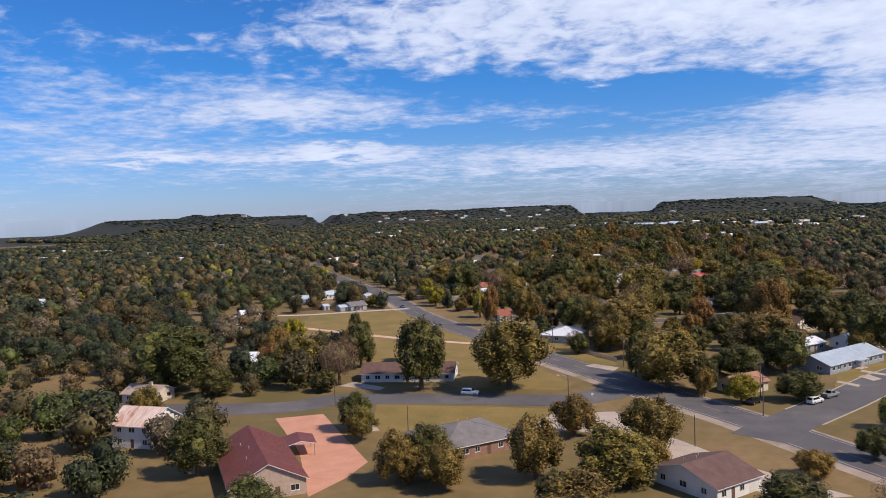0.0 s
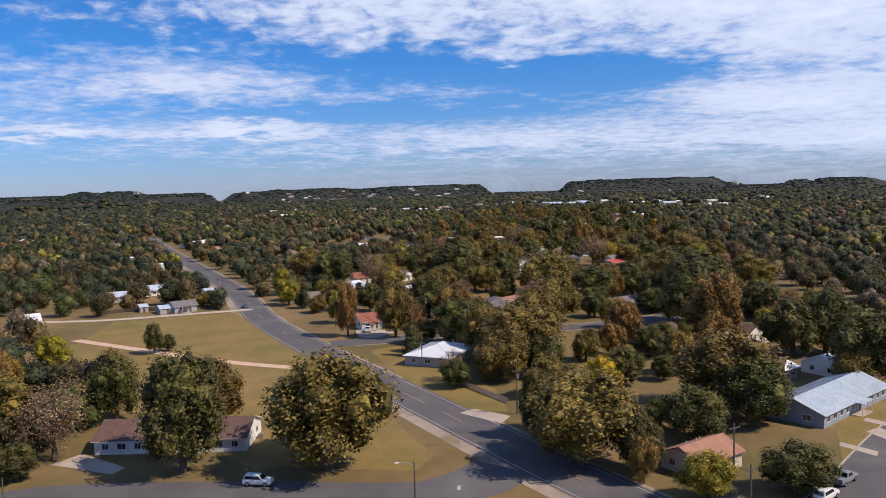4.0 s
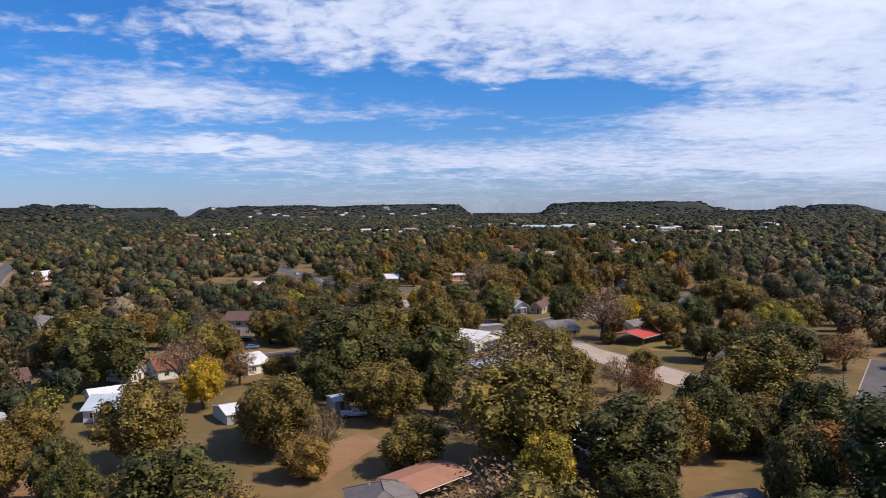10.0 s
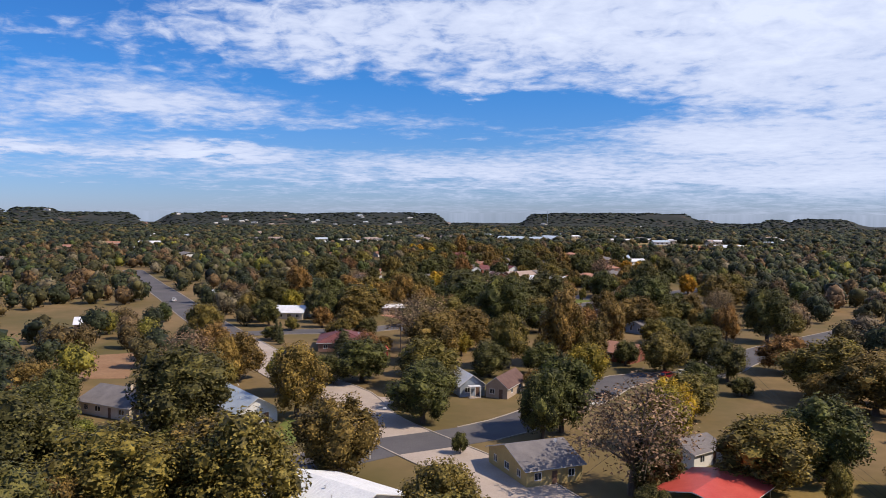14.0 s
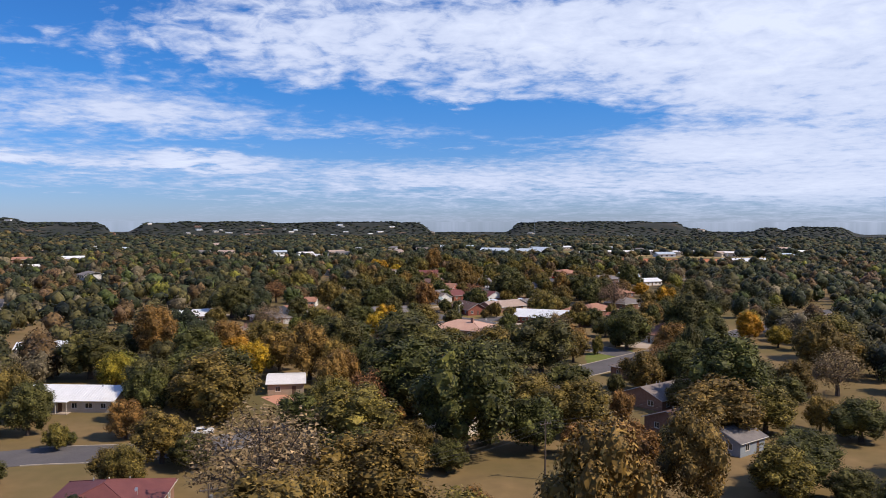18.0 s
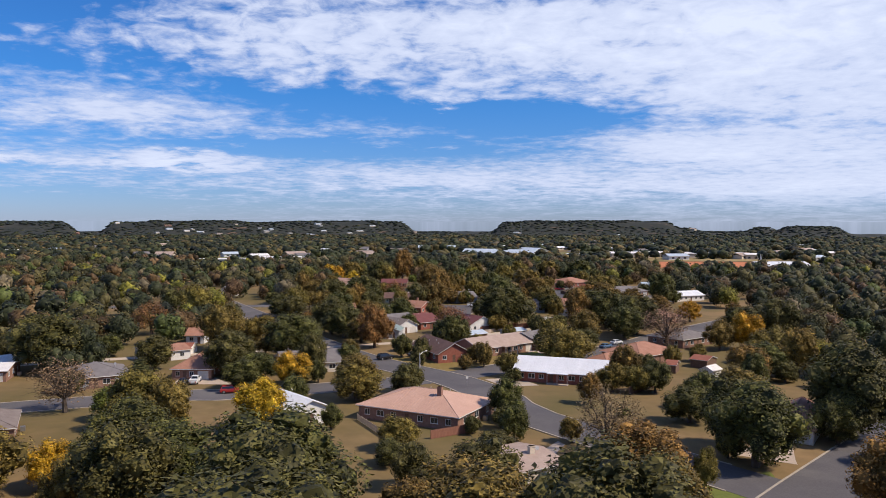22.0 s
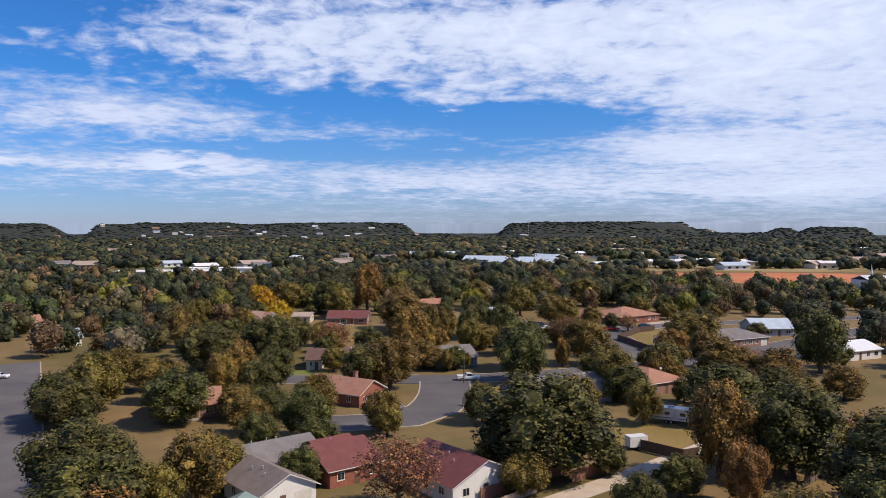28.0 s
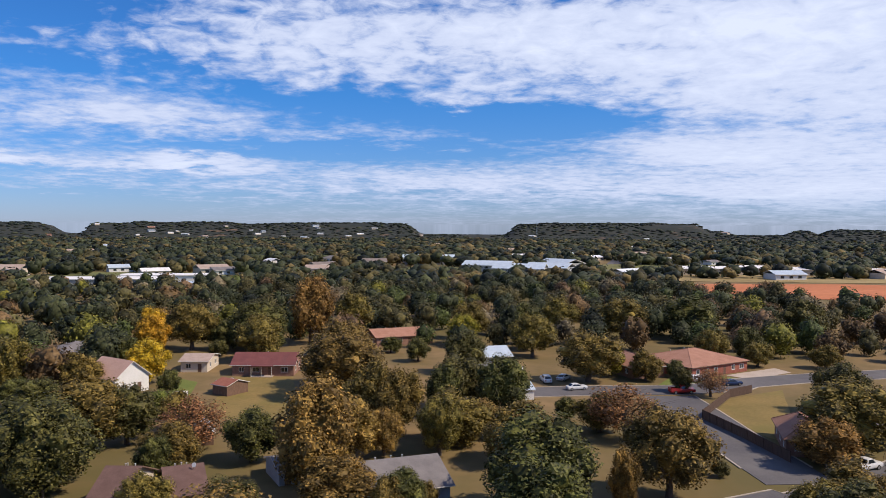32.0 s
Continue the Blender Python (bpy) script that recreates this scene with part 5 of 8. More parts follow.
tree("olive", -31.3, 424.7, 11.8, 6.3)
tree("olive", 77.5, 426.6, 15.7, 8.3)
tree("olive", -36.9, 431.1, 9.0, 4.8)
tree("gold", -74.2, 432.4, 11.0, 4.8)
tree("oak", -22.8, 432.3, 10.6, 3.7)
tree("pecan", -14.1, 433.0, 12.0, 6.4)
tree("olive", 0.2, 442.7, 17.0, 7.6)
tree("olive", 42.6, 441.3, 16.6, 8.5)
tree("rust", 20.5, 443.0, 10.0, 5.4)
tree("pecan", -40.2, 446.3, 11.3, 5.9)
tree("oak", -106.7, 448.5, 14.5, 6.9)
tree("pecan", -80.4, 449.2, 11.6, 6.2)
tree("oak", -46.9, 451.7, 16.1, 7.9)
tree("rust", -74.6, 454.5, 8.8, 4.7)
tree("olive", 6.1, 454.1, 9.0, 4.8)
tree("oak", -25.2, 454.8, 15.2, 7.7)
tree("bare", 16.2, 454.8, 11.2, 5.9)
tree("oak", -5.9, 455.9, 6.8, 3.7)
tree("olive", -123.4, 464.5, 17.4, 8.6)
tree("oak", -62.8, 464.0, 9.3, 4.7)
tree("olive", -88.4, 470.3, 11.2, 6.0)
tree("oak", 54.0, 464.6, 12.8, 6.9)
tree("oak", -53.9, 469.4, 14.4, 7.7)
tree("olive", 23.2, 469.6, 6.4, 3.0)
tree("pecan", -88.2, 476.1, 13.1, 6.8)
tree("oak", -11.5, 479.8, 7.9, 3.4)
tree("oak", 60.5, 477.5, 17.1, 8.5)
tree("olive", 1.6, 483.5, 9.2, 4.0)
tree("oak", -55.1, 485.0, 12.6, 6.8)
tree("rust", 75.6, 483.7, 11.3, 5.7)
tree("olive", -65.4, 488.9, 9.9, 5.3)
tree("oak", -42.4, 490.4, 12.8, 6.9)
tree("olive", -7.2, 490.7, 11.8, 5.5)
tree("oak", 52.9, 491.3, 8.1, 4.3)
tree("olive", 2.1, 492.2, 8.3, 4.4)
tree("gold", -67.0, 491.1, 9.7, 4.7)
tree("oak", 42.8, 493.3, 8.1, 4.4)
tree("pecan", -125.2, 498.9, 17.4, 8.6)
tree("bare", -102.0, 500.4, 14.0, 7.4)
tree("olive", -48.9, 503.7, 11.9, 6.4)
tree("olive", -7.9, 504.7, 10.2, 5.0)
tree("olive", -33.8, 505.3, 16.7, 7.1)
tree("pecan", 41.3, 507.6, 6.6, 2.2)
tree("olive", -40.7, 510.2, 14.1, 7.1)
tree("oak", -71.5, 514.3, 14.9, 8.0)
tree("olive", 37.6, 512.5, 5.1, 2.5)
tree("oak", 69.5, 512.8, 12.7, 6.9)
tree("gold", -80.5, 518.4, 7.2, 3.9)
tree("olive", 55.8, 516.3, 9.5, 3.5)
tree("oak", -95.7, 521.1, 9.0, 2.3)
tree("oak", 19.1, 518.2, 3.3, 1.8)
tree("oak", -74.6, 524.8, 13.9, 7.5)
tree("olive", 44.7, 522.3, 6.3, 2.0)
tree("oak", 20.5, 526.3, 8.2, 3.0)
tree("bare", 60.8, 522.8, 10.7, 5.7)
tree("lime", 73.0, 523.0, 10.6, 4.7)
tree("olive", -26.2, 527.1, 10.9, 5.0)
tree("bare", 17.5, 526.0, 11.9, 6.3)
tree("olive", 36.6, 528.3, 9.6, 5.2)
tree("oak", 47.6, 535.5, 12.8, 6.8)
tree("olive", 40.7, 541.3, 8.1, 4.2)
tree("oak", -59.0, 544.5, 14.2, 6.4)
tree("lime", 25.5, 549.1, 10.7, 4.7)
tree("oak", -8.9, 542.4, 5.7, 1.7)
tree("oak", 5.2, 552.5, 12.3, 4.3)
tree("pecan", -67.6, 557.7, 16.5, 8.5)
tree("pecan", -42.7, 561.1, 12.0, 6.2)
tree("gold", 28.7, 558.6, 10.6, 4.7)
tree("oak", -17.7, 560.7, 11.1, 5.9)
tree("oak", 8.8, 557.9, 11.9, 4.1)
tree("olive", -101.8, 566.2, 7.6, 3.9)
tree("oak", -18.0, 572.8, 10.2, 5.5)
tree("olive", 72.8, 577.6, 10.8, 5.8)
tree("bare", -74.1, 582.3, 15.0, 8.0)
tree("oak", 39.8, 587.0, 8.4, 4.5)
tree("olive", 68.0, 589.9, 14.9, 8.0)
tree("pecan", -68.1, 587.6, 16.0, 6.6)
tree("pecan", 3.9, 589.7, 7.4, 3.9)
tree("olive", -20.1, 589.7, 12.7, 6.9)
tree("lime", 15.9, 594.1, 10.4, 4.6)
tree("oak", -44.2, 593.7, 11.1, 5.9)
tree("olive", -66.7, 593.7, 12.4, 5.7)
tree("oak", -37.0, 596.2, 8.7, 4.7)
tree("oak", 51.2, 607.8, 8.0, 3.6)
tree("oak", -6.7, 605.4, 14.1, 6.6)
tree("oak", 6.1, 608.9, 13.2, 6.0)
tree("olive", 37.5, 615.1, 8.8, 4.7)
tree("pecan", 68.4, 619.6, 14.7, 7.7)
tree("olive", -2.3, 617.6, 13.6, 5.8)
tree("oak", 50.0, 628.5, 16.4, 8.1)
tree("olive", 19.8, 622.3, 13.1, 4.0)
tree("pecan", 11.7, 623.5, 16.1, 6.4)
tree("olive", -22.2, 622.0, 12.3, 5.5)
tree("oak", 46.2, 630.2, 9.8, 5.3)
tree("oak", -56.6, 620.1, 4.8, 2.5)
tree("rust", -41.9, 626.9, 8.4, 4.1)
tree("lime", -15.9, 633.1, 6.5, 3.4)
tree("pecan", -39.1, 635.8, 7.3, 3.9)
tree("olive", 52.9, 642.4, 8.7, 4.7)
tree("olive", 7.6, 639.9, 6.0, 3.2)
tree("bare", -29.8, 640.7, 12.0, 6.3)
tree("pecan", -2.2, 643.0, 8.2, 4.4)
tree("olive", -15.5, 644.9, 10.8, 5.7)
tree("pecan", 20.3, 649.7, 11.9, 6.1)
tree("olive", -97.5, 647.0, 11.5, 5.5)
tree("cedar", -72.5, 645.1, 7.3, 2.0)
tree("olive", 27.8, 651.7, 14.0, 5.3)
tree("olive", -55.0, 653.6, 6.9, 3.3)
tree("cedar", -75.3, 649.9, 7.7, 2.2)
tree("oak", 51.6, 658.2, 8.6, 4.6)
tree("bare", -30.9, 654.2, 11.7, 6.2)
tree("olive", 42.5, 659.5, 8.6, 4.6)
tree("olive", -57.4, 655.4, 5.4, 2.6)
tree("pecan", 20.2, 659.6, 16.5, 6.4)
tree("oak", 46.7, 665.4, 12.1, 6.4)
tree("pecan", 65.3, 666.2, 16.7, 7.2)
tree("oak", 79.0, 670.4, 14.3, 5.4)
tree("oak", -7.5, 667.4, 8.3, 3.9)
tree("olive", -77.7, 673.4, 4.5, 2.4)
tree("olive", -55.8, 668.0, 9.5, 4.3)
tree("oak", 51.0, 672.9, 11.4, 6.1)
tree("olive", -23.7, 672.8, 10.9, 5.8)
tree("pecan", -69.1, 682.0, 11.1, 4.7)
tree("oak", -5.4, 678.0, 16.7, 6.2)
tree("oak", -77.7, 676.8, 4.0, 2.2)
tree("oak", 7.2, 681.2, 9.7, 5.2)
tree("rust", -28.0, 683.1, 9.6, 4.8)
tree("oak", -88.7, 682.3, 9.6, 4.3)
tree("olive", 40.8, 688.8, 10.3, 5.5)
tree("oak", -37.6, 688.8, 6.4, 3.4)
tree("olive", -100.5, 694.6, 10.1, 4.4)
tree("oak", 67.5, 692.4, 12.6, 6.7)
tree("oak", -94.4, 692.1, 8.0, 4.3)
tree("oak", -71.0, 695.0, 11.1, 4.7)
tree("olive", -32.7, 693.3, 8.7, 3.7)
tree("pecan", -21.1, 696.4, 6.3, 3.3)
tree("olive", -58.3, 696.5, 14.3, 7.7)
tree("olive", 51.8, 696.9, 9.4, 5.1)
tree("olive", -14.3, 700.1, 7.2, 3.4)
tree("olive", 6.3, 698.6, 8.9, 4.7)
tree("olive", 46.5, 704.2, 7.2, 3.8)
tree("pecan", 25.2, 702.6, 8.9, 4.7)
tree("rust", -26.1, 698.9, 10.9, 4.0)
tree("oak", -76.2, 705.8, 11.1, 5.8)
tree("oak", -61.7, 706.9, 11.3, 6.1)
tree("pecan", -36.4, 710.6, 16.7, 6.7)
tree("oak", -18.5, 705.2, 13.0, 6.6)
tree("oak", -71.5, 713.4, 10.9, 5.7)
tree("oak", 49.3, 712.8, 16.6, 8.2)
tree("oak", -2.0, 714.4, 12.3, 6.5)
tree("oak", 61.8, 716.6, 11.7, 6.2)
tree("olive", 40.5, 712.9, 7.6, 4.1)
tree("oak", 45.2, 717.1, 8.0, 4.2)
tree("pecan", -37.3, 724.9, 15.5, 5.1)
tree("lime", -22.2, 725.9, 4.2, 2.2)
tree("oak", 56.8, 727.0, 16.7, 8.3)
tree("oak", 27.6, 729.3, 7.7, 2.8)
tree("gold", -12.5, 730.2, 9.0, 4.7)
tree("oak", -105.6, 735.2, 10.7, 5.8)
tree("pecan", -41.0, 735.5, 15.2, 7.4)
tree("lime", -11.6, 735.7, 8.2, 4.4)
tree("oak", -32.8, 736.3, 10.9, 5.9)
tree("oak", 44.4, 740.5, 10.9, 5.8)
tree("oak", -21.7, 737.0, 13.7, 7.3)
tree("gold", -63.6, 738.2, 10.6, 4.7)
tree("pecan", -49.0, 739.2, 11.8, 6.3)
tree("gold", -69.0, 742.2, 10.5, 4.6)
tree("oak", 48.0, 745.4, 14.8, 3.7)
tree("oak", -81.1, 745.5, 10.2, 4.4)
tree("pecan", -60.0, 750.1, 15.8, 6.8)
tree("oak", 55.4, 751.2, 10.0, 5.4)
tree("olive", -0.9, 751.6, 13.0, 6.1)
tree("oak", 10.9, 752.3, 13.0, 6.5)
tree("oak", -25.4, 752.5, 15.9, 7.3)
tree("olive", 82.6, 753.5, 14.2, 6.6)
tree("rust", 43.8, 759.6, 10.0, 5.4)
tree("olive", -3.1, 759.8, 9.7, 5.2)
tree("oak", -27.1, 764.8, 12.8, 6.8)
tree("pecan", -101.6, 764.7, 12.6, 6.7)
tree("oak", -46.4, 766.0, 13.0, 6.8)
tree("olive", 20.8, 771.3, 8.7, 4.6)
tree("olive", -70.3, 771.2, 9.6, 5.2)
tree("pecan", 49.3, 774.1, 9.2, 4.9)
tree("oak", -45.8, 776.7, 8.9, 4.5)
tree("oak", -9.4, 779.4, 8.0, 3.5)
tree("olive", 96.0, 780.9, 11.9, 6.3)
tree("gold", -63.0, 779.5, 7.4, 3.4)
tree("oak", -57.3, 780.9, 8.1, 4.4)
tree("oak", -34.0, 782.8, 8.9, 4.7)
tree("olive", 29.3, 785.7, 6.2, 1.7)
tree("pecan", 20.6, 787.3, 13.4, 7.2)
tree("oak", -3.0, 785.8, 7.4, 3.4)
tree("olive", -26.2, 787.9, 5.9, 1.8)
tree("oak", -16.9, 793.5, 6.4, 3.4)
tree("oak", 39.8, 796.7, 13.2, 7.0)
tree("olive", 36.8, 801.1, 4.9, 1.9)
tree("oak", -0.6, 798.5, 7.2, 3.5)
tree("olive", -16.5, 801.9, 5.9, 3.2)
tree("bare", 17.6, 801.1, 12.0, 6.4)
tree("oak", 39.7, 806.9, 11.8, 5.3)
tree("oak", 57.7, 809.8, 13.6, 5.0)
tree("olive", -58.3, 807.4, 9.6, 4.8)
tree("oak", 2.7, 809.0, 9.7, 3.3)
tree("olive", 12.5, 808.3, 4.1, 2.2)
tree("olive", -64.4, 809.7, 10.6, 5.7)
tree("oak", -4.6, 812.5, 5.2, 2.1)
tree("gold", -43.0, 812.4, 8.9, 4.6)
tree("oak", -30.4, 813.5, 4.7, 2.0)
tree("gold", 83.7, 816.6, 10.5, 4.6)
tree("oak", 62.1, 815.3, 16.7, 7.6)
tree("oak", 3.1, 820.5, 7.4, 3.3)
tree("oak", 36.2, 823.5, 10.9, 5.9)
tree("oak", 1.6, 823.7, 8.1, 3.2)
tree("oak", 24.1, 826.2, 4.0, 2.0)
tree("lime", 85.6, 823.4, 10.5, 4.5)
tree("oak", -41.6, 830.1, 6.4, 3.0)
tree("olive", -107.6, 827.1, 8.2, 4.4)
tree("oak", 41.9, 834.6, 7.7, 4.1)
tree("olive", -29.9, 836.6, 8.5, 4.5)
tree("pecan", 19.3, 837.7, 5.0, 2.7)
tree("oak", -93.8, 838.7, 8.7, 4.0)
tree("oak", -19.2, 840.2, 7.2, 3.4)
tree("oak", -57.6, 845.7, 10.9, 5.8)
tree("olive", -46.3, 850.6, 5.2, 2.8)
tree("olive", -30.2, 840.7, 8.9, 4.7)
tree("oak", -19.5, 846.0, 6.6, 3.6)
tree("gold", -47.1, 850.1, 7.9, 4.3)
tree("olive", 30.7, 849.6, 5.1, 2.8)
tree("oak", 35.1, 849.9, 6.0, 2.5)
tree("oak", -42.0, 854.2, 8.8, 2.6)
tree("oak", 58.2, 854.2, 8.5, 3.1)
tree("oak", -56.7, 855.9, 10.8, 5.7)
tree("oak", -64.6, 859.5, 11.4, 6.1)
tree("oak", 3.9, 858.1, 5.6, 2.6)
tree("pecan", 58.3, 860.6, 14.0, 6.0)
tree("olive", 30.3, 862.1, 7.5, 2.7)
tree("oak", -114.7, 863.9, 12.2, 6.5)
tree("oak", 68.2, 863.4, 8.0, 4.2)
tree("oak", -65.8, 864.8, 6.0, 3.3)
tree("oak", -45.1, 863.3, 10.1, 3.6)
tree("oak", 36.5, 869.1, 4.5, 2.3)
tree("olive", 3.2, 866.0, 5.0, 2.6)
tree("oak", -38.5, 872.9, 6.3, 3.1)
tree("olive", 17.5, 873.7, 9.7, 5.2)
tree("olive", -8.2, 874.2, 4.0, 1.8)
tree("oak", -20.4, 874.5, 5.7, 2.1)
tree("olive", -3.4, 877.2, 5.7, 1.7)
tree("oak", -40.7, 878.6, 5.4, 2.9)
tree("olive", 45.4, 879.4, 5.3, 1.8)
tree("oak", -66.9, 880.8, 6.1, 1.7)
tree("olive", -3.5, 881.4, 5.3, 1.7)
tree("olive", -39.7, 883.1, 5.7, 2.7)
tree("oak", -55.9, 884.5, 10.5, 5.6)
tree("oak", -20.4, 886.3, 5.3, 1.7)
tree("oak", -108.4, 885.2, 9.9, 5.0)
tree("olive", -5.5, 884.7, 5.7, 2.1)
tree("oak", -26.7, 890.8, 6.3, 2.9)
tree("olive", 54.5, 890.2, 5.1, 2.3)
tree("olive", -65.8, 891.9, 4.8, 2.4)
tree("olive", 15.7, 895.4, 10.3, 5.4)
tree("oak", -55.7, 898.6, 9.8, 5.2)
tree("olive", -80.6, 898.8, 11.7, 5.2)
tree("oak", -27.3, 901.1, 6.4, 3.4)
tree("oak", -12.7, 903.0, 8.9, 3.5)
tree("pecan", -36.8, 906.5, 10.1, 5.5)
tree("oak", 25.4, 904.8, 10.6, 5.7)
tree("oak", -16.5, 904.8, 7.0, 1.9)
tree("olive", -5.7, 908.6, 4.0, 2.0)
tree("olive", 65.8, 909.6, 8.6, 4.6)
tree("gold", 74.1, 911.7, 10.9, 4.8)
tree("oak", -76.4, 912.1, 6.4, 2.0)
tree("olive", -42.4, 915.8, 8.7, 4.7)
tree("bare", 50.9, 912.3, 9.4, 5.0)
tree("oak", -17.2, 915.6, 6.4, 2.3)
tree("olive", 27.2, 919.7, 10.0, 5.4)
tree("olive", 4.0, 924.7, 5.4, 2.2)
tree("oak", -49.8, 925.7, 8.8, 4.7)
tree("oak", 41.3, 928.7, 10.8, 5.9)
tree("rust", -114.9, 927.5, 14.0, 7.5)
tree("oak", 92.0, 936.0, 13.2, 6.6)
tree("oak", -55.6, 933.5, 12.5, 6.7)
tree("oak", 13.4, 934.0, 7.1, 3.1)
tree("olive", -44.6, 931.6, 7.4, 3.3)
tree("oak", 14.2, 937.5, 5.3, 2.7)
tree("oak", 46.5, 940.3, 11.1, 5.9)
tree("rust", -16.1, 938.9, 11.2, 5.3)
tree("olive", -79.3, 935.7, 6.0, 3.0)
tree("olive", -42.3, 938.3, 8.6, 3.4)
tree("pecan", 28.8, 943.6, 11.8, 5.0)
tree("olive", 0.3, 945.9, 5.0, 2.6)
tree("oak", -93.4, 941.4, 8.8, 4.7)
tree("oak", 48.5, 947.6, 7.1, 3.4)
tree("oak", -0.7, 945.4, 4.1, 1.9)
tree("olive", -42.4, 946.6, 7.6, 3.5)
tree("oak", 3.3, 953.8, 12.5, 6.7)
tree("oak", 13.0, 954.9, 4.1, 1.7)
tree("oak", -30.8, 946.6, 9.1, 4.1)
tree("pecan", 28.6, 955.0, 11.4, 5.2)
tree("oak", 39.1, 955.8, 11.4, 4.8)
tree("oak", -32.3, 962.9, 4.8, 2.6)
tree("olive", -112.5, 960.6, 13.1, 7.0)
tree("oak", -41.4, 961.8, 6.6, 3.3)
tree("oak", 4.0, 961.7, 11.2, 6.1)
tree("oak", -79.6, 974.0, 14.1, 7.5)
tree("olive", 37.7, 963.6, 6.9, 3.7)
tree("oak", 47.0, 964.2, 8.8, 4.3)
tree("pecan", -69.2, 960.2, 6.7, 3.6)
tree("oak", -125.4, 971.6, 11.6, 6.2)
tree("olive", -22.5, 973.9, 5.2, 2.8)
tree("oak", -63.0, 979.1, 5.7, 2.5)
tree("olive", -52.1, 982.6, 5.7, 2.7)
tree("olive", 40.5, 975.5, 5.6, 3.0)
tree("oak", -36.6, 971.2, 8.8, 4.6)
tree("gold", 73.7, 977.7, 8.5, 4.2)
tree("oak", -85.6, 981.5, 13.9, 7.4)
tree("oak", -46.8, 984.7, 9.6, 5.2)
tree("olive", -24.0, 977.0, 6.3, 2.5)
tree("oak", -6.3, 983.4, 6.0, 2.5)
tree("oak", -62.1, 979.4, 8.3, 4.5)
tree("olive", -38.6, 987.8, 8.2, 4.4)
tree("olive", -81.5, 986.0, 9.8, 4.5)
tree("olive", 23.2, 985.4, 7.3, 3.4)
tree("oak", -52.7, 986.5, 9.5, 3.9)
tree("oak", 38.0, 986.0, 9.3, 4.9)
tree("olive", -6.4, 988.6, 6.3, 2.9)
tree("olive", 52.8, 989.1, 7.2, 3.1)
tree("olive", -72.5, 995.9, 8.8, 4.7)
tree("oak", -42.0, 997.4, 5.7, 2.3)
tree("oak", -53.4, 999.3, 8.5, 4.5)
tree("oak", 42.4, 1000.4, 7.3, 3.9)
tree("oak", 52.6, 1001.5, 6.5, 2.9)
tree("oak", 34.7, 1003.6, 5.3, 2.8)
tree("oak", 44.4, 1004.6, 4.0, 1.9)
tree("oak", 23.2, 1003.7, 6.4, 3.5)
tree("olive", -80.4, 1006.2, 7.6, 4.1)
tree("olive", 21.3, 1008.7, 9.4, 5.1)
tree("oak", -32.5, 1009.0, 10.4, 5.5)
tree("olive", 68.7, 1008.6, 7.7, 4.2)
tree("olive", -27.2, 1011.5, 9.9, 4.6)
tree("oak", 47.8, 1015.0, 4.4, 1.7)
tree("olive", 20.2, 1014.4, 10.7, 5.7)
tree("olive", 34.0, 1024.7, 8.7, 3.2)
tree("oak", -75.6, 1028.8, 9.9, 4.7)
tree("oak", -101.9, 1025.4, 9.1, 4.7)
tree("olive", 49.1, 1025.4, 10.8, 5.8)
tree("oak", 2.4, 1022.3, 12.1, 5.8)
tree("oak", -69.5, 1029.6, 8.2, 4.0)
tree("olive", -44.3, 1031.9, 5.3, 2.3)
tree("oak", -78.9, 1032.6, 9.5, 4.1)
tree("oak", -34.6, 1034.2, 8.3, 4.4)
tree("olive", -15.7, 1034.6, 4.8, 1.6)
tree("oak", 35.9, 1036.5, 6.4, 3.1)
tree("oak", 75.7, 1038.9, 12.6, 4.7)
tree("oak", -14.3, 1037.2, 4.9, 2.4)
tree("oak", 1.9, 1038.3, 12.8, 6.8)
tree("oak", -60.5, 1037.5, 12.7, 5.9)
tree("olive", -11.7, 1038.7, 3.8, 1.8)
tree("oak", 49.8, 1040.8, 7.4, 3.7)
tree("olive", 34.2, 1036.5, 5.3, 2.7)
tree("olive", 49.0, 1041.4, 9.4, 5.0)
tree("pecan", 13.1, 1043.2, 10.2, 3.9)
tree("olive", 39.2, 1039.0, 8.3, 4.0)
tree("pecan", -26.7, 1043.7, 12.1, 5.8)
tree("oak", -64.9, 1044.1, 9.9, 5.0)
tree("olive", 19.2, 1046.6, 11.5, 6.2)
tree("oak", -50.1, 1047.7, 9.9, 3.5)
tree("olive", -49.3, 1051.0, 7.9, 3.6)
tree("oak", 28.4, 1056.8, 3.8, 1.7)
tree("pecan", -25.6, 1056.9, 15.0, 6.6)
tree("oak", -39.7, 1057.3, 7.9, 4.2)
tree("pecan", 45.1, 1062.0, 11.3, 5.8)
tree("olive", -67.0, 1060.5, 9.5, 4.5)
tree("pecan", -20.6, 1062.5, 10.8, 4.0)
tree("olive", -12.0, 1063.4, 8.7, 3.6)
tree("oak", -62.5, 1064.2, 7.9, 3.4)
tree("olive", 51.6, 1069.7, 10.0, 5.4)
tree("olive", -98.5, 1067.0, 11.4, 4.3)
tree("olive", -10.3, 1070.0, 9.1, 4.8)
tree("olive", -57.6, 1072.3, 6.6, 3.5)
tree("rust", 17.9, 1074.3, 9.7, 5.1)
tree("olive", -6.1, 1073.7, 5.5, 3.0)
tree("olive", -20.4, 1074.6, 9.6, 3.7)
tree("olive", -24.9, 1075.3, 13.0, 4.1)
tree("olive", 14.2, 1079.6, 7.3, 3.9)
tree("oak", -87.6, 1080.1, 11.1, 5.4)
tree("oak", -2.3, 1085.4, 9.9, 3.5)
tree("oak", 9.0, 1086.7, 4.3, 2.3)
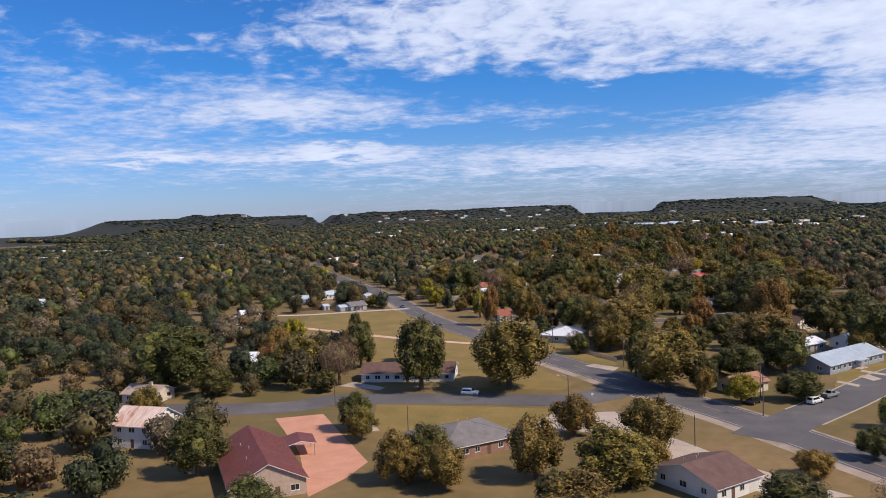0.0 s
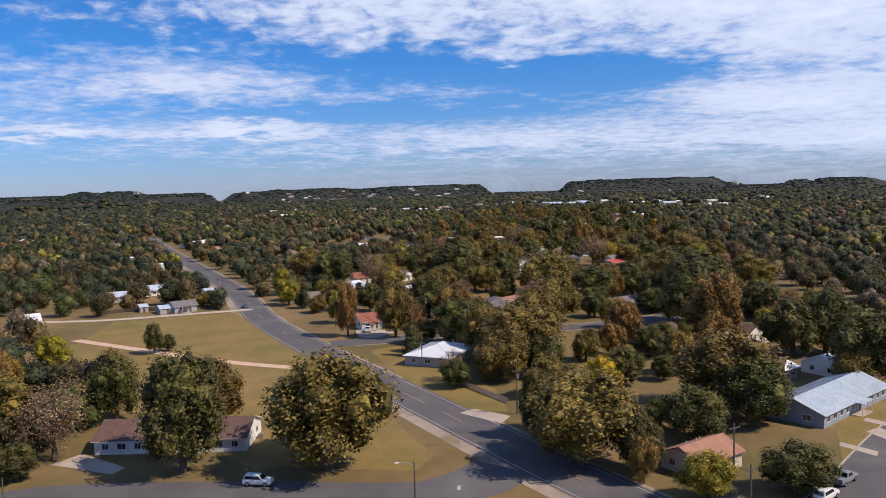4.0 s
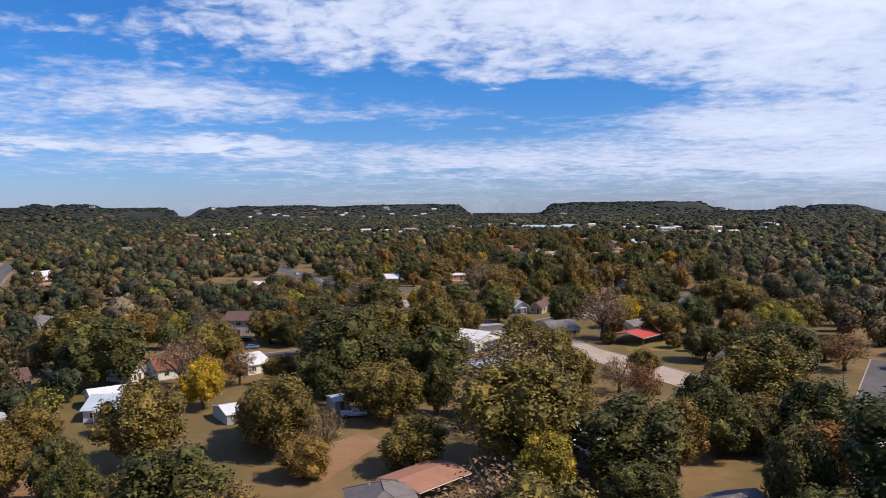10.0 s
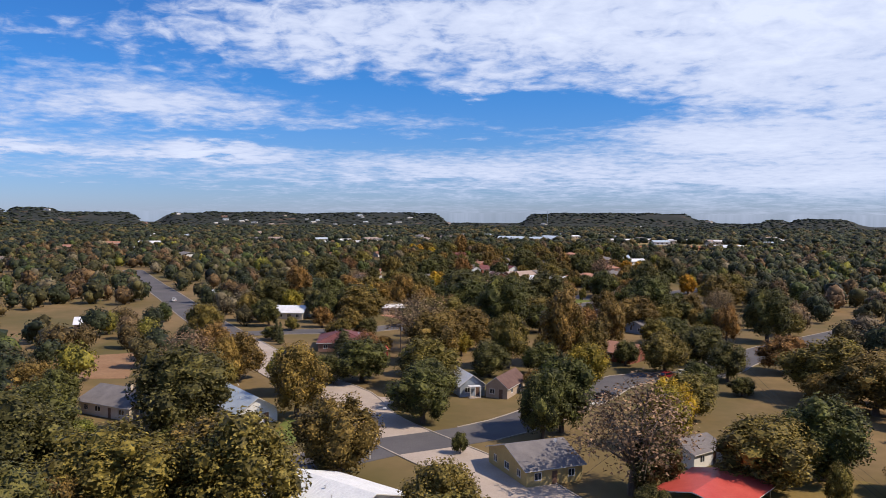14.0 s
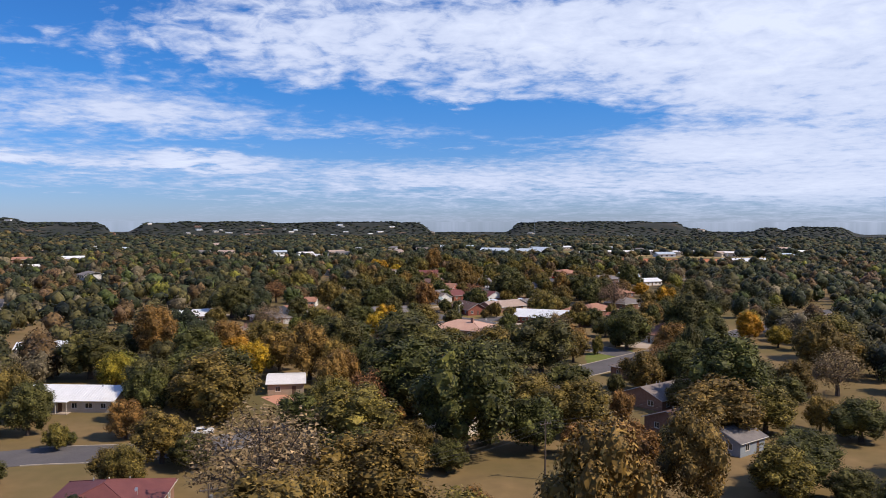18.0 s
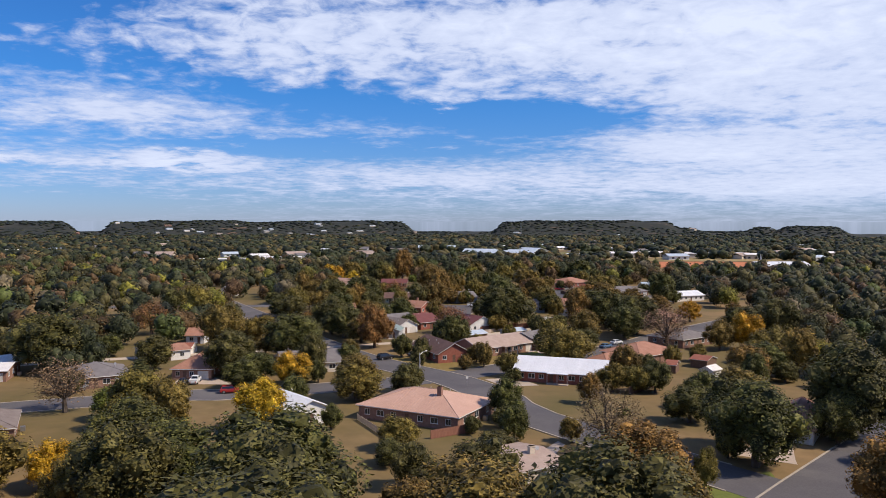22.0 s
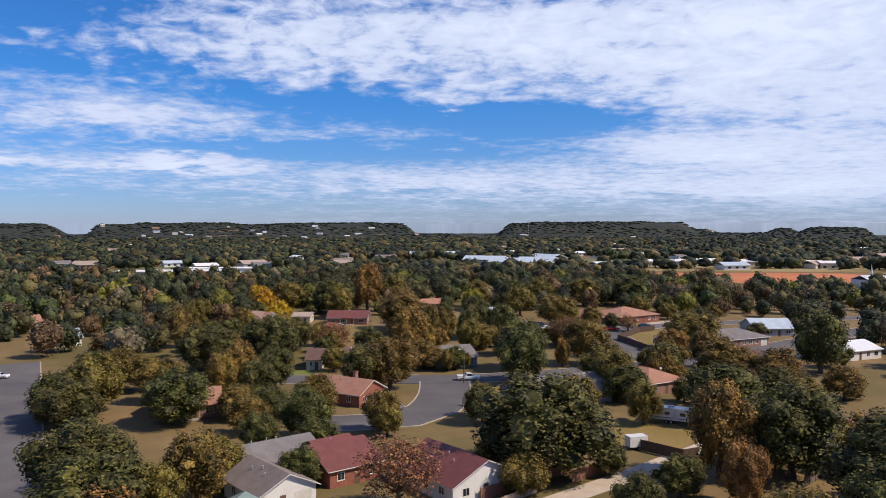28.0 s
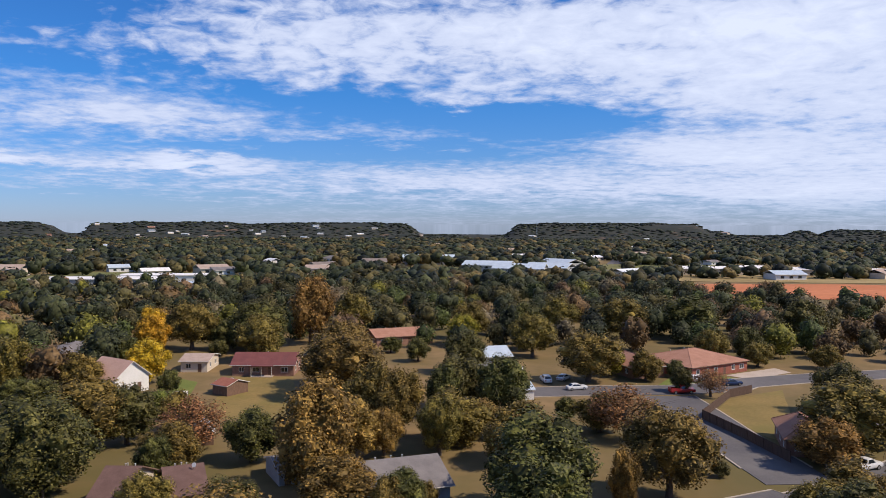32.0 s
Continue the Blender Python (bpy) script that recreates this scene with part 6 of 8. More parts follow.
tree("oak", -13.3, 1088.4, 9.2, 3.6)
tree("oak", -95.9, 1086.2, 9.0, 4.5)
tree("oak", 61.6, 1098.2, 9.6, 5.2)
tree("oak", -11.0, 1093.4, 10.5, 5.5)
tree("olive", -104.1, 1097.0, 10.0, 3.6)
tree("olive", -35.8, 1100.6, 11.5, 6.1)
tree("olive", -89.3, 1098.6, 9.1, 3.9)
tree("oak", -72.0, 1101.6, 7.8, 2.9)
tree("gold", -80.3, 1109.8, 10.1, 4.7)
tree("olive", -37.3, 1112.8, 13.7, 7.3)
tree("oak", 35.4, 1114.4, 8.8, 3.0)
tree("olive", 16.6, 1123.6, 9.7, 5.0)
tree("olive", 29.8, 1125.9, 7.5, 3.1)
tree("oak", 37.7, 1131.0, 6.5, 2.7)
tree("oak", -93.9, 1127.9, 7.6, 4.1)
tree("oak", -12.0, 1131.0, 10.0, 5.3)
tree("lime", 22.5, 1131.5, 7.8, 3.8)
tree("olive", -65.2, 1140.8, 11.4, 6.1)
tree("olive", 61.2, 1147.0, 5.5, 2.9)
tree("oak", -24.8, 1145.5, 9.8, 3.9)
tree("gold", -96.3, 1146.7, 11.0, 4.8)
tree("oak", -66.1, 1149.2, 12.0, 6.3)
tree("olive", 5.0, 1155.3, 11.0, 5.9)
tree("olive", -89.8, 1156.4, 12.6, 6.7)
tree("oak", -71.4, 1158.5, 11.6, 6.1)
tree("oak", -119.8, 1163.3, 11.0, 5.5)
tree("gold", -105.2, 1165.1, 11.0, 4.9)
tree("oak", 3.5, 1167.3, 13.8, 5.6)
tree("pecan", -59.4, 1170.5, 15.9, 7.1)
tree("lime", -14.7, 1175.7, 8.7, 4.7)
tree("olive", -49.3, 1184.2, 13.4, 6.1)
tree("oak", 86.9, 1187.7, 13.8, 7.4)
tree("olive", -13.6, 1187.5, 10.8, 5.7)
tree("olive", 34.0, 1193.2, 10.9, 5.9)
tree("oak", 55.4, 1195.8, 11.1, 6.0)
tree("olive", 15.3, 1203.8, 12.5, 5.8)
tree("oak", -40.2, 1211.3, 12.5, 6.7)


# ---------------------------------------------------------------- drives, vehicles, poles, fences
CAR_PAINT = {k: mat("car_paint_" + k, c, tuple(v * 1.08 for v in c), 1.0, 0.25, 0.0, spec=0.6) for k, c in {
    "white": (0.74, 0.74, 0.73), "black": (0.018, 0.018, 0.022), "grey": (0.24, 0.25, 0.27), "blue": (0.10, 0.17, 0.27), "darkblue": (0.02, 0.035, 0.09),
    "red": (0.42, 0.035, 0.03), "darkred": (0.17, 0.018, 0.02)}.items()}
M_TYRE = mat("tyre_rubber", (0.018, 0.018, 0.018), (0.03, 0.03, 0.03), 4, 0.9)
M_RIM = mat("wheel_rim", (0.45, 0.45, 0.46), (0.55, 0.55, 0.56), 4, 0.3, 0.8)
M_CGLASS = glass("car_glass", (0.012, 0.015, 0.018))
M_LAMPW = mat("headlamp_plastic", (0.7, 0.7, 0.68), (0.8, 0.8, 0.78), 5, 0.2)
M_LAMPR = mat("tail_lamp_plastic", (0.4, 0.02, 0.02), (0.5, 0.03, 0.03), 5, 0.3)
SHAPES = {  # length, width, sill, bonnet, roof heights; cabin from and to at belt and roof
    "sedan": (4.6, 1.78, 0.28, 0.92, 1.42, (-1.75, 1.15), (-1.05, 0.35)),
    "suv": (4.8, 1.88, 0.34, 1.08, 1.76, (-2.25, 1.15), (-2.0, 0.45)),
    "pickup": (5.5, 1.92, 0.38, 1.08, 1.78, (-0.75, 1.35), (-0.5, 0.7)),
}


def loft(bm, rings):
    prev = None
    for ring in rings:
        vs = [bm.verts.new(p) for p in ring]
        if prev:
            n = len(vs)
            for i in range(n):
                bm.faces.new((prev[i], prev[(i + 1) % n], vs[(i + 1) % n], vs[i]))
        else:
            bm.faces.new(vs[::-1])
        prev = vs
    bm.faces.new(prev)


def rect_ring(x0, x1, w, z, c=0.12):
    return [(x0 + c, -w, z), (x1 - c, -w, z), (x1, -w + c * 1.6, z), (x1, w - c * 1.6, z), (x1 - c, w, z), (x0 + c, w, z), (x0, w - c * 1.6, z), (x0, -w + c * 1.6, z)]


def car_body(kind):
    L, W, s, b, r, belt, top = SHAPES[kind]
    bm = bmesh.new()
    h = L / 2
    loft(bm, [rect_ring(-h + 0.08, h - 0.08, W / 2 - 0.06, s), rect_ring(-h, h, W / 2, s + 0.2), rect_ring(-h, h, W / 2, b - 0.2), rect_ring(-h + 0.05, h - 0.12, W / 2 - 0.05, b - 0.02, 0.2)])
    loft(bm, [rect_ring(belt[0], belt[1], W / 2 - 0.06, b - 0.03, 0.1), rect_ring(top[0], top[1], W / 2 - 0.22, r - 0.05, 0.12), rect_ring(top[0] + 0.12, top[1] - 0.12, W / 2 - 0.34, r, 0.12)])
    if kind == "pickup":
        for y0, y1 in ((-W / 2 + 0.02, -W / 2 + 0.12), (W / 2 - 0.12, W / 2 - 0.02)):
            add_box(bm, -h + 0.05, belt[0], y0, y1, b - 0.05, b + 0.18)
        add_box(bm, -h + 0.03, -h + 0.12, -W / 2 + 0.02, W / 2 - 0.02, b - 0.05, b + 0.18)
    return bm


def quad_part(pts):
    bm = bmesh.new()
    a = [bm.verts.new(p) for p in pts]
    n = (Vector(pts[1]) - Vector(pts[0])).cross(Vector(pts[2]) - Vector(pts[0])).normalized() * 0.012
    c = [bm.verts.new(Vector(p) + n) for p in pts]
    bm.faces.new(a[::-1])
    bm.faces.new(c)
    for i in range(4):
        j = (i + 1) % 4
        bm.faces.new((a[i], a[j], c[j], c[i]))
    return bm


def wheel_mesh(r, w, inner):
    bm = bmesh.new()
    add_tube(bm, (0, -w / 2, 0), (0, w / 2, 0), r, r, 14)
    return bm


CARS = {}
KIND_WORDS = {"sedan": "sedan", "suv": "sport utility vehicle", "pickup": "pickup truck"}


def car(kind, colour, x, y, heading):
    m = pose(x, y, 0.035, 0, 0, heading)
    if (kind, colour) in CARS:
        return copy_thing(CARS[(kind, colour)], m)
    L, W, s, b, r, belt, top = SHAPES[kind]
    root = thing("car" if kind != "pickup" else "pickup_truck", "parked %s %s beside the kerb or drive" % (colour.replace("dark", "dark "), KIND_WORDS[kind]), "car" if kind != "pickup" else "pickup truck", m, "parked vehicles")
    body = part("body", car_body(kind), CAR_PAINT[colour], root)
    w0, w1, zb, zt = W / 2 - 0.06, W / 2 - 0.22, b + 0.02, r - 0.08
    lerp = lambda a, c, f: a + (c - a) * f

    def at(f, end):
        return lerp(belt[end], top[end], f), lerp(w0, w1, f), lerp(zb - 0.03, r - 0.05, f)

    xa, wa, za = at(0.12, 1)
    xb, wb, zb2 = at(0.9, 1)
    part("windscreen", quad_part([(xa + 0.01, -wa + 0.15, za), (xa + 0.01, wa - 0.15, za), (xb + 0.01, wb - 0.12, zb2), (xb + 0.01, -wb + 0.12, zb2)]), M_CGLASS, root)
    xa, wa, za = at(0.12, 0)
    xb, wb, zb2 = at(0.9, 0)
    part("rear_window", quad_part([(xa - 0.01, wa - 0.15, za), (xa - 0.01, -wa + 0.15, za), (xb - 0.01, -wb + 0.12, zb2), (xb - 0.01, wb - 0.12, zb2)]), M_CGLASS, root)
    for sy in (-1, 1):
        p = [(lerp(belt[0], top[0], 0.15) + 0.25, lerp(w0, w1, 0.15) + 0.005, lerp(b, r - 0.05, 0.15)), (lerp(belt[1], top[1], 0.15) - 0.25, lerp(w0, w1, 0.15) + 0.005, lerp(b, r - 0.05, 0.15)),
             (lerp(belt[1], top[1], 0.88) - 0.2, lerp(w0, w1, 0.88) + 0.005, lerp(b, r - 0.05, 0.88)), (lerp(belt[0], top[0], 0.88) + 0.2, lerp(w0, w1, 0.88) + 0.005, lerp(b, r - 0.05, 0.88))]
        p = [(q[0], sy * q[1], q[2]) for q in p]
        part("side_window", quad_part(p[::-1] if sy > 0 else p), M_CGLASS, root)
        for sx in (-1, 1):
            part("headlight" if sx > 0 else "tail_light", box(min(sx * (L / 2 - 0.06), sx * (L / 2 + 0.015)), max(sx * (L / 2 - 0.06), sx * (L / 2 + 0.015)), sy * (W / 2 - 0.36) - 0.14, sy * (W / 2 - 0.36) + 0.14, b - 0.42, b - 0.24), M_LAMPW if sx > 0 else M_LAMPR, root)
            wr = 0.33 if kind == "sedan" else 0.38
            wm = Matrix.Translation((sx * L * 0.305, sy * (W / 2 - 0.10), wr))
            wh = shared("wheel", ("tyre", wr), lambda: wheel_mesh(wr, 0.24, 0), M_TYRE, root, wm)
            shared("rim", ("rim", wr), lambda: wheel_mesh(wr * 0.62, 0.27, 0), M_RIM, wh, Matrix())
    CARS[(kind, colour)] = root
    return root


M_POLE = mat("weathered_pole_wood", (0.10, 0.075, 0.06), (0.16, 0.125, 0.10), 2.0, 0.95, fine=6, stretch=(1, 1, 0.2))
M_WIRE = mat("dark_cable", (0.03, 0.03, 0.03), (0.045, 0.045, 0.045), 2, 0.6)
M_STEEL = mat("galvanised_steel", (0.40, 0.41, 0.42), (0.50, 0.51, 0.52), 2.0, 0.4, 0.7)
M_SIGN = mat("white_sign_face", (0.68, 0.66, 0.62), (0.76, 0.74, 0.70), 3.0, 0.5)


def utility_pole(kind, x, y, heading):
    if kind == "sign":
        root = thing("street_sign", "small sign on a thin steel post by the kerb", "sign", pose(x, y, 0, 0, 0, 20))
        bm = bmesh.new()
        add_tube(bm, (0, 0, -0.1), (0, 0, 2.4), 0.035, 0.035, 6)
        part("post", bm, M_STEEL, root)
        part("sign_face", box(-0.3, 0.3, -0.05, -0.03, 1.7, 2.35), M_SIGN, root)
        return root
    H = {"lamp": 8.2, "cross": 9.6, "plain": 6.5}[kind]
    words = {"lamp": "tall pole carrying a street lamp on a bent arm", "cross": "brown wooden utility pole with a crossarm", "plain": "plain weathered wooden pole"}[kind]
    root = thing("street_lamp" if kind == "lamp" else "utility_pole", words, "street lamp" if kind == "lamp" else "utility pole", pose(x, y, 0, 0, 0, heading if kind == "lamp" else 35), "street lamps" if kind == "lamp" else "utility poles")
    bm = bmesh.new()
    add_tube(bm, (0, 0, -0.2), (0, 0, H), 0.15 if kind != "plain" else 0.11, 0.10 if kind != "plain" else 0.08, 8)
    part("pole", bm, M_POLE if kind != "lamp" else M_POST if x < -12 and y > 500 else M_POLE, root)
    if kind == "lamp":
        bm = bmesh.new()
        pts = [(0.05, 0, H - 0.6), (0.8, 0, H - 0.1), (1.7, 0, H + 0.1), (2.3, 0, H + 0.1)]
        for a, c in zip(pts, pts[1:]):
            add_tube(bm, a, c, 0.045, 0.045, 6)
        part("arm", bm, M_STEEL, root)
        bm = bmesh.new()
        loft(bm, [rect_ring(2.15, 2.85, 0.13, H + 0.02, 0.08), rect_ring(2.1, 2.9, 0.17, H + 0.1, 0.08), rect_ring(2.2, 2.75, 0.1, H + 0.2, 0.06)])
        part("lamp_head", bm, M_SIGN, root)
    if kind == "cross":
        arm = part("crossarm", box(-1.1, 1.1, -0.16, -0.06, H - 0.75, H - 0.62), M_POLE, root)
        for k in range(4):
            bm = bmesh.new()
            cx = -1.0 + 2.0 * k / 3
            add_tube(bm, (cx, -0.11, H - 0.62), (cx, -0.11, H - 0.45), 0.05, 0.03, 6)
            part("insulator", bm, M_STEEL, arm)
        if int(x * 7 + y) % 3 == 0:
            bm = bmesh.new()
            add_tube(bm, (0.32, 0.05, H - 2.4), (0.32, 0.05, H - 1.4), 0.24, 0.24, 10)
            part("transformer", bm, M_STEEL, root)
    return root


def power_line(a, b):
    """Three sagging cables between two poles, one thing."""
    root = thing("power_line", "thin dark overhead cables sagging between wooden poles", "power line", pose(a[0], a[1], 0))
    A, B = Vector((0, 0, 9.1)), Vector((b[0] - a[0], b[1] - a[1], 9.1))
    side = (B - A).cross(Vector((0, 0, 1))).normalized()
    for k, off in enumerate((-1.0, 0.33, 1.0)):
        bm = bmesh.new()
        n = 12
        pts = []
        for i in range(n + 1):
            s = i / n
            p = A.lerp(B, s) + side * off * 0.8
            p.z -= (B - A).length * 0.035 * 4 * s * (1 - s) + 0.4 * k
            pts.append(p)
        rings = [[bm.verts.new(p + side * 0.018 * math.cos(2.1 * j) + Vector((0, 0, 0.018 * math.sin(2.1 * j)))) for j in range(3)] for p in pts]
        for u, v in zip(rings, rings[1:]):
            for j in range(3):
                bm.faces.new((u[j], u[(j + 1) % 3], v[(j + 1) % 3], v[j]))
        part("cable", bm, M_WIRE, root)
    return root


FENCE = {"pale": mat("bleached_fence_boards", (0.40, 0.32, 0.25), (0.50, 0.41, 0.33), 1.5, 0.9, stretch=(5, 5, 0.5)),
         "red": mat("reddish_fence_boards", (0.25, 0.11, 0.075), (0.33, 0.16, 0.11), 1.5, 0.9, stretch=(5, 5, 0.5)),
         "brown": mat("dark_brown_fence_boards", (0.085, 0.055, 0.042), (0.13, 0.085, 0.065), 1.5, 0.9, stretch=(5, 5, 0.5)),
         "grey": mat("grey_fence_boards", (0.14, 0.115, 0.10), (0.20, 0.17, 0.15), 1.5, 0.9, stretch=(5, 5, 0.5))}


def panel_mesh(L, h, gap):
    """Upright boards and their two rails in one piece."""
    bm = bmesh.new()
    n = max(4, int(L / 0.17))
    xs = [0.0]
    for i in range(n):
        xs += [L * (i + 1) / n - max(gap, 0.012), L * (i + 1) / n]
    zs = [0.05, 0.35, 0.43, h - 0.3, h - 0.22, h]
    solid = {(i, k) for i in range(2 * n) for k in range(5) if i % 2 == 0 or k in (1, 3)}
    for i, k in solid:
        a, b, c, d = xs[i], xs[i + 1], zs[k], zs[k + 1]
        for y in (-0.012, 0.012):
            bm.faces.new([bm.verts.new(v) for v in ((a, y, c), (b, y, c), (b, y, d), (a, y, d))])
        for m, p, q in (((i - 1, k), (a, c), (a, d)), ((i + 1, k), (b, c), (b, d)), ((i, k - 1), (a, c), (b, c)), ((i, k + 1), (a, d), (b, d))):
            if m not in solid:
                bm.faces.new([bm.verts.new(v) for v in ((p[0], -0.012, p[1]), (q[0], -0.012, q[1]), (q[0], 0.012, q[1]), (p[0], 0.012, p[1]))])
    bmesh.ops.remove_doubles(bm, verts=bm.verts[:], dist=0.0005)
    return bm


def fence(kind, h, pts):
    """Board fence: a post every 2.4 m or so, and a panel of upright boards between two posts."""
    root = thing("fence", "%s board fence with square posts along a back yard" % {"pale": "bleached", "red": "reddish", "brown": "dark brown", "grey": "weathered grey"}[kind], "fence", pose(pts[0][0], pts[0][1], 0), "yard fences")
    o = Vector((*pts[0], 0))
    for a, b in zip(pts, pts[1:]):
        A, B = Vector((*a, 0)) - o, Vector((*b, 0)) - o
        n = max(1, round((B - A).length / 2.4))
        L = round((B - A).length / n, 2)
        ang = math.degrees(math.atan2((B - A).y, (B - A).x))
        for i in range(n):
            p = A.lerp(B, i / n)
            m = pose(p.x, p.y, 0, 0, 0, ang)
            shared("post", ("fp", kind, h), lambda: box(-0.05, 0.05, 0.0, 0.1, -0.2, h + 0.06), FENCE[kind], root, m)
            shared("panel", ("fpl", kind, h, L), lambda: panel_mesh(L, h, 0.05 if kind == "pale" else 0.006), FENCE[kind], root, m)
    return root


def camper(x, y, heading):
    root = thing("camper_trailer", "long white camper trailer with dark stripes parked on the grass", "camper", pose(x, y, 0, 0, 0, heading))
    bm = bmesh.new()
    prof = [(-4.0, 0.75), (3.7, 0.75), (4.1, 1.3), (4.0, 2.4), (3.5, 2.95), (-3.8, 2.95), (-4.1, 2.5), (-4.1, 1.0)]
    add_prism(bm, prof, -1.2, 1.2)
    body = part("body", bm, CAR_PAINT["white"], root)
    for sy in (-1, 1):
        part("stripe", box(-3.6, 3.6, sy * 1.205 - 0.004, sy * 1.205 + 0.004, 1.05, 1.22), CAR_PAINT["grey"], body)
        for cx, w in ((-2.6, 1.0), (-0.4, 0.9), (2.4, 1.0)):
            part("window", box(cx - w / 2, cx + w / 2, sy * 1.205 - 0.012, sy * 1.205 + 0.012, 1.65, 2.25), M_CGLASS, body)
    part("door", box(0.7, 1.35, -1.225, -1.195, 0.85, 2.65), M_GAR, body)
    part("air_conditioner", box(-0.5, 0.5, -0.4, 0.4, 2.95, 3.2), M_SIGN, body)
    for sx in (-0.55, 0.35):
        for sy in (-1, 1):
            wh = shared("wheel", ("tyre", 0.36), lambda: wheel_mesh(0.36, 0.24, 0), M_TYRE, root, Matrix.Translation((sx, sy * 1.1, 0.36)))
            shared("rim", ("rim", 0.36), lambda: wheel_mesh(0.22, 0.27, 0), M_RIM, wh, Matrix())
    bm = bmesh.new()
    add_tube(bm, (4.0, 0.5, 0.7), (5.2, 0, 0.55), 0.05, 0.05, 6)
    add_tube(bm, (4.0, -0.5, 0.7), (5.2, 0, 0.55), 0.05, 0.05, 6)
    add_tube(bm, (4.9, 0, 0.0), (4.9, 0, 0.8), 0.05, 0.05, 6)
    part("hitch", bm, M_STEEL, root)
    return root


def trailer_box(x, y, heading):
    root = thing("cargo_trailer", "small white box trailer standing on the grass", "trailer", pose(x, y, 0, 0, 0, heading))
    part("body", box(-1.6, 1.6, -0.95, 0.95, 0.55, 2.25), CAR_PAINT["white"], root)
    part("rear_door", box(-1.63, -1.6, -0.85, 0.85, 0.62, 2.15), M_GAR, root)
    for sy in (-1, 1):
        wh = shared("wheel", ("tyre", 0.33), lambda: wheel_mesh(0.33, 0.24, 0), M_TYRE, root, Matrix.Translation((0, sy * 0.95, 0.33)))
        shared("rim", ("rim", 0.33), lambda: wheel_mesh(0.2, 0.27, 0), M_RIM, wh, Matrix())
    part("drawbar", box(1.6, 2.5, -0.05, 0.05, 0.45, 0.55), M_STEEL, root)
    part("jockey_leg", box(2.3, 2.4, -0.05, 0.05, 0.0, 0.5), M_STEEL, root)
    return root


def play_tower(x, y, heading):
    """A wooden play tower with a small roof and a yellow slide."""
    root = thing("play_tower", "wooden play tower with grey roof and yellow slide", "play tower", pose(x, y, 0, 0, 0, heading))
    for sx in (-0.7, 0.7):
        for sy in (-0.7, 0.7):
            part("post", box(sx - 0.06, sx + 0.06, sy - 0.06, sy + 0.06, -0.1, 2.7), FENCE["grey"], root)
    part("platform", box(-0.8, 0.8, -0.8, 0.8, 1.2, 1.3), FENCE["brown"], root)
    for sy in (-0.72, 0.72):
        part("railing", box(-0.7, 0.7, sy - 0.03, sy + 0.03, 1.75, 1.9), FENCE["grey"], root)
    bm = bmesh.new()
    add_prism(bm, [(-1.0, 2.65), (1.0, 2.65), (0.0, 3.3)], -0.95, 0.95)
    part("roof", bm, ROOFS["gray"], root)
    bm = bmesh.new()
    for a, c in (((-0.25), (-0.2)), ((0.2), (0.25))):
        bm.faces.new([bm.verts.new(v) for v in ((0.8, a, 1.3), (0.8, c, 1.3), (3.0, c, 0.25), (3.0, a, 0.25))])
    add_box(bm, -0.01, 2.45, -0.25, 0.25, -0.03, 0.03, 0, Matrix.Translation((0.8, 0, 1.25)) @ Euler((0, math.atan2(1.05, 2.2), 0)).to_matrix().to_4x4())
    part("slide", bm, mat("yellow_plastic", (0.62, 0.42, 0.04), (0.7, 0.5, 0.06), 2.0, 0.4), root, "yellow plastic slide")
    return root


patch("pale concrete driveway", [(-3.0, 861.7), (1.9, 853.1), (9.7, 855.5), (4.7, 864.0)], 0.0282, M_CONC, "driveway")
patch("pale concrete driveway", [(8.7, 902.5), (11.2, 896.8), (17.6, 907.2), (15.7, 914.7)], 0.0285, M_CONC, "driveway")
patch("pale concrete driveway", [(-75.4, 850.2), (-60.9, 851.0), (-70.7, 861.0), (-76.9, 859.7)], 0.0297, M_CONC, "driveway")
patch("pinkish concrete driveway", [(-31.0, 995.3), (-22.4, 985.7), (-20.3, 989.8), (-26.9, 1001.8)], 0.0318, M_CONC, "driveway")
patch("white concrete driveway", [(6.0, 1022.6), (8.8, 1013.9), (13.2, 1015.8), (9.9, 1024.2)], 0.0321, M_CONC, "driveway")
patch("pale concrete driveway", [(38.2, 803.1), (46.7, 798.3), (50.5, 811.0), (45.6, 811.9)], 0.0333, M_CONC, "driveway")
patch("pale concrete driveway", [(18.1, 603.3), (24.2, 592.9), (29.0, 600.4), (22.9, 607.3)], 0.0345, M_CONC, "driveway")
patch("pale concrete driveway", [(-62.3, 326.7), (-55.9, 324.0), (-52.3, 334.6), (-58.6, 339.7)], 0.0348, M_CONC, "driveway")
patch("pale concrete driveway", [(-61.8, 326.9), (-55.1, 326.0), (-62.2, 341.9), (-67.6, 339.6)], 0.0396, M_CONC, "driveway")
patch("pale concrete driveway", [(-23.7, 350.7), (-18.9, 346.9), (-23.1, 359.2), (-24.6, 359.1)], 0.0372, M_CONC, "driveway")
patch("narrow concrete walk across the lawn", [(-22.2, 367.4), (-13.9, 351.9), (-14.5, 351.3), (-22.7, 366.1)], 0.0375, M_CONC, "driveway")
patch("pink brick-paved driveway", [(-55.2, 718.3), (-43.6, 704.7), (-40.6, 708.5), (-50.2, 722.3)], 0.0387, M_PINK, "driveway")
patch("pale concrete driveway", [(15.7, 755.9), (20.9, 755.3), (26.4, 763.2), (22.4, 769.1)], 0.0399, M_CONC, "driveway")
patch("narrow concrete walk across the lawn", [(1.7, 892.7), (6.7, 883.5), (7.5, 884.4), (2.6, 893.7)], 0.0411, M_CONC, "driveway")
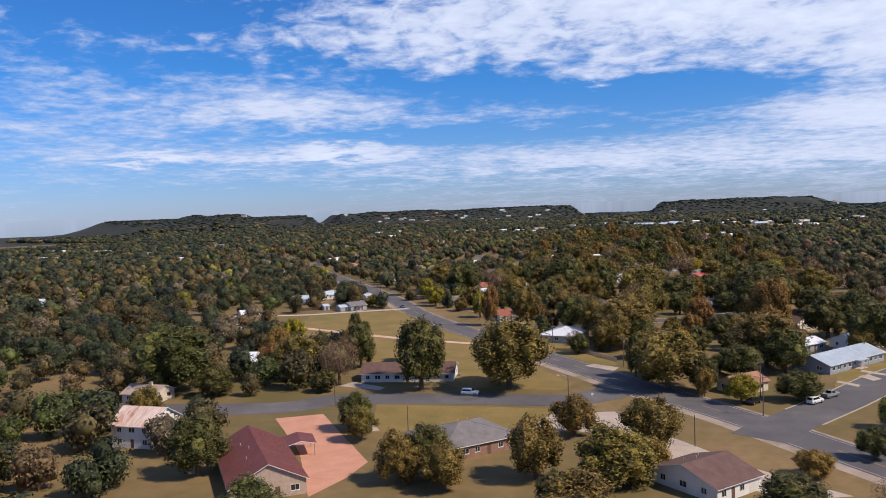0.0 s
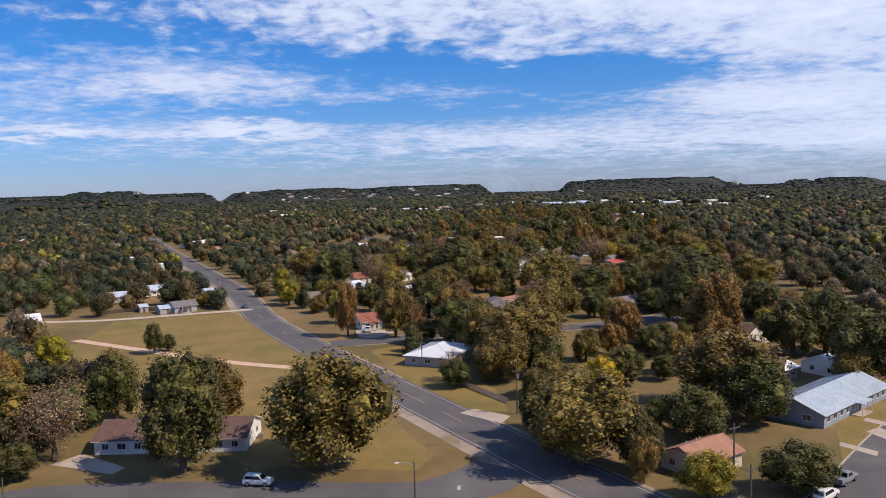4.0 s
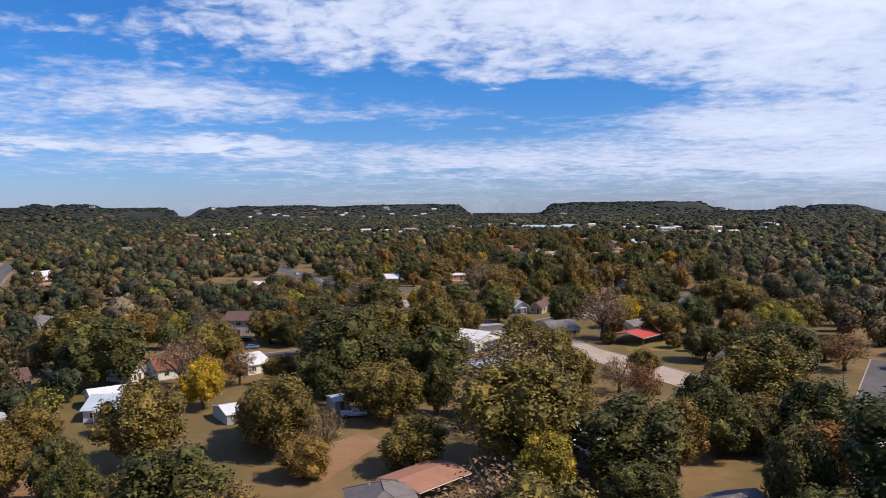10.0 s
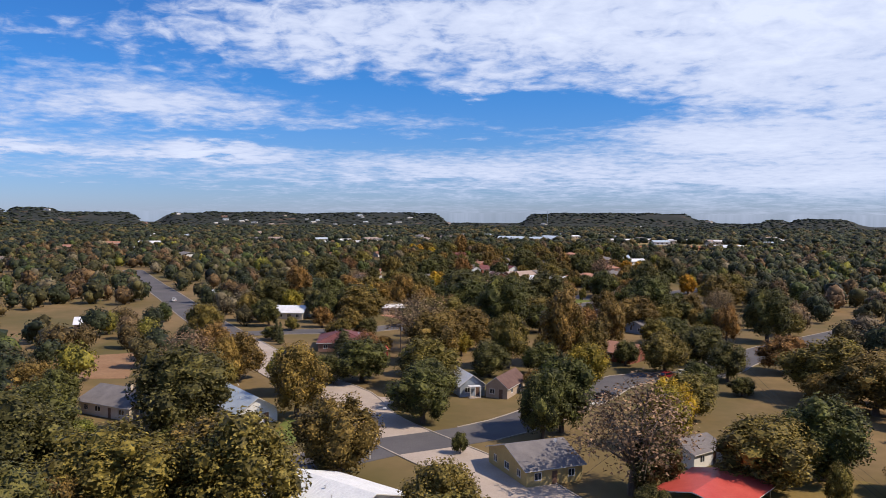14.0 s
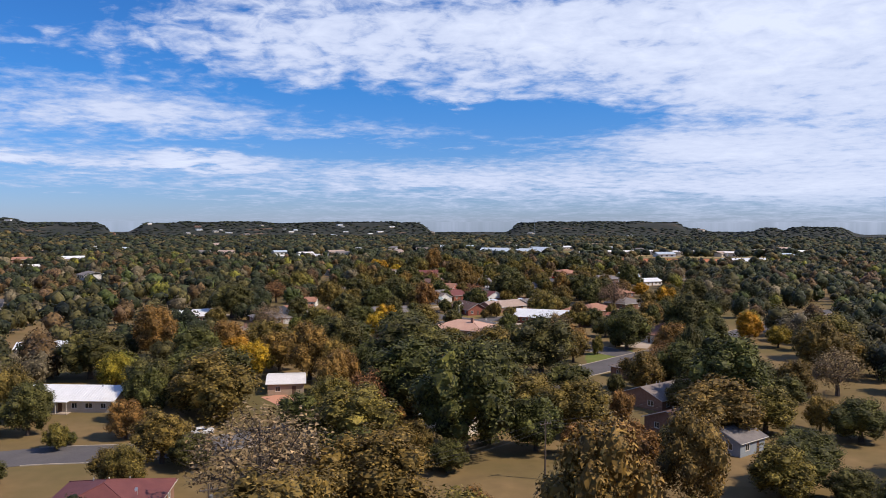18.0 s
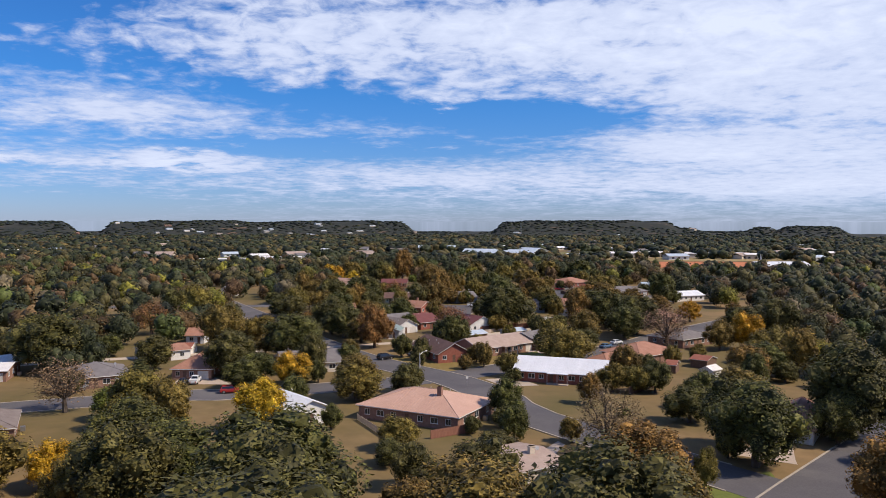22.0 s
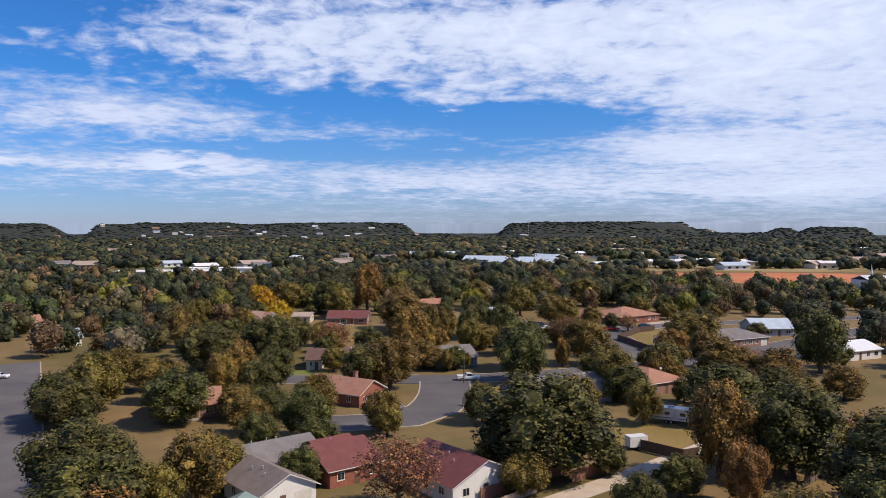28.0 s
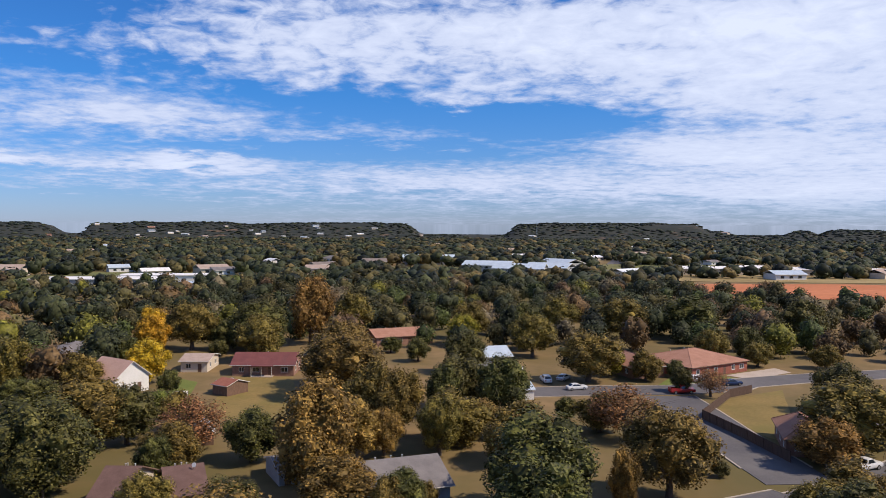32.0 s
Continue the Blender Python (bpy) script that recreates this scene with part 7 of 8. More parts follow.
patch("pale concrete driveway", [(-62.1, 610.2), (-56.4, 616.1), (-60.0, 625.1), (-66.3, 619.7)], 0.0414, M_CONC, "driveway")
patch("pale concrete driveway", [(48.5, 633.7), (50.0, 628.6), (52.7, 630.9), (51.2, 636.1)], 0.0426, M_CONC, "driveway")
patch("pale concrete driveway", [(2.3, 793.0), (10.3, 808.9), (11.3, 806.8), (5.2, 790.1)], 0.0438, M_CONC, "driveway")
patch("pale concrete driveway", [(-20.0, 247.2), (-11.0, 240.7), (-9.4, 245.6), (-17.3, 250.5)], 0.0450, M_CONC, "driveway")
patch("pale concrete driveway", [(-87.7, 212.5), (-73.8, 209.1), (-73.4, 212.3), (-85.3, 218.3)], 0.0462, M_CONC, "driveway")
patch("concrete walk to the street", [(-74.7, 186.2), (-62.6, 169.2), (-60.1, 170.8), (-72.2, 187.5)], 0.0465, M_CONC, "driveway")
patch("pale concrete driveway", [(50.1, 1134.8), (54.7, 1130.5), (67.0, 1140.2), (65.0, 1145.8)], 0.0477, M_CONC, "driveway")
patch("pale concrete driveway", [(40.2, 1125.8), (45.6, 1129.3), (44.9, 1137.7), (41.1, 1135.8)], 0.0489, M_CONC, "driveway")
patch("pale concrete driveway", [(-33.7, 572.7), (-29.0, 570.5), (-24.6, 579.1), (-31.0, 581.7)], 0.0501, M_CONC, "driveway")
patch("pink gravel parking lot beside the maroon-roofed building", [(-89.8, 177.2), (-79.5, 182.8), (-54.9, 149.0), (-55.7, 139.8), (-58.8, 129.0), (-71.9, 153.1)], 0.0270, M_PINK, "parking_lot")
patch("pale concrete apron at the road corner", [(-23.2, 189.4), (-8.6, 194.0), (2.4, 177.0), (18.8, 156.6), (33.1, 144.5), (21.3, 140.8), (3.9, 159.8), (-7.1, 175.7), (-26.9, 176.6)], 0.0237, M_CONC, "apron")
patch("wide mown field beside the main road", [(-161.5, 353.0), (-119.1, 369.3), (-73.1, 310.7), (-75.7, 290.4), (-118.3, 301.9), (-143.3, 319.7)], 0.0186, M_LAWN, "lawn")
patch("mown grass below the gravel path", [(-112.4, 291.2), (-71.2, 279.8), (-38.2, 250.9), (-21.1, 221.8), (-23.3, 214.2), (-50.8, 214.8), (-88.9, 246.5)], 0.0207, M_LAWN, "lawn")
patch("grass strip along the side street", [(-69.1, 193.6), (-36.8, 194.8), (-11.3, 194.8), (-11.9, 189.9), (-38.0, 171.6), (-61.6, 169.2)], 0.0201, M_LAWN, "lawn")
patch("grass verge between road and hedge", [(-48.3, 301.8), (-18.7, 252.5), (0.5, 224.1), (13.6, 205.6), (24.6, 191.4), (20.5, 190.9), (0.6, 220.5), (-17.0, 247.5), (-48.7, 296.3)], 0.0204, M_LAWN, "lawn")
patch("grass verge by the white-roofed barn", [(-53.8, 306.9), (-46.4, 314.2), (-37.9, 307.5), (-14.5, 266.4), (-10.1, 249.6), (-21.1, 246.3), (-36.0, 272.5)], 0.0207, M_LAWN, "lawn")
patch("bright green front lawn", [(26.8, 788.3), (41.2, 782.4), (27.1, 765.1), (24.6, 771.2)], 0.0273, M_GREEN, "lawn")
patch("green back lawn", [(24.5, 774.6), (40.1, 782.0), (41.2, 794.5), (26.1, 787.6)], 0.0321, M_GREEN, "lawn")
patch("mown green-brown back lawn", [(21.1, 532.7), (42.3, 543.5), (55.8, 534.4), (52.4, 518.8), (42.0, 507.2), (23.8, 506.0)], 0.0279, M_LAWN, "lawn")
patch("bare red earth yard", [(-93.5, 384.8), (-79.4, 387.5), (-67.3, 366.6), (-77.7, 359.4)], 0.0282, M_DIRT, "yard")
patch("bare tan earth yard", [(28.1, 329.3), (40.0, 338.9), (37.8, 320.6), (27.2, 316.9)], 0.0285, M_DIRT, "yard")
patch("bare earth yard under trees", [(-44.7, 403.8), (-35.5, 418.0), (-30.5, 412.9), (-35.7, 390.5)], 0.0288, M_DIRT, "yard")
patch("bare earth yard", [(-126.6, 615.3), (-107.9, 626.5), (-93.8, 592.1), (-115.9, 588.5)], 0.0291, M_DIRT, "yard")
patch("green corner lawn", [(-31.6, 888.9), (-18.1, 867.2), (-12.6, 867.5), (11.0, 886.4), (-1.3, 898.0), (-19.1, 894.2)], 0.0294, M_LAWN, "lawn")
patch("green lawn by the walk", [(3.6, 894.8), (7.8, 885.0), (14.5, 893.7), (11.4, 903.5)], 0.0333, M_GREEN, "lawn")
patch("green lawn", [(-44.2, 545.3), (-38.5, 543.4), (-37.7, 555.0), (-44.7, 561.7)], 0.0300, M_GREEN, "lawn")
patch("green lawn", [(-78.0, 1117.9), (-70.8, 1113.6), (-65.3, 1094.1), (-72.0, 1101.6)], 0.0303, M_GREEN, "lawn")
patch("brown corner lawn", [(-10.8, 1014.3), (8.3, 1022.5), (14.1, 1025.7), (13.0, 1006.3), (-6.5, 999.1)], 0.0306, M_LAWN, "lawn")
patch("green lawn behind the kerb", [(-58.0, 1031.7), (-46.5, 1034.0), (-43.6, 1025.9), (-56.0, 1023.8)], 0.0309, M_GREEN, "lawn")
patch("mown back yard round the camper", [(17.8, 987.8), (27.4, 991.7), (31.9, 976.5), (23.7, 966.4), (16.6, 971.0)], 0.0312, M_LAWN, "lawn")
patch("mown back yard of the long maroon-roofed house", [(-57.9, 1081.3), (-64.0, 1119.8), (-51.2, 1121.5), (-39.5, 1083.3)], 0.0315, M_LAWN, "lawn")
patch("fenced corner lawn", [(35.5, 1092.2), (43.9, 1108.7), (57.8, 1118.9), (50.5, 1091.7), (44.0, 1075.8)], 0.0318, M_LAWN, "lawn")
patch("mown front lawns", [(28.9, 1115.2), (39.4, 1137.0), (54.7, 1130.5), (64.9, 1134.4), (42.4, 1116.9)], 0.0321, M_GREEN, "lawn")
car("suv", "black", 24.4, 205.6, 55)
car("suv", "white", 38.5, 207.6, 48)
car("pickup", "grey", 43.2, 214.3, 48)
car("pickup", "white", -61.3, 335.4, 100)
car("suv", "white", -44.5, 330.2, 22)
car("sedan", "white", -39.3, 311.6, 110)
car("sedan", "black", -44.2, 346.2, 40)
car("sedan", "blue", -124.5, 386.6, 123)
car("suv", "white", -47.1, 206.5, 0)
car("pickup", "white", -40.0, 429.2, 20)
car("sedan", "darkblue", -96.8, 513.9, 40)
car("sedan", "blue", -89.7, 501.9, 40)
car("suv", "white", 14.9, 577.1, 38)
car("pickup", "black", 19.5, 585.8, 38)
car("suv", "darkred", 37.3, 609.3, 42)
car("sedan", "white", 41.9, 614.3, 42)
car("sedan", "white", -56.0, 685.9, 38)
car("suv", "white", -155.4, 750.5, 123)
car("sedan", "white", -127.0, 705.2, 123)
car("pickup", "grey", -93.1, 843.1, 100)
car("sedan", "black", -73.1, 850.8, 100)
car("pickup", "white", -70.7, 852.0, 100)
car("suv", "black", -30.7, 886.7, 40)
car("sedan", "grey", -22.9, 892.5, 40)
car("suv", "red", -58.7, 842.0, 16)
car("sedan", "grey", -51.8, 844.2, 16)
car("sedan", "blue", 32.8, 911.9, 45)
car("sedan", "white", 37.1, 919.6, 45)
car("sedan", "black", 35.6, 902.3, 45)
car("suv", "black", 39.8, 907.3, 45)
car("suv", "white", 32.1, 893.4, 100)
car("sedan", "grey", 16.9, 899.0, 120)
car("sedan", "white", 54.4, 937.9, 45)
car("pickup", "white", -10.4, 1023.6, 8)
car("suv", "white", -31.0, 964.3, 120)
car("sedan", "grey", -24.1, 994.0, 140)
car("sedan", "grey", 11.7, 1017.0, 120)
car("pickup", "white", 50.5, 1062.3, 30)
car("pickup", "red", 35.2, 1113.0, 10)
car("sedan", "white", 41.0, 1127.2, 100)
car("sedan", "white", 43.4, 1127.6, 100)
car("sedan", "darkblue", 48.2, 1122.8, 15)
car("suv", "white", 7.0, 1122.0, 100)
car("sedan", "white", 11.2, 1124.9, 60)
car("sedan", "white", 13.2, 1114.3, 20)
car("suv", "grey", 71.5, 1082.8, 30)
car("sedan", "black", 67.8, 1082.4, 100)
car("sedan", "white", -121.9, 1017.7, 8)
utility_pole("lamp", -19.6, 196.2, 200)
utility_pole("cross", 25.2, 194.6, 0)
utility_pole("sign", -14.3, 202.8, 0)
utility_pole("cross", -34.8, 286.9, 0)
utility_pole("cross", -63.5, 327.8, 0)
utility_pole("cross", -106.0, 392.2, 0)
utility_pole("cross", -44.2, 346.2, 0)
utility_pole("plain", -34.1, 327.6, 0)
utility_pole("plain", -136.3, 394.2, 0)
utility_pole("cross", -74.5, 343.7, 0)
utility_pole("cross", -47.4, 349.2, 0)
utility_pole("lamp", -23.5, 537.8, 20)
utility_pole("plain", 8.9, 168.7, 0)
utility_pole("plain", -52.6, 168.7, 0)
utility_pole("plain", -79.4, 190.5, 0)
utility_pole("cross", 51.6, 422.5, 0)
utility_pole("lamp", -17.6, 849.6, 60)
utility_pole("lamp", -11.3, 1019.8, 250)
utility_pole("cross", -33.0, 630.9, 0)
utility_pole("cross", 8.1, 665.4, 0)
utility_pole("cross", 47.7, 712.0, 0)
utility_pole("cross", 26.7, 212.0, 0)
utility_pole("cross", -8.2, 247.2, 0)
utility_pole("cross", 57.2, 433.6, 0)
utility_pole("cross", 52.7, 630.9, 0)
utility_pole("cross", -144.9, 411.4, 0)
utility_pole("cross", -145.2, 407.7, 0)
utility_pole("plain", 3.3, 610.5, 0)
utility_pole("plain", 3.4, 1023.4, 0)
utility_pole("plain", -22.3, 983.2, 0)
utility_pole("sign", -7.0, 853.4, 0)
power_line((25.2, 194.6), (-8.2, 247.2))
power_line((-8.2, 247.2), (-47.4, 349.2))
power_line((-47.4, 349.2), (57.2, 433.6))
power_line((-44.2, 346.2), (-47.4, 349.2))
power_line((-63.5, 327.8), (-44.2, 346.2))
power_line((-34.8, 286.9), (-63.5, 327.8))
power_line((-63.5, 327.8), (-106.0, 392.2))
power_line((-106.0, 392.2), (-145.2, 407.7))
power_line((-145.2, 407.7), (-144.9, 411.4))
power_line((-33.0, 630.9), (8.1, 665.4))
power_line((8.1, 665.4), (47.7, 712.0))
power_line((51.6, 422.5), (-47.4, 349.2))
power_line((51.6, 422.5), (57.2, 433.6))
power_line((26.7, 212.0), (25.2, 194.6))
power_line((52.7, 630.9), (51.6, 422.5))
fence("pale", 1.1, [(-12.1, 928.8), (-6.5, 934.9), (-1.9, 940.5)])
fence("red", 1.8, [(-5.5, 943.1), (0.6, 949.2), (7.7, 956.8)])
fence("red", 1.8, [(7.3, 951.5), (15.1, 959.0)])
fence("brown", 1.8, [(18.9, 969.3), (25.4, 963.2), (28.1, 964.8)])
fence("grey", 1.8, [(17.5, 1013.5), (25.7, 1002.5), (32.8, 990.3), (32.0, 982.7)])
fence("brown", 1.8, [(40.7, 1064.6), (38.0, 1076.8), (34.1, 1090.6), (44.2, 1109.8), (50.2, 1115.0)])
fence("brown", 1.7, [(-14.8, 896.9), (-6.6, 884.1)])
fence("pale", 1.2, [(-23.9, 916.4), (-6.7, 936.8), (2.1, 947.2)])
fence("brown", 1.8, [(36.9, 855.9), (28.7, 846.6)])
fence("red", 1.6, [(-11.7, 808.5), (-5.0, 813.2)])
fence("pale", 1.2, [(-26.8, 820.7), (-19.7, 808.4)])
fence("grey", 1.7, [(-10.5, 997.2), (-0.9, 1002.0), (1.8, 1008.9)])
fence("grey", 1.2, [(-98.8, 1031.8), (-88.0, 1044.2)])
fence("pale", 1.2, [(-25.4, 273.1), (-10.5, 254.7)])
fence("brown", 1.6, [(-177.6, 368.2), (-170.6, 376.1), (-152.5, 380.4)])
fence("grey", 1.6, [(43.3, 956.4), (39.1, 951.4)])
camper(28.5, 987.0, -25)
trailer_box(19.2, 969.3, 20)
patch("front walk across the verge", [(58.4, 248.1), (64.1, 242.2), (63.0, 240.2), (57.1, 246.0)], 0.0477, M_CONC, "walk")
patch("front walk across the verge", [(48.9, 233.5), (53.4, 228.6), (52.3, 226.4), (48.1, 231.4)], 0.0480, M_CONC, "walk")
patch("pale concrete driveway", [(55.1, 239.5), (58.5, 242.1), (60.4, 236.6), (57.8, 233.9)], 0.0483, M_CONC, "driveway")
patch("mown front lawn along the side street", [(52.5, 248.6), (63.8, 261.4), (71.3, 253.0), (57.4, 232.7), (47.9, 219.4), (45.3, 220.3)], 0.0261, M_LAWN, "lawn")
strip("shoulder", ROADS[0][0], -8.6, -5.7, -0.02, 0.02, M_SHOULDER, None, "pale worn gravel and concrete shoulder of the main road", "structure", "shoulder")
strip("shoulder", ROADS[0][0], 5.7, 6.6, -0.02, 0.02, M_SHOULDER, None, "pale worn gravel edge of the main road", "structure", "shoulder")
play_tower(-18.3, 624.5, 200)
patch("rough grass between the field and the main road", [(-160.8, 353.0), (-123.5, 374.1), (-61.3, 292.0), (-23.7, 225.6), (-50.0, 212.7), (-88.5, 242.3), (-145.0, 293.5)], 0.0210, M_LAWN, "lawn")
patch("pale gravel alley between back yards", [(29.2, 282.8), (30.6, 287.6), (42.8, 305.4), (71.9, 340.8), (73.1, 338.4), (44.2, 302.7), (31.1, 282.0)], 0.0429, M_PALE, "alley")

for line, w, mtl, words in (([(-154.7, 320.7), (-130.2, 309.4), (-91.6, 292.1), (-62.5, 283.3), (-51.0, 277.1)], 3.4, mat("pale_orange_gravel", (0.56, 0.37, 0.26), (0.66, 0.46, 0.34), 0.3, 0.95, fine=20, world=True, bump=0.4), "pale orange gravel path across the field"), ([(-203.1, 353.0), (-169.3, 357.3), (-145.7, 368.6), (-119.6, 381.5)], 3.9, M_PALE, "pale gravel drive along the field")):
    road(words, line, w, mtl, kerbs=False)

# painted lines on the main road
MAIN = ROADS[0][0]


def dashes(name, off, on, gap, width, material, label, start=0, stop=None):
    root = thing(name, label, "road marking", kind="structure")
    P = offsets(MAIN, off)
    run, acc = [], 0.0
    draw = True
    for p, q in zip(P[start:stop], P[start + 1:stop]):
        acc += (q - p).length
        if draw:
            run += [p, q] if not run else [q]
        if acc > (on if draw else gap):
            if draw and len(run) > 1:
                strip("line", run, -width / 2, width / 2, 0.0, 0.032, material, root)
            run, acc, draw = [], 0.0, not draw or gap == 0
    if draw and len(run) > 1:
        strip("line", run, -width / 2, width / 2, 0.0, 0.032, material, root)


dashes("centre_line", 0.0, 5.5, 8.0, 0.22, M_YEL, "faded yellow dashes down the middle of the main road")
dashes("edge_line", -4.9, 400, 0, 0.16, M_PAINT, "thin worn white line along the road edge")
dashes("edge_line", 4.9, 400, 0, 0.16, M_PAINT, "thin worn white line along the road edge")


# ---------------------------------------------------------------- the far edge of town
M_FIELD = mat("dry_yellow_field", (0.27, 0.20, 0.085), (0.34, 0.26, 0.12), 0.01, 1.0, fine=12, world=True)
M_RED = mat("graded_red_soil", (0.44, 0.15, 0.06), (0.54, 0.20, 0.09), 0.02, 1.0, fine=12, world=True)
M_MEAD = mat("far_green_meadow", (0.13, 0.14, 0.045), (0.20, 0.18, 0.07), 0.01, 1.0, fine=12, world=True)


def far_field(label, cx, cy, rx, ry, material, lift=1.2, n=40):
    """A meadow that follows the lie of the land."""
    verts, faces = [(cx, cy, land(cx, cy) + lift)], []
    for k in (0.5, 1.0):
        for i in range(n):
            a = 2 * math.pi * i / n
            w = 1 + 0.12 * noise.noise((cx + 3 * math.cos(a), cy + 3 * math.sin(a), k))
            x, y = cx + rx * k * w * math.copysign(abs(math.cos(a)) ** 0.6, math.cos(a)), cy + ry * k * w * math.copysign(abs(math.sin(a)) ** 0.6, math.sin(a))
            verts.append((x, y, land(x, y) + (lift if k < 1 else lift * 0.6)))
    for i in range(n):
        j = (i + 1) % n
        faces += [(0, 1 + i, 1 + j), (1 + i, 1 + n + i, 1 + n + j, 1 + j)]
    return tagged(link_mesh("field", verts, faces, material, None, "", None, True), label, "field", kind="structure")


far_field("graded red soil of a building site", 181, 1389, 81, 52, M_RED, 0.4)
far_field("dry yellow meadow behind the red soil", 178, 1500, 138, 44, M_FIELD, 0.35)
far_field("green meadow by the far road", 152, 1620, 84, 58, M_MEAD, 0.5)
far_field("dry meadow round the low sheds", -8, 1535, 109, 72, M_MEAD, 0.4)
far_field("dry meadow by the school", -230, 1419, 90, 72, M_MEAD, 0.4)
far_field("dry pale field at the foot of the hills", 254, 2262, 138, 102, M_FIELD, 1.5)
far_field("dry pale field below the twin buttes", 522, 2088, 130, 102, M_FIELD, 1.5)
far_field("dry pale field", -478, 1726, 130, 32, M_FIELD, 1.0)
far_field("dry field", -696, 1827, 160, 36, M_FIELD, 1.0)
far_field("bare rusty slope on the mesa", 130, 3234, 87, 44, M_DIRT, 3.0)


def hall(name, label, x, y, rot, W, D, h, rise, roof, wallm, bays=0):
    """A long low building far off, with its roof and a row of openings."""
    z = land(x, y)
    root = thing(name, label, "building", pose(x, y, z, 0, 0, rot), {"warehouse": "long sheds", "low_building": "low buildings", "school_building": "school buildings"}.get(name, ""))
    part("wall", box(-W / 2, W / 2, -D / 2, D / 2, -1, h), wallm, root)
    part("roof", gable_roof(W, D, h, rise, 0.6, 0.3), [roof, M_TRIM], root)
    for i in range(bays):
        u = -W / 2 + W * (i + 0.5) / bays
        shared("window", ("fw",), lambda: box(-1.2, 1.2, -0.08, 0.0, 0, 1.6), M_GLASS, root, Matrix.Translation((u, -D / 2, 1.0)))
    BLOCKED.append((x, y, W * 0.5))
    return root


hall("school_building", "long low white flat-roofed building among trees", -232, 1374, 12, 72, 23, 4.2, 0.3, ROOFS["whiteflat"], WALLS["gray"], 9)
hall("school_building", "white flat-roofed wing among trees", -208, 1404, 12, 49, 20, 4.6, 0.3, ROOFS["whiteflat"], WALLS["white"], 6)
hall("school_building", "low pale building among trees", -175, 1362, 5, 20, 13, 3.2, 0.6, ROOFS["bluemetal"], WALLS["gray"], 3)
for k, (hx, hy, hr, hw) in enumerate(((-73, 1651, 5, 46), (-16, 1540, -13, 36), (7, 1499, -11, 36), (29, 1516, -24, 32), (41, 1583, -49, 32))):
    hall("warehouse", "long shed with a pale blue-grey metal roof", hx, hy, hr, hw, 22, 5.5, 3.0, ROOFS["bluemetal"], WALLS["gray"], 5)
hall("church_hall", "white hall with a bright white roof", 221, 1303, 8, 41, 19, 5.0, 2.5, ROOFS["whitemetal"], WALLS["white"], 4)
steeple = thing("steeple", "thin white steeple beside the white hall", "steeple", pose(205, 1297, land(205, 1297)))
bm = bmesh.new()
add_tube(bm, (0, 0, -0.5), (0, 0, 8), 0.8, 0.7, 8)
part("shaft", bm, WALLS["white"], steeple)
bm = bmesh.new()
add_tube(bm, (0, 0, 8), (0, 0, 14), 0.8, 0.05, 8)
part("spire", bm, WALLS["white"], steeple)
for hx, hy, hr, hw in ((144, 1528, 5, 44), (184, 1543, 0, 32), (217, 1527, 4, 38), (247, 1515, 0, 23), (131, 1681, 0, 49), (269, 1504, 0, 26)):
    hall("low_building", "low pale commercial building beyond the red soil", hx, hy, hr, hw, 15, 5.0, 1.5, ROOFS["whiteflat"], WALLS["cream"], 4)


HOMES = []


def far_houses():
    """Pale houses that show between the distant trees, each a thing of its own."""
    rs = random.Random(9)
    kinds = [("whitemetal", "white"), ("whiteflat", "cream"), ("bluemetal", "white"), ("gray", "white"), ("graybrown", "cream"), ("orange", "brick"), ("tan", "cream"), ("whitemetal", "cream")]
    protos = {}
    n = 0
    while n < 170:
        far = rs.random()
        if n < 75:
            a, r = radians(rs.uniform(-34, 24)), rs.uniform(560, 1300)
        elif n < 150:
            a, r = radians(rs.choice((rs.uniform(-27, -7), rs.uniform(-24, -12), rs.uniform(-37, 22)))), rs.uniform(1350, 2350)
        else:
            a, r = radians(rs.uniform(-80, -35)), rs.uniform(260, 900)
        x, y = LAND * r * math.sin(a), LAND * (465 + r * math.cos(a))
        if in_town(x, y) and abs(x) < 138 and y < 1200:
            continue
        n += 1
        k = rs.choice(kinds)
        big = 1.0
        W, D, h = rs.uniform(12, 20), rs.uniform(9, 13), rs.uniform(3.2, 4.6)
        m = Matrix.LocRotScale((x, y, land(x, y) ), Euler((0, 0, radians(rs.choice((40, 42, -48, 10)) + rs.uniform(-6, 6)))), (W / 14 * big, D / 9 * big, h / 3 * 0.9))
        BLOCKED.append((x, y - 8, 15))
        HOMES.append((x, y))
        if k in protos:
            copy_thing(protos[k], m)
            continue
        root = thing("distant_house", "small distant %s house with a %s roof" % (WALL_WORDS[k[1]], ROOF_WORDS[k[0]]), "house", m, "distant houses")
        part("wall", box(-7, 7, -4.5, 4.5, -1.5, 3), WALLS[k[1]], root)
        part("roof", gable_roof(14, 9, 3, 1.6, 0.5), [ROOFS[k[0]], M_TRIM], root)
        for u in (-4, 0, 4):
            part("window", box(u - 0.8, u + 0.8, -4.56, -4.5, 1, 2.2), M_GLASS, root)
        protos[k] = root


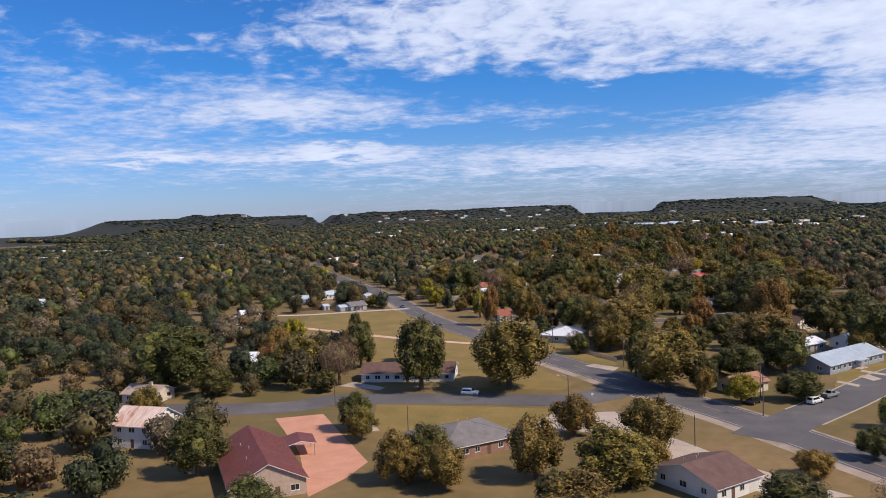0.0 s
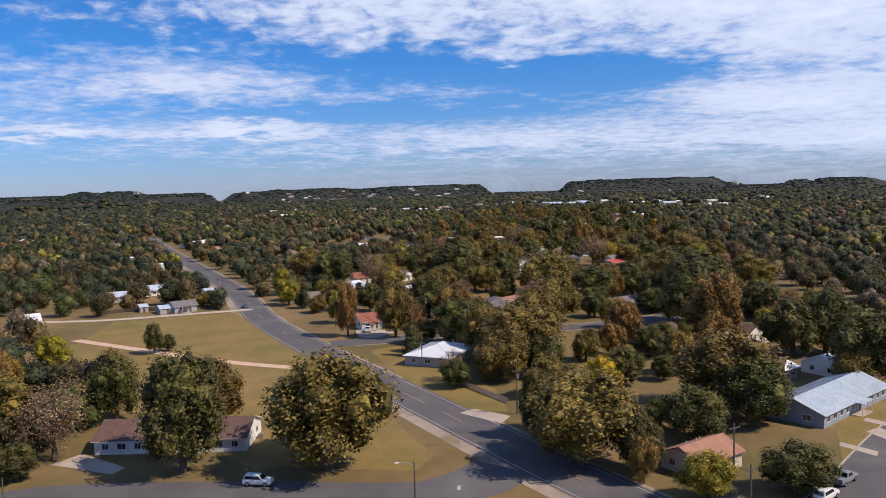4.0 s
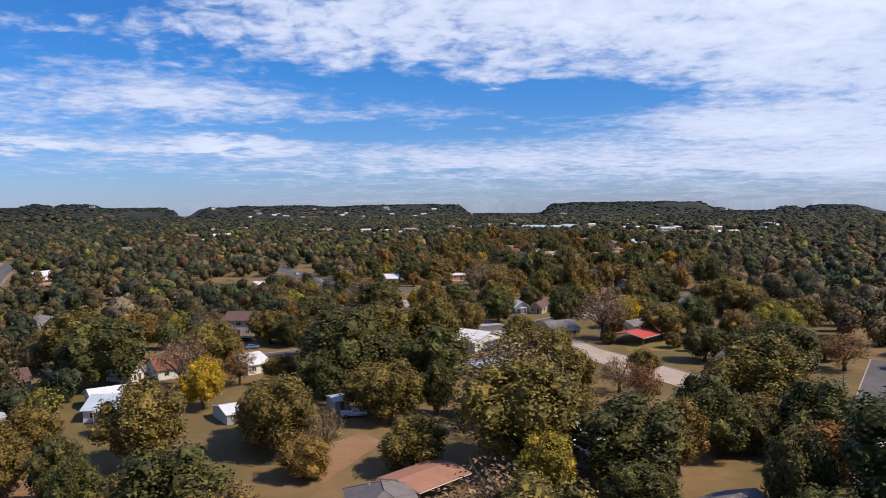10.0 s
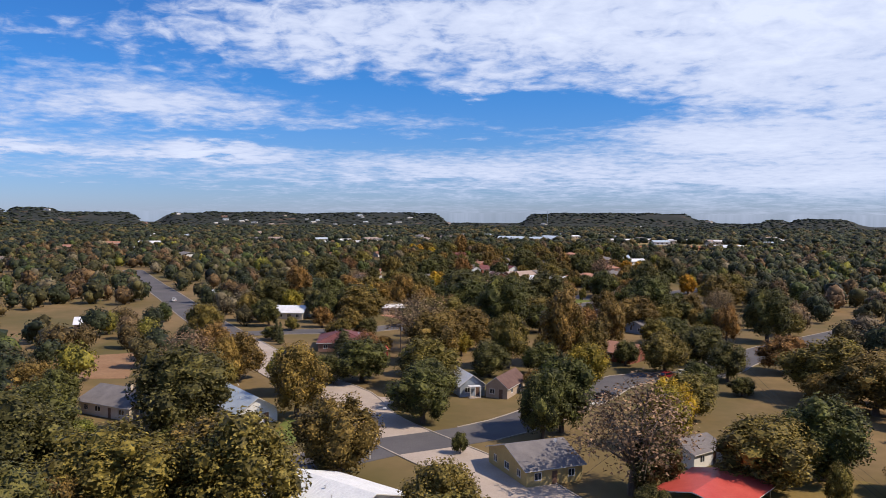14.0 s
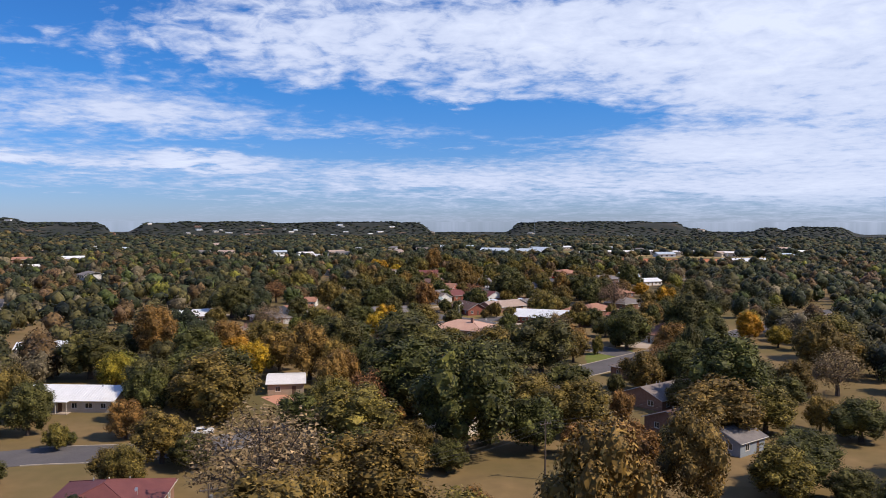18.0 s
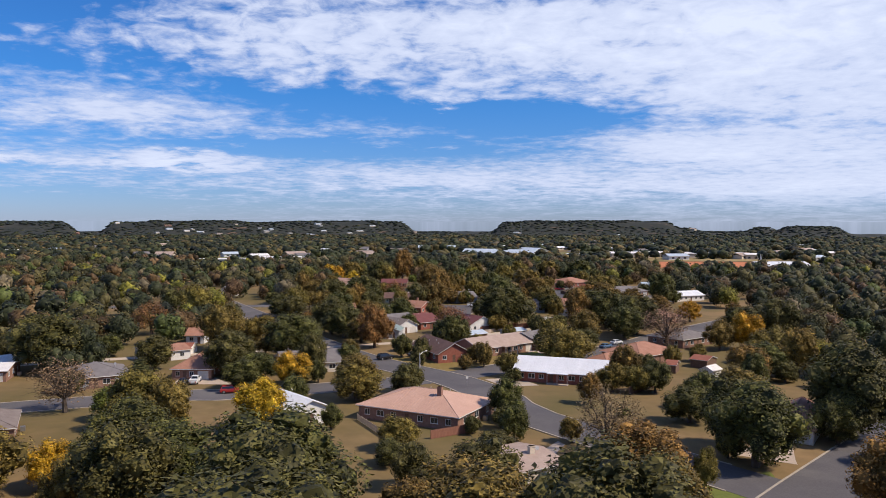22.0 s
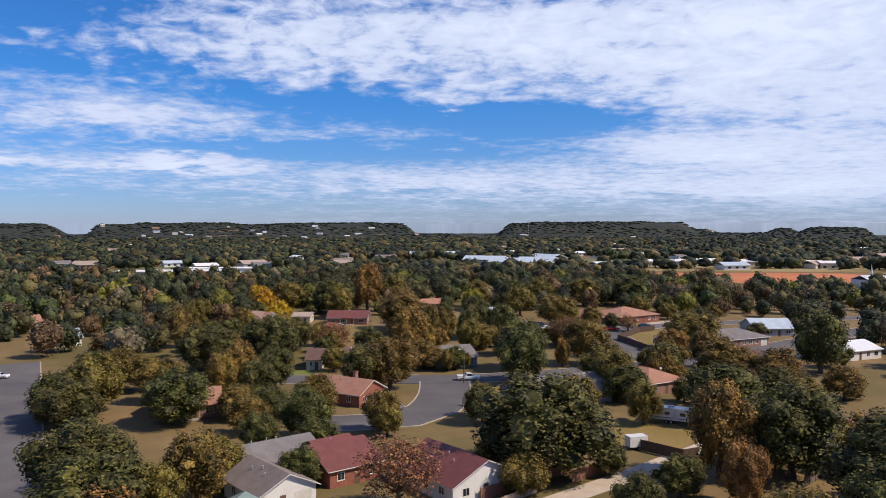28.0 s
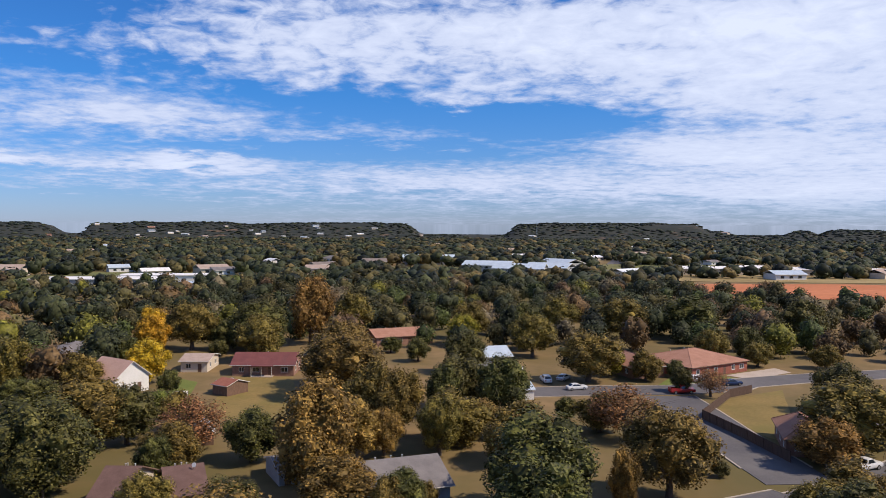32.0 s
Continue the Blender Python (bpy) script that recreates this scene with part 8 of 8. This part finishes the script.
def radio_mast(x, y, H):
    z = land(x, y)
    root = thing("radio_mast", "thin lattice radio mast on the mesa", "radio mast", pose(x, y, z))
    legs = [(2.2 * math.cos(a), 2.2 * math.sin(a)) for a in (0.5, 2.6, 4.7)]
    for lx, ly in legs:
        bm = bmesh.new()
        add_tube(bm, (lx, ly, -1), (lx * 0.12, ly * 0.12, H), 0.28, 0.22, 5)
        part("leg", bm, M_STEEL, root)
    for i in range(1, 9):
        s = 1 - 0.88 * i / 9
        bm = bmesh.new()
        for a, b in zip(legs, legs[1:] + legs[:1]):
            add_tube(bm, (a[0] * s, a[1] * s, H * i / 9), (b[0] * s, b[1] * s, H * i / 9), 0.14, 0.14, 4)
        part("brace", bm, M_STEEL, root)




# ---------------------------------------------------------------- town trees beyond the streets below the flight
KINDS = ["oak"] * 14 + ["olive"] * 12 + ["pecan"] * 5 + ["green"] * 3 + ["lime"] * 2 + ["rust"] + ["bare"] * 2 + ["cedar"]


def in_town(x, y):
    """The stretch of town below and beside the flight."""
    return 58 < y < 1348 and max(-1.02 * y - 36, -493) < x < min(65 + 0.45 * y, 435)


# closed canopies: leaves, twigs and gaps together, self-shade put into darker leaf colours
SHADED_CANOPY = {"oak": leaf_mat("shaded_oak_canopy", (0.025, 0.032, 0.014), (0.052, 0.056, 0.023)),
          "olive": leaf_mat("shaded_olive_canopy", (0.047, 0.045, 0.016), (0.091, 0.077, 0.027)),
          "pecan": leaf_mat("shaded_brownish_canopy", (0.071, 0.051, 0.019), (0.132, 0.091, 0.035)),
          "green": leaf_mat("shaded_green_canopy", (0.041, 0.053, 0.014), (0.082, 0.094, 0.025)),
          "rust": leaf_mat("shaded_rusty_canopy", (0.097, 0.060, 0.032), (0.165, 0.103, 0.052)),
          "bare": leaf_mat("shaded_grey_brown_canopy", (0.097, 0.074, 0.043), (0.165, 0.127, 0.078)),
          "cedar": leaf_mat("shaded_cedar_scrub", (0.012, 0.017, 0.013), (0.027, 0.033, 0.020)),
          "lime": leaf_mat("shaded_yellowish_canopy", (0.091, 0.086, 0.015), (0.182, 0.153, 0.025))}


def woods(items, label, rs, canopy):
    """Many trees (kind, x, y, z, radius, height, leaves, leaf size), one object for each kind."""
    bins = {}
    for it in items:
        bins.setdefault(it[0], []).append(it[1:])
    for kind, its in bins.items():
        vs, fs, n = [], [], 0
        for x, y, z, rad, h, c, size in its:
            far = c < 200
            m = 1 if c < 10 else 3 if c < 60 else 5 if far else 8
            lobes = [((x + rs.uniform(-.42, .42) * rad, y + rs.uniform(-.42, .42) * rad, z + h * rs.uniform(0.28, 0.70)), (rad * rs.uniform(0.45, 0.62), rad * rs.uniform(0.45, 0.62), h * rs.uniform(0.24, 0.32))) for _ in range(m)]
            lobes[0] = ((x, y, z + h * 0.46), (rad * 0.72, rad * 0.72, h * 0.42))
            lv = leaf_cloud(rs, lobes, c, size, fill=0.80, up=0.5)
            cv, cf = core_cloud(rs, lobes, 1, 0.78 if not far else 0.90, 0.2)
            vs += [lv, cv]
            fs += tris(c, n) + (cf + n + len(lv)).tolist()
            n += len(lv) + len(cv)
        v = np.concatenate(vs)
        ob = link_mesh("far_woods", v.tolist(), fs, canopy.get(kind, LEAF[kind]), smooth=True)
        tagged(ob, label + WORDS[kind][0].split(" with")[0].split(" in ")[0] + "s", "woods", kind="stuff")


def before_home(x, y):
    """Whether a tree there stands low in front of one of the far houses."""
    h = np.array(HOMES)
    d = np.array([0.0, 480.0]) - h
    d /= np.linalg.norm(d, axis=1)[:, None]
    v = np.array([x, y]) - h
    along, across = (v * d).sum(1), np.abs(v[:, 0] * d[:, 1] - v[:, 1] * d[:, 0])
    return bool(np.any((along > 0) & (along < 66) & (across < 11)))


def scatter():
    rs = random.Random(11)
    items = []
    y = 58.0
    while y < 1348:
        x = -500.0
        while x < 435:
            px, py = x + rs.uniform(-4.9, 4.9), y + rs.uniform(-4.9, 4.9)
            kind, h = rs.choice(KINDS), rs.uniform(7.5, 12.0)
            r = h * rs.uniform(0.44, 0.60)
            near = abs(px) < 95 and py < 1160
            keep = rs.random() < (0.40 if near else 0.92)
            if keep and in_town(px, py) and not in_clearing(px, py) and open_ground(px, py, r):
                if near:
                    tree(kind, px, py, h * 0.85, r * 0.85)
                    x += 12.5
                    continue
                if before_home(px, py):
                    h, r = h * 0.42, r * 0.7
                mid = -138 < px < 130 or (py < 480 and -275 < px < 217)
                PLANTED.append((px, py, r))
                items.append((kind, px, py, land(px, py), r, h, 1150 if mid else 190, (0.50 if mid else 0.85) * r / 4))
            x += 12.5
        y += 12.5
    woods([i for i in items if i[2] < 700], "town trees beside the first streets, ", np.random.RandomState(31), SHADED_CANOPY)
    woods([i for i in items if i[2] >= 700], "town trees beyond the near yards, ", np.random.RandomState(32), SHADED_CANOPY)


def far_woods():
    """The woods between the town and the hills, too many to count."""
    rs = np.random.RandomState(21)
    r, items = 200.0, []
    names = ["oak"] * 5 + ["olive"] * 2 + ["pecan", "cedar", "cedar"]
    while r < 1750:
        gap = 9.0 + max(0.0, (r - 420) * 0.0125)
        a0 = -1.75 if r < 800 else -0.95
        n = int((0.72 - a0) * r / gap)
        for i in range(n):
            a = a0 + (0.72 - a0) * (i + rs.uniform(-0.45, 0.45)) / n
            rr = r + rs.uniform(-0.5, 0.5) * gap
            x, y = LAND * rr * math.sin(a), LAND * (465 + rr * math.cos(a))
            if in_town(x, y) or in_clearing(x, y) or rs.rand() < 0.05 or any(abs(x - hx) < 13 and -29 < y - hy < 10 for hx, hy in HOMES):
                continue
            s = gap / 9.0
            rad, h = (5.7 + 2.0 * rs.rand()) * s ** 0.95, (8.7 + 4.3 * rs.rand()) * s ** 0.25
            if rr < 1400 and before_home(x, y):
                h, rad = h * 0.45, rad * 0.75
            near = rr < 800
            items.append((names[rs.randint(len(names))], x, y, land(x, y) - 0.5, rad, h, 40 if near else 16, (1.6 if near else 2.3) * rad / 6.4))
        r += gap * 0.95
    # scrub on the slopes and tops of the hills
    r = 1750.0
    while r < 2560:
        n = int(1.45 * r / 21)
        for i in range(n):
            a = -0.78 + 1.45 * (i + rs.uniform(-0.45, 0.45)) / n
            rr = r + rs.uniform(-0.5, 0.5) * 21
            x, y = LAND * rr * math.sin(a), LAND * (465 + rr * math.cos(a))
            if noise.noise((x * 0.004, y * 0.004, 2.0)) > 0.32 or any(abs(x - hx) < 19 and -35 < y - hy < 12 for hx, hy in HOMES):
                continue
            items.append((("oak", "cedar", "cedar", "cedar")[rs.randint(4)], x, y, land(x, y) - 2.3, 11.6 + 5.8 * rs.rand(), 4.9 + 2.9 * rs.rand(), 4, 2.9))
        r += 21
    woods(items, "distant woodland of ", rs, SHADED_CANOPY)


CLEARINGS = [(186, 1370, 102, 84), (181, 1453, 123, 35), (0, 1511, 90, 55), (23, 1507, 58, 44), (-225, 1404, 84, 61), (154, 1573, 87, 65), (-609, 1668, 116, 44), (254, 2240, 145, 130), (522, 2066, 138, 130),
             (-80, 1559, 58, 44), (-362, 1566, 87, 20), (87, 1682, 14, 130), (-812, 2175, 174, 44), (-246, 1776, 72, 32), (-120, 342, 58, 35), (-96, 316, 35, 38), (-55, 286, 19, 22), (-162, 693, 32, 44)]


def in_clearing(x, y):
    return any(((x - cx) / rx) ** 2 + ((y - cy) / ry) ** 2 < 1 for cx, cy, rx, ry in CLEARINGS)


far_houses()
radio_mast(96, 3625, 62)
scatter()
far_woods()


for key, root in PROTO.items():
    if key not in USED:  # a shape that no tree took
        for o in (*root.children_recursive, root):
            bpy.data.objects.remove(o)
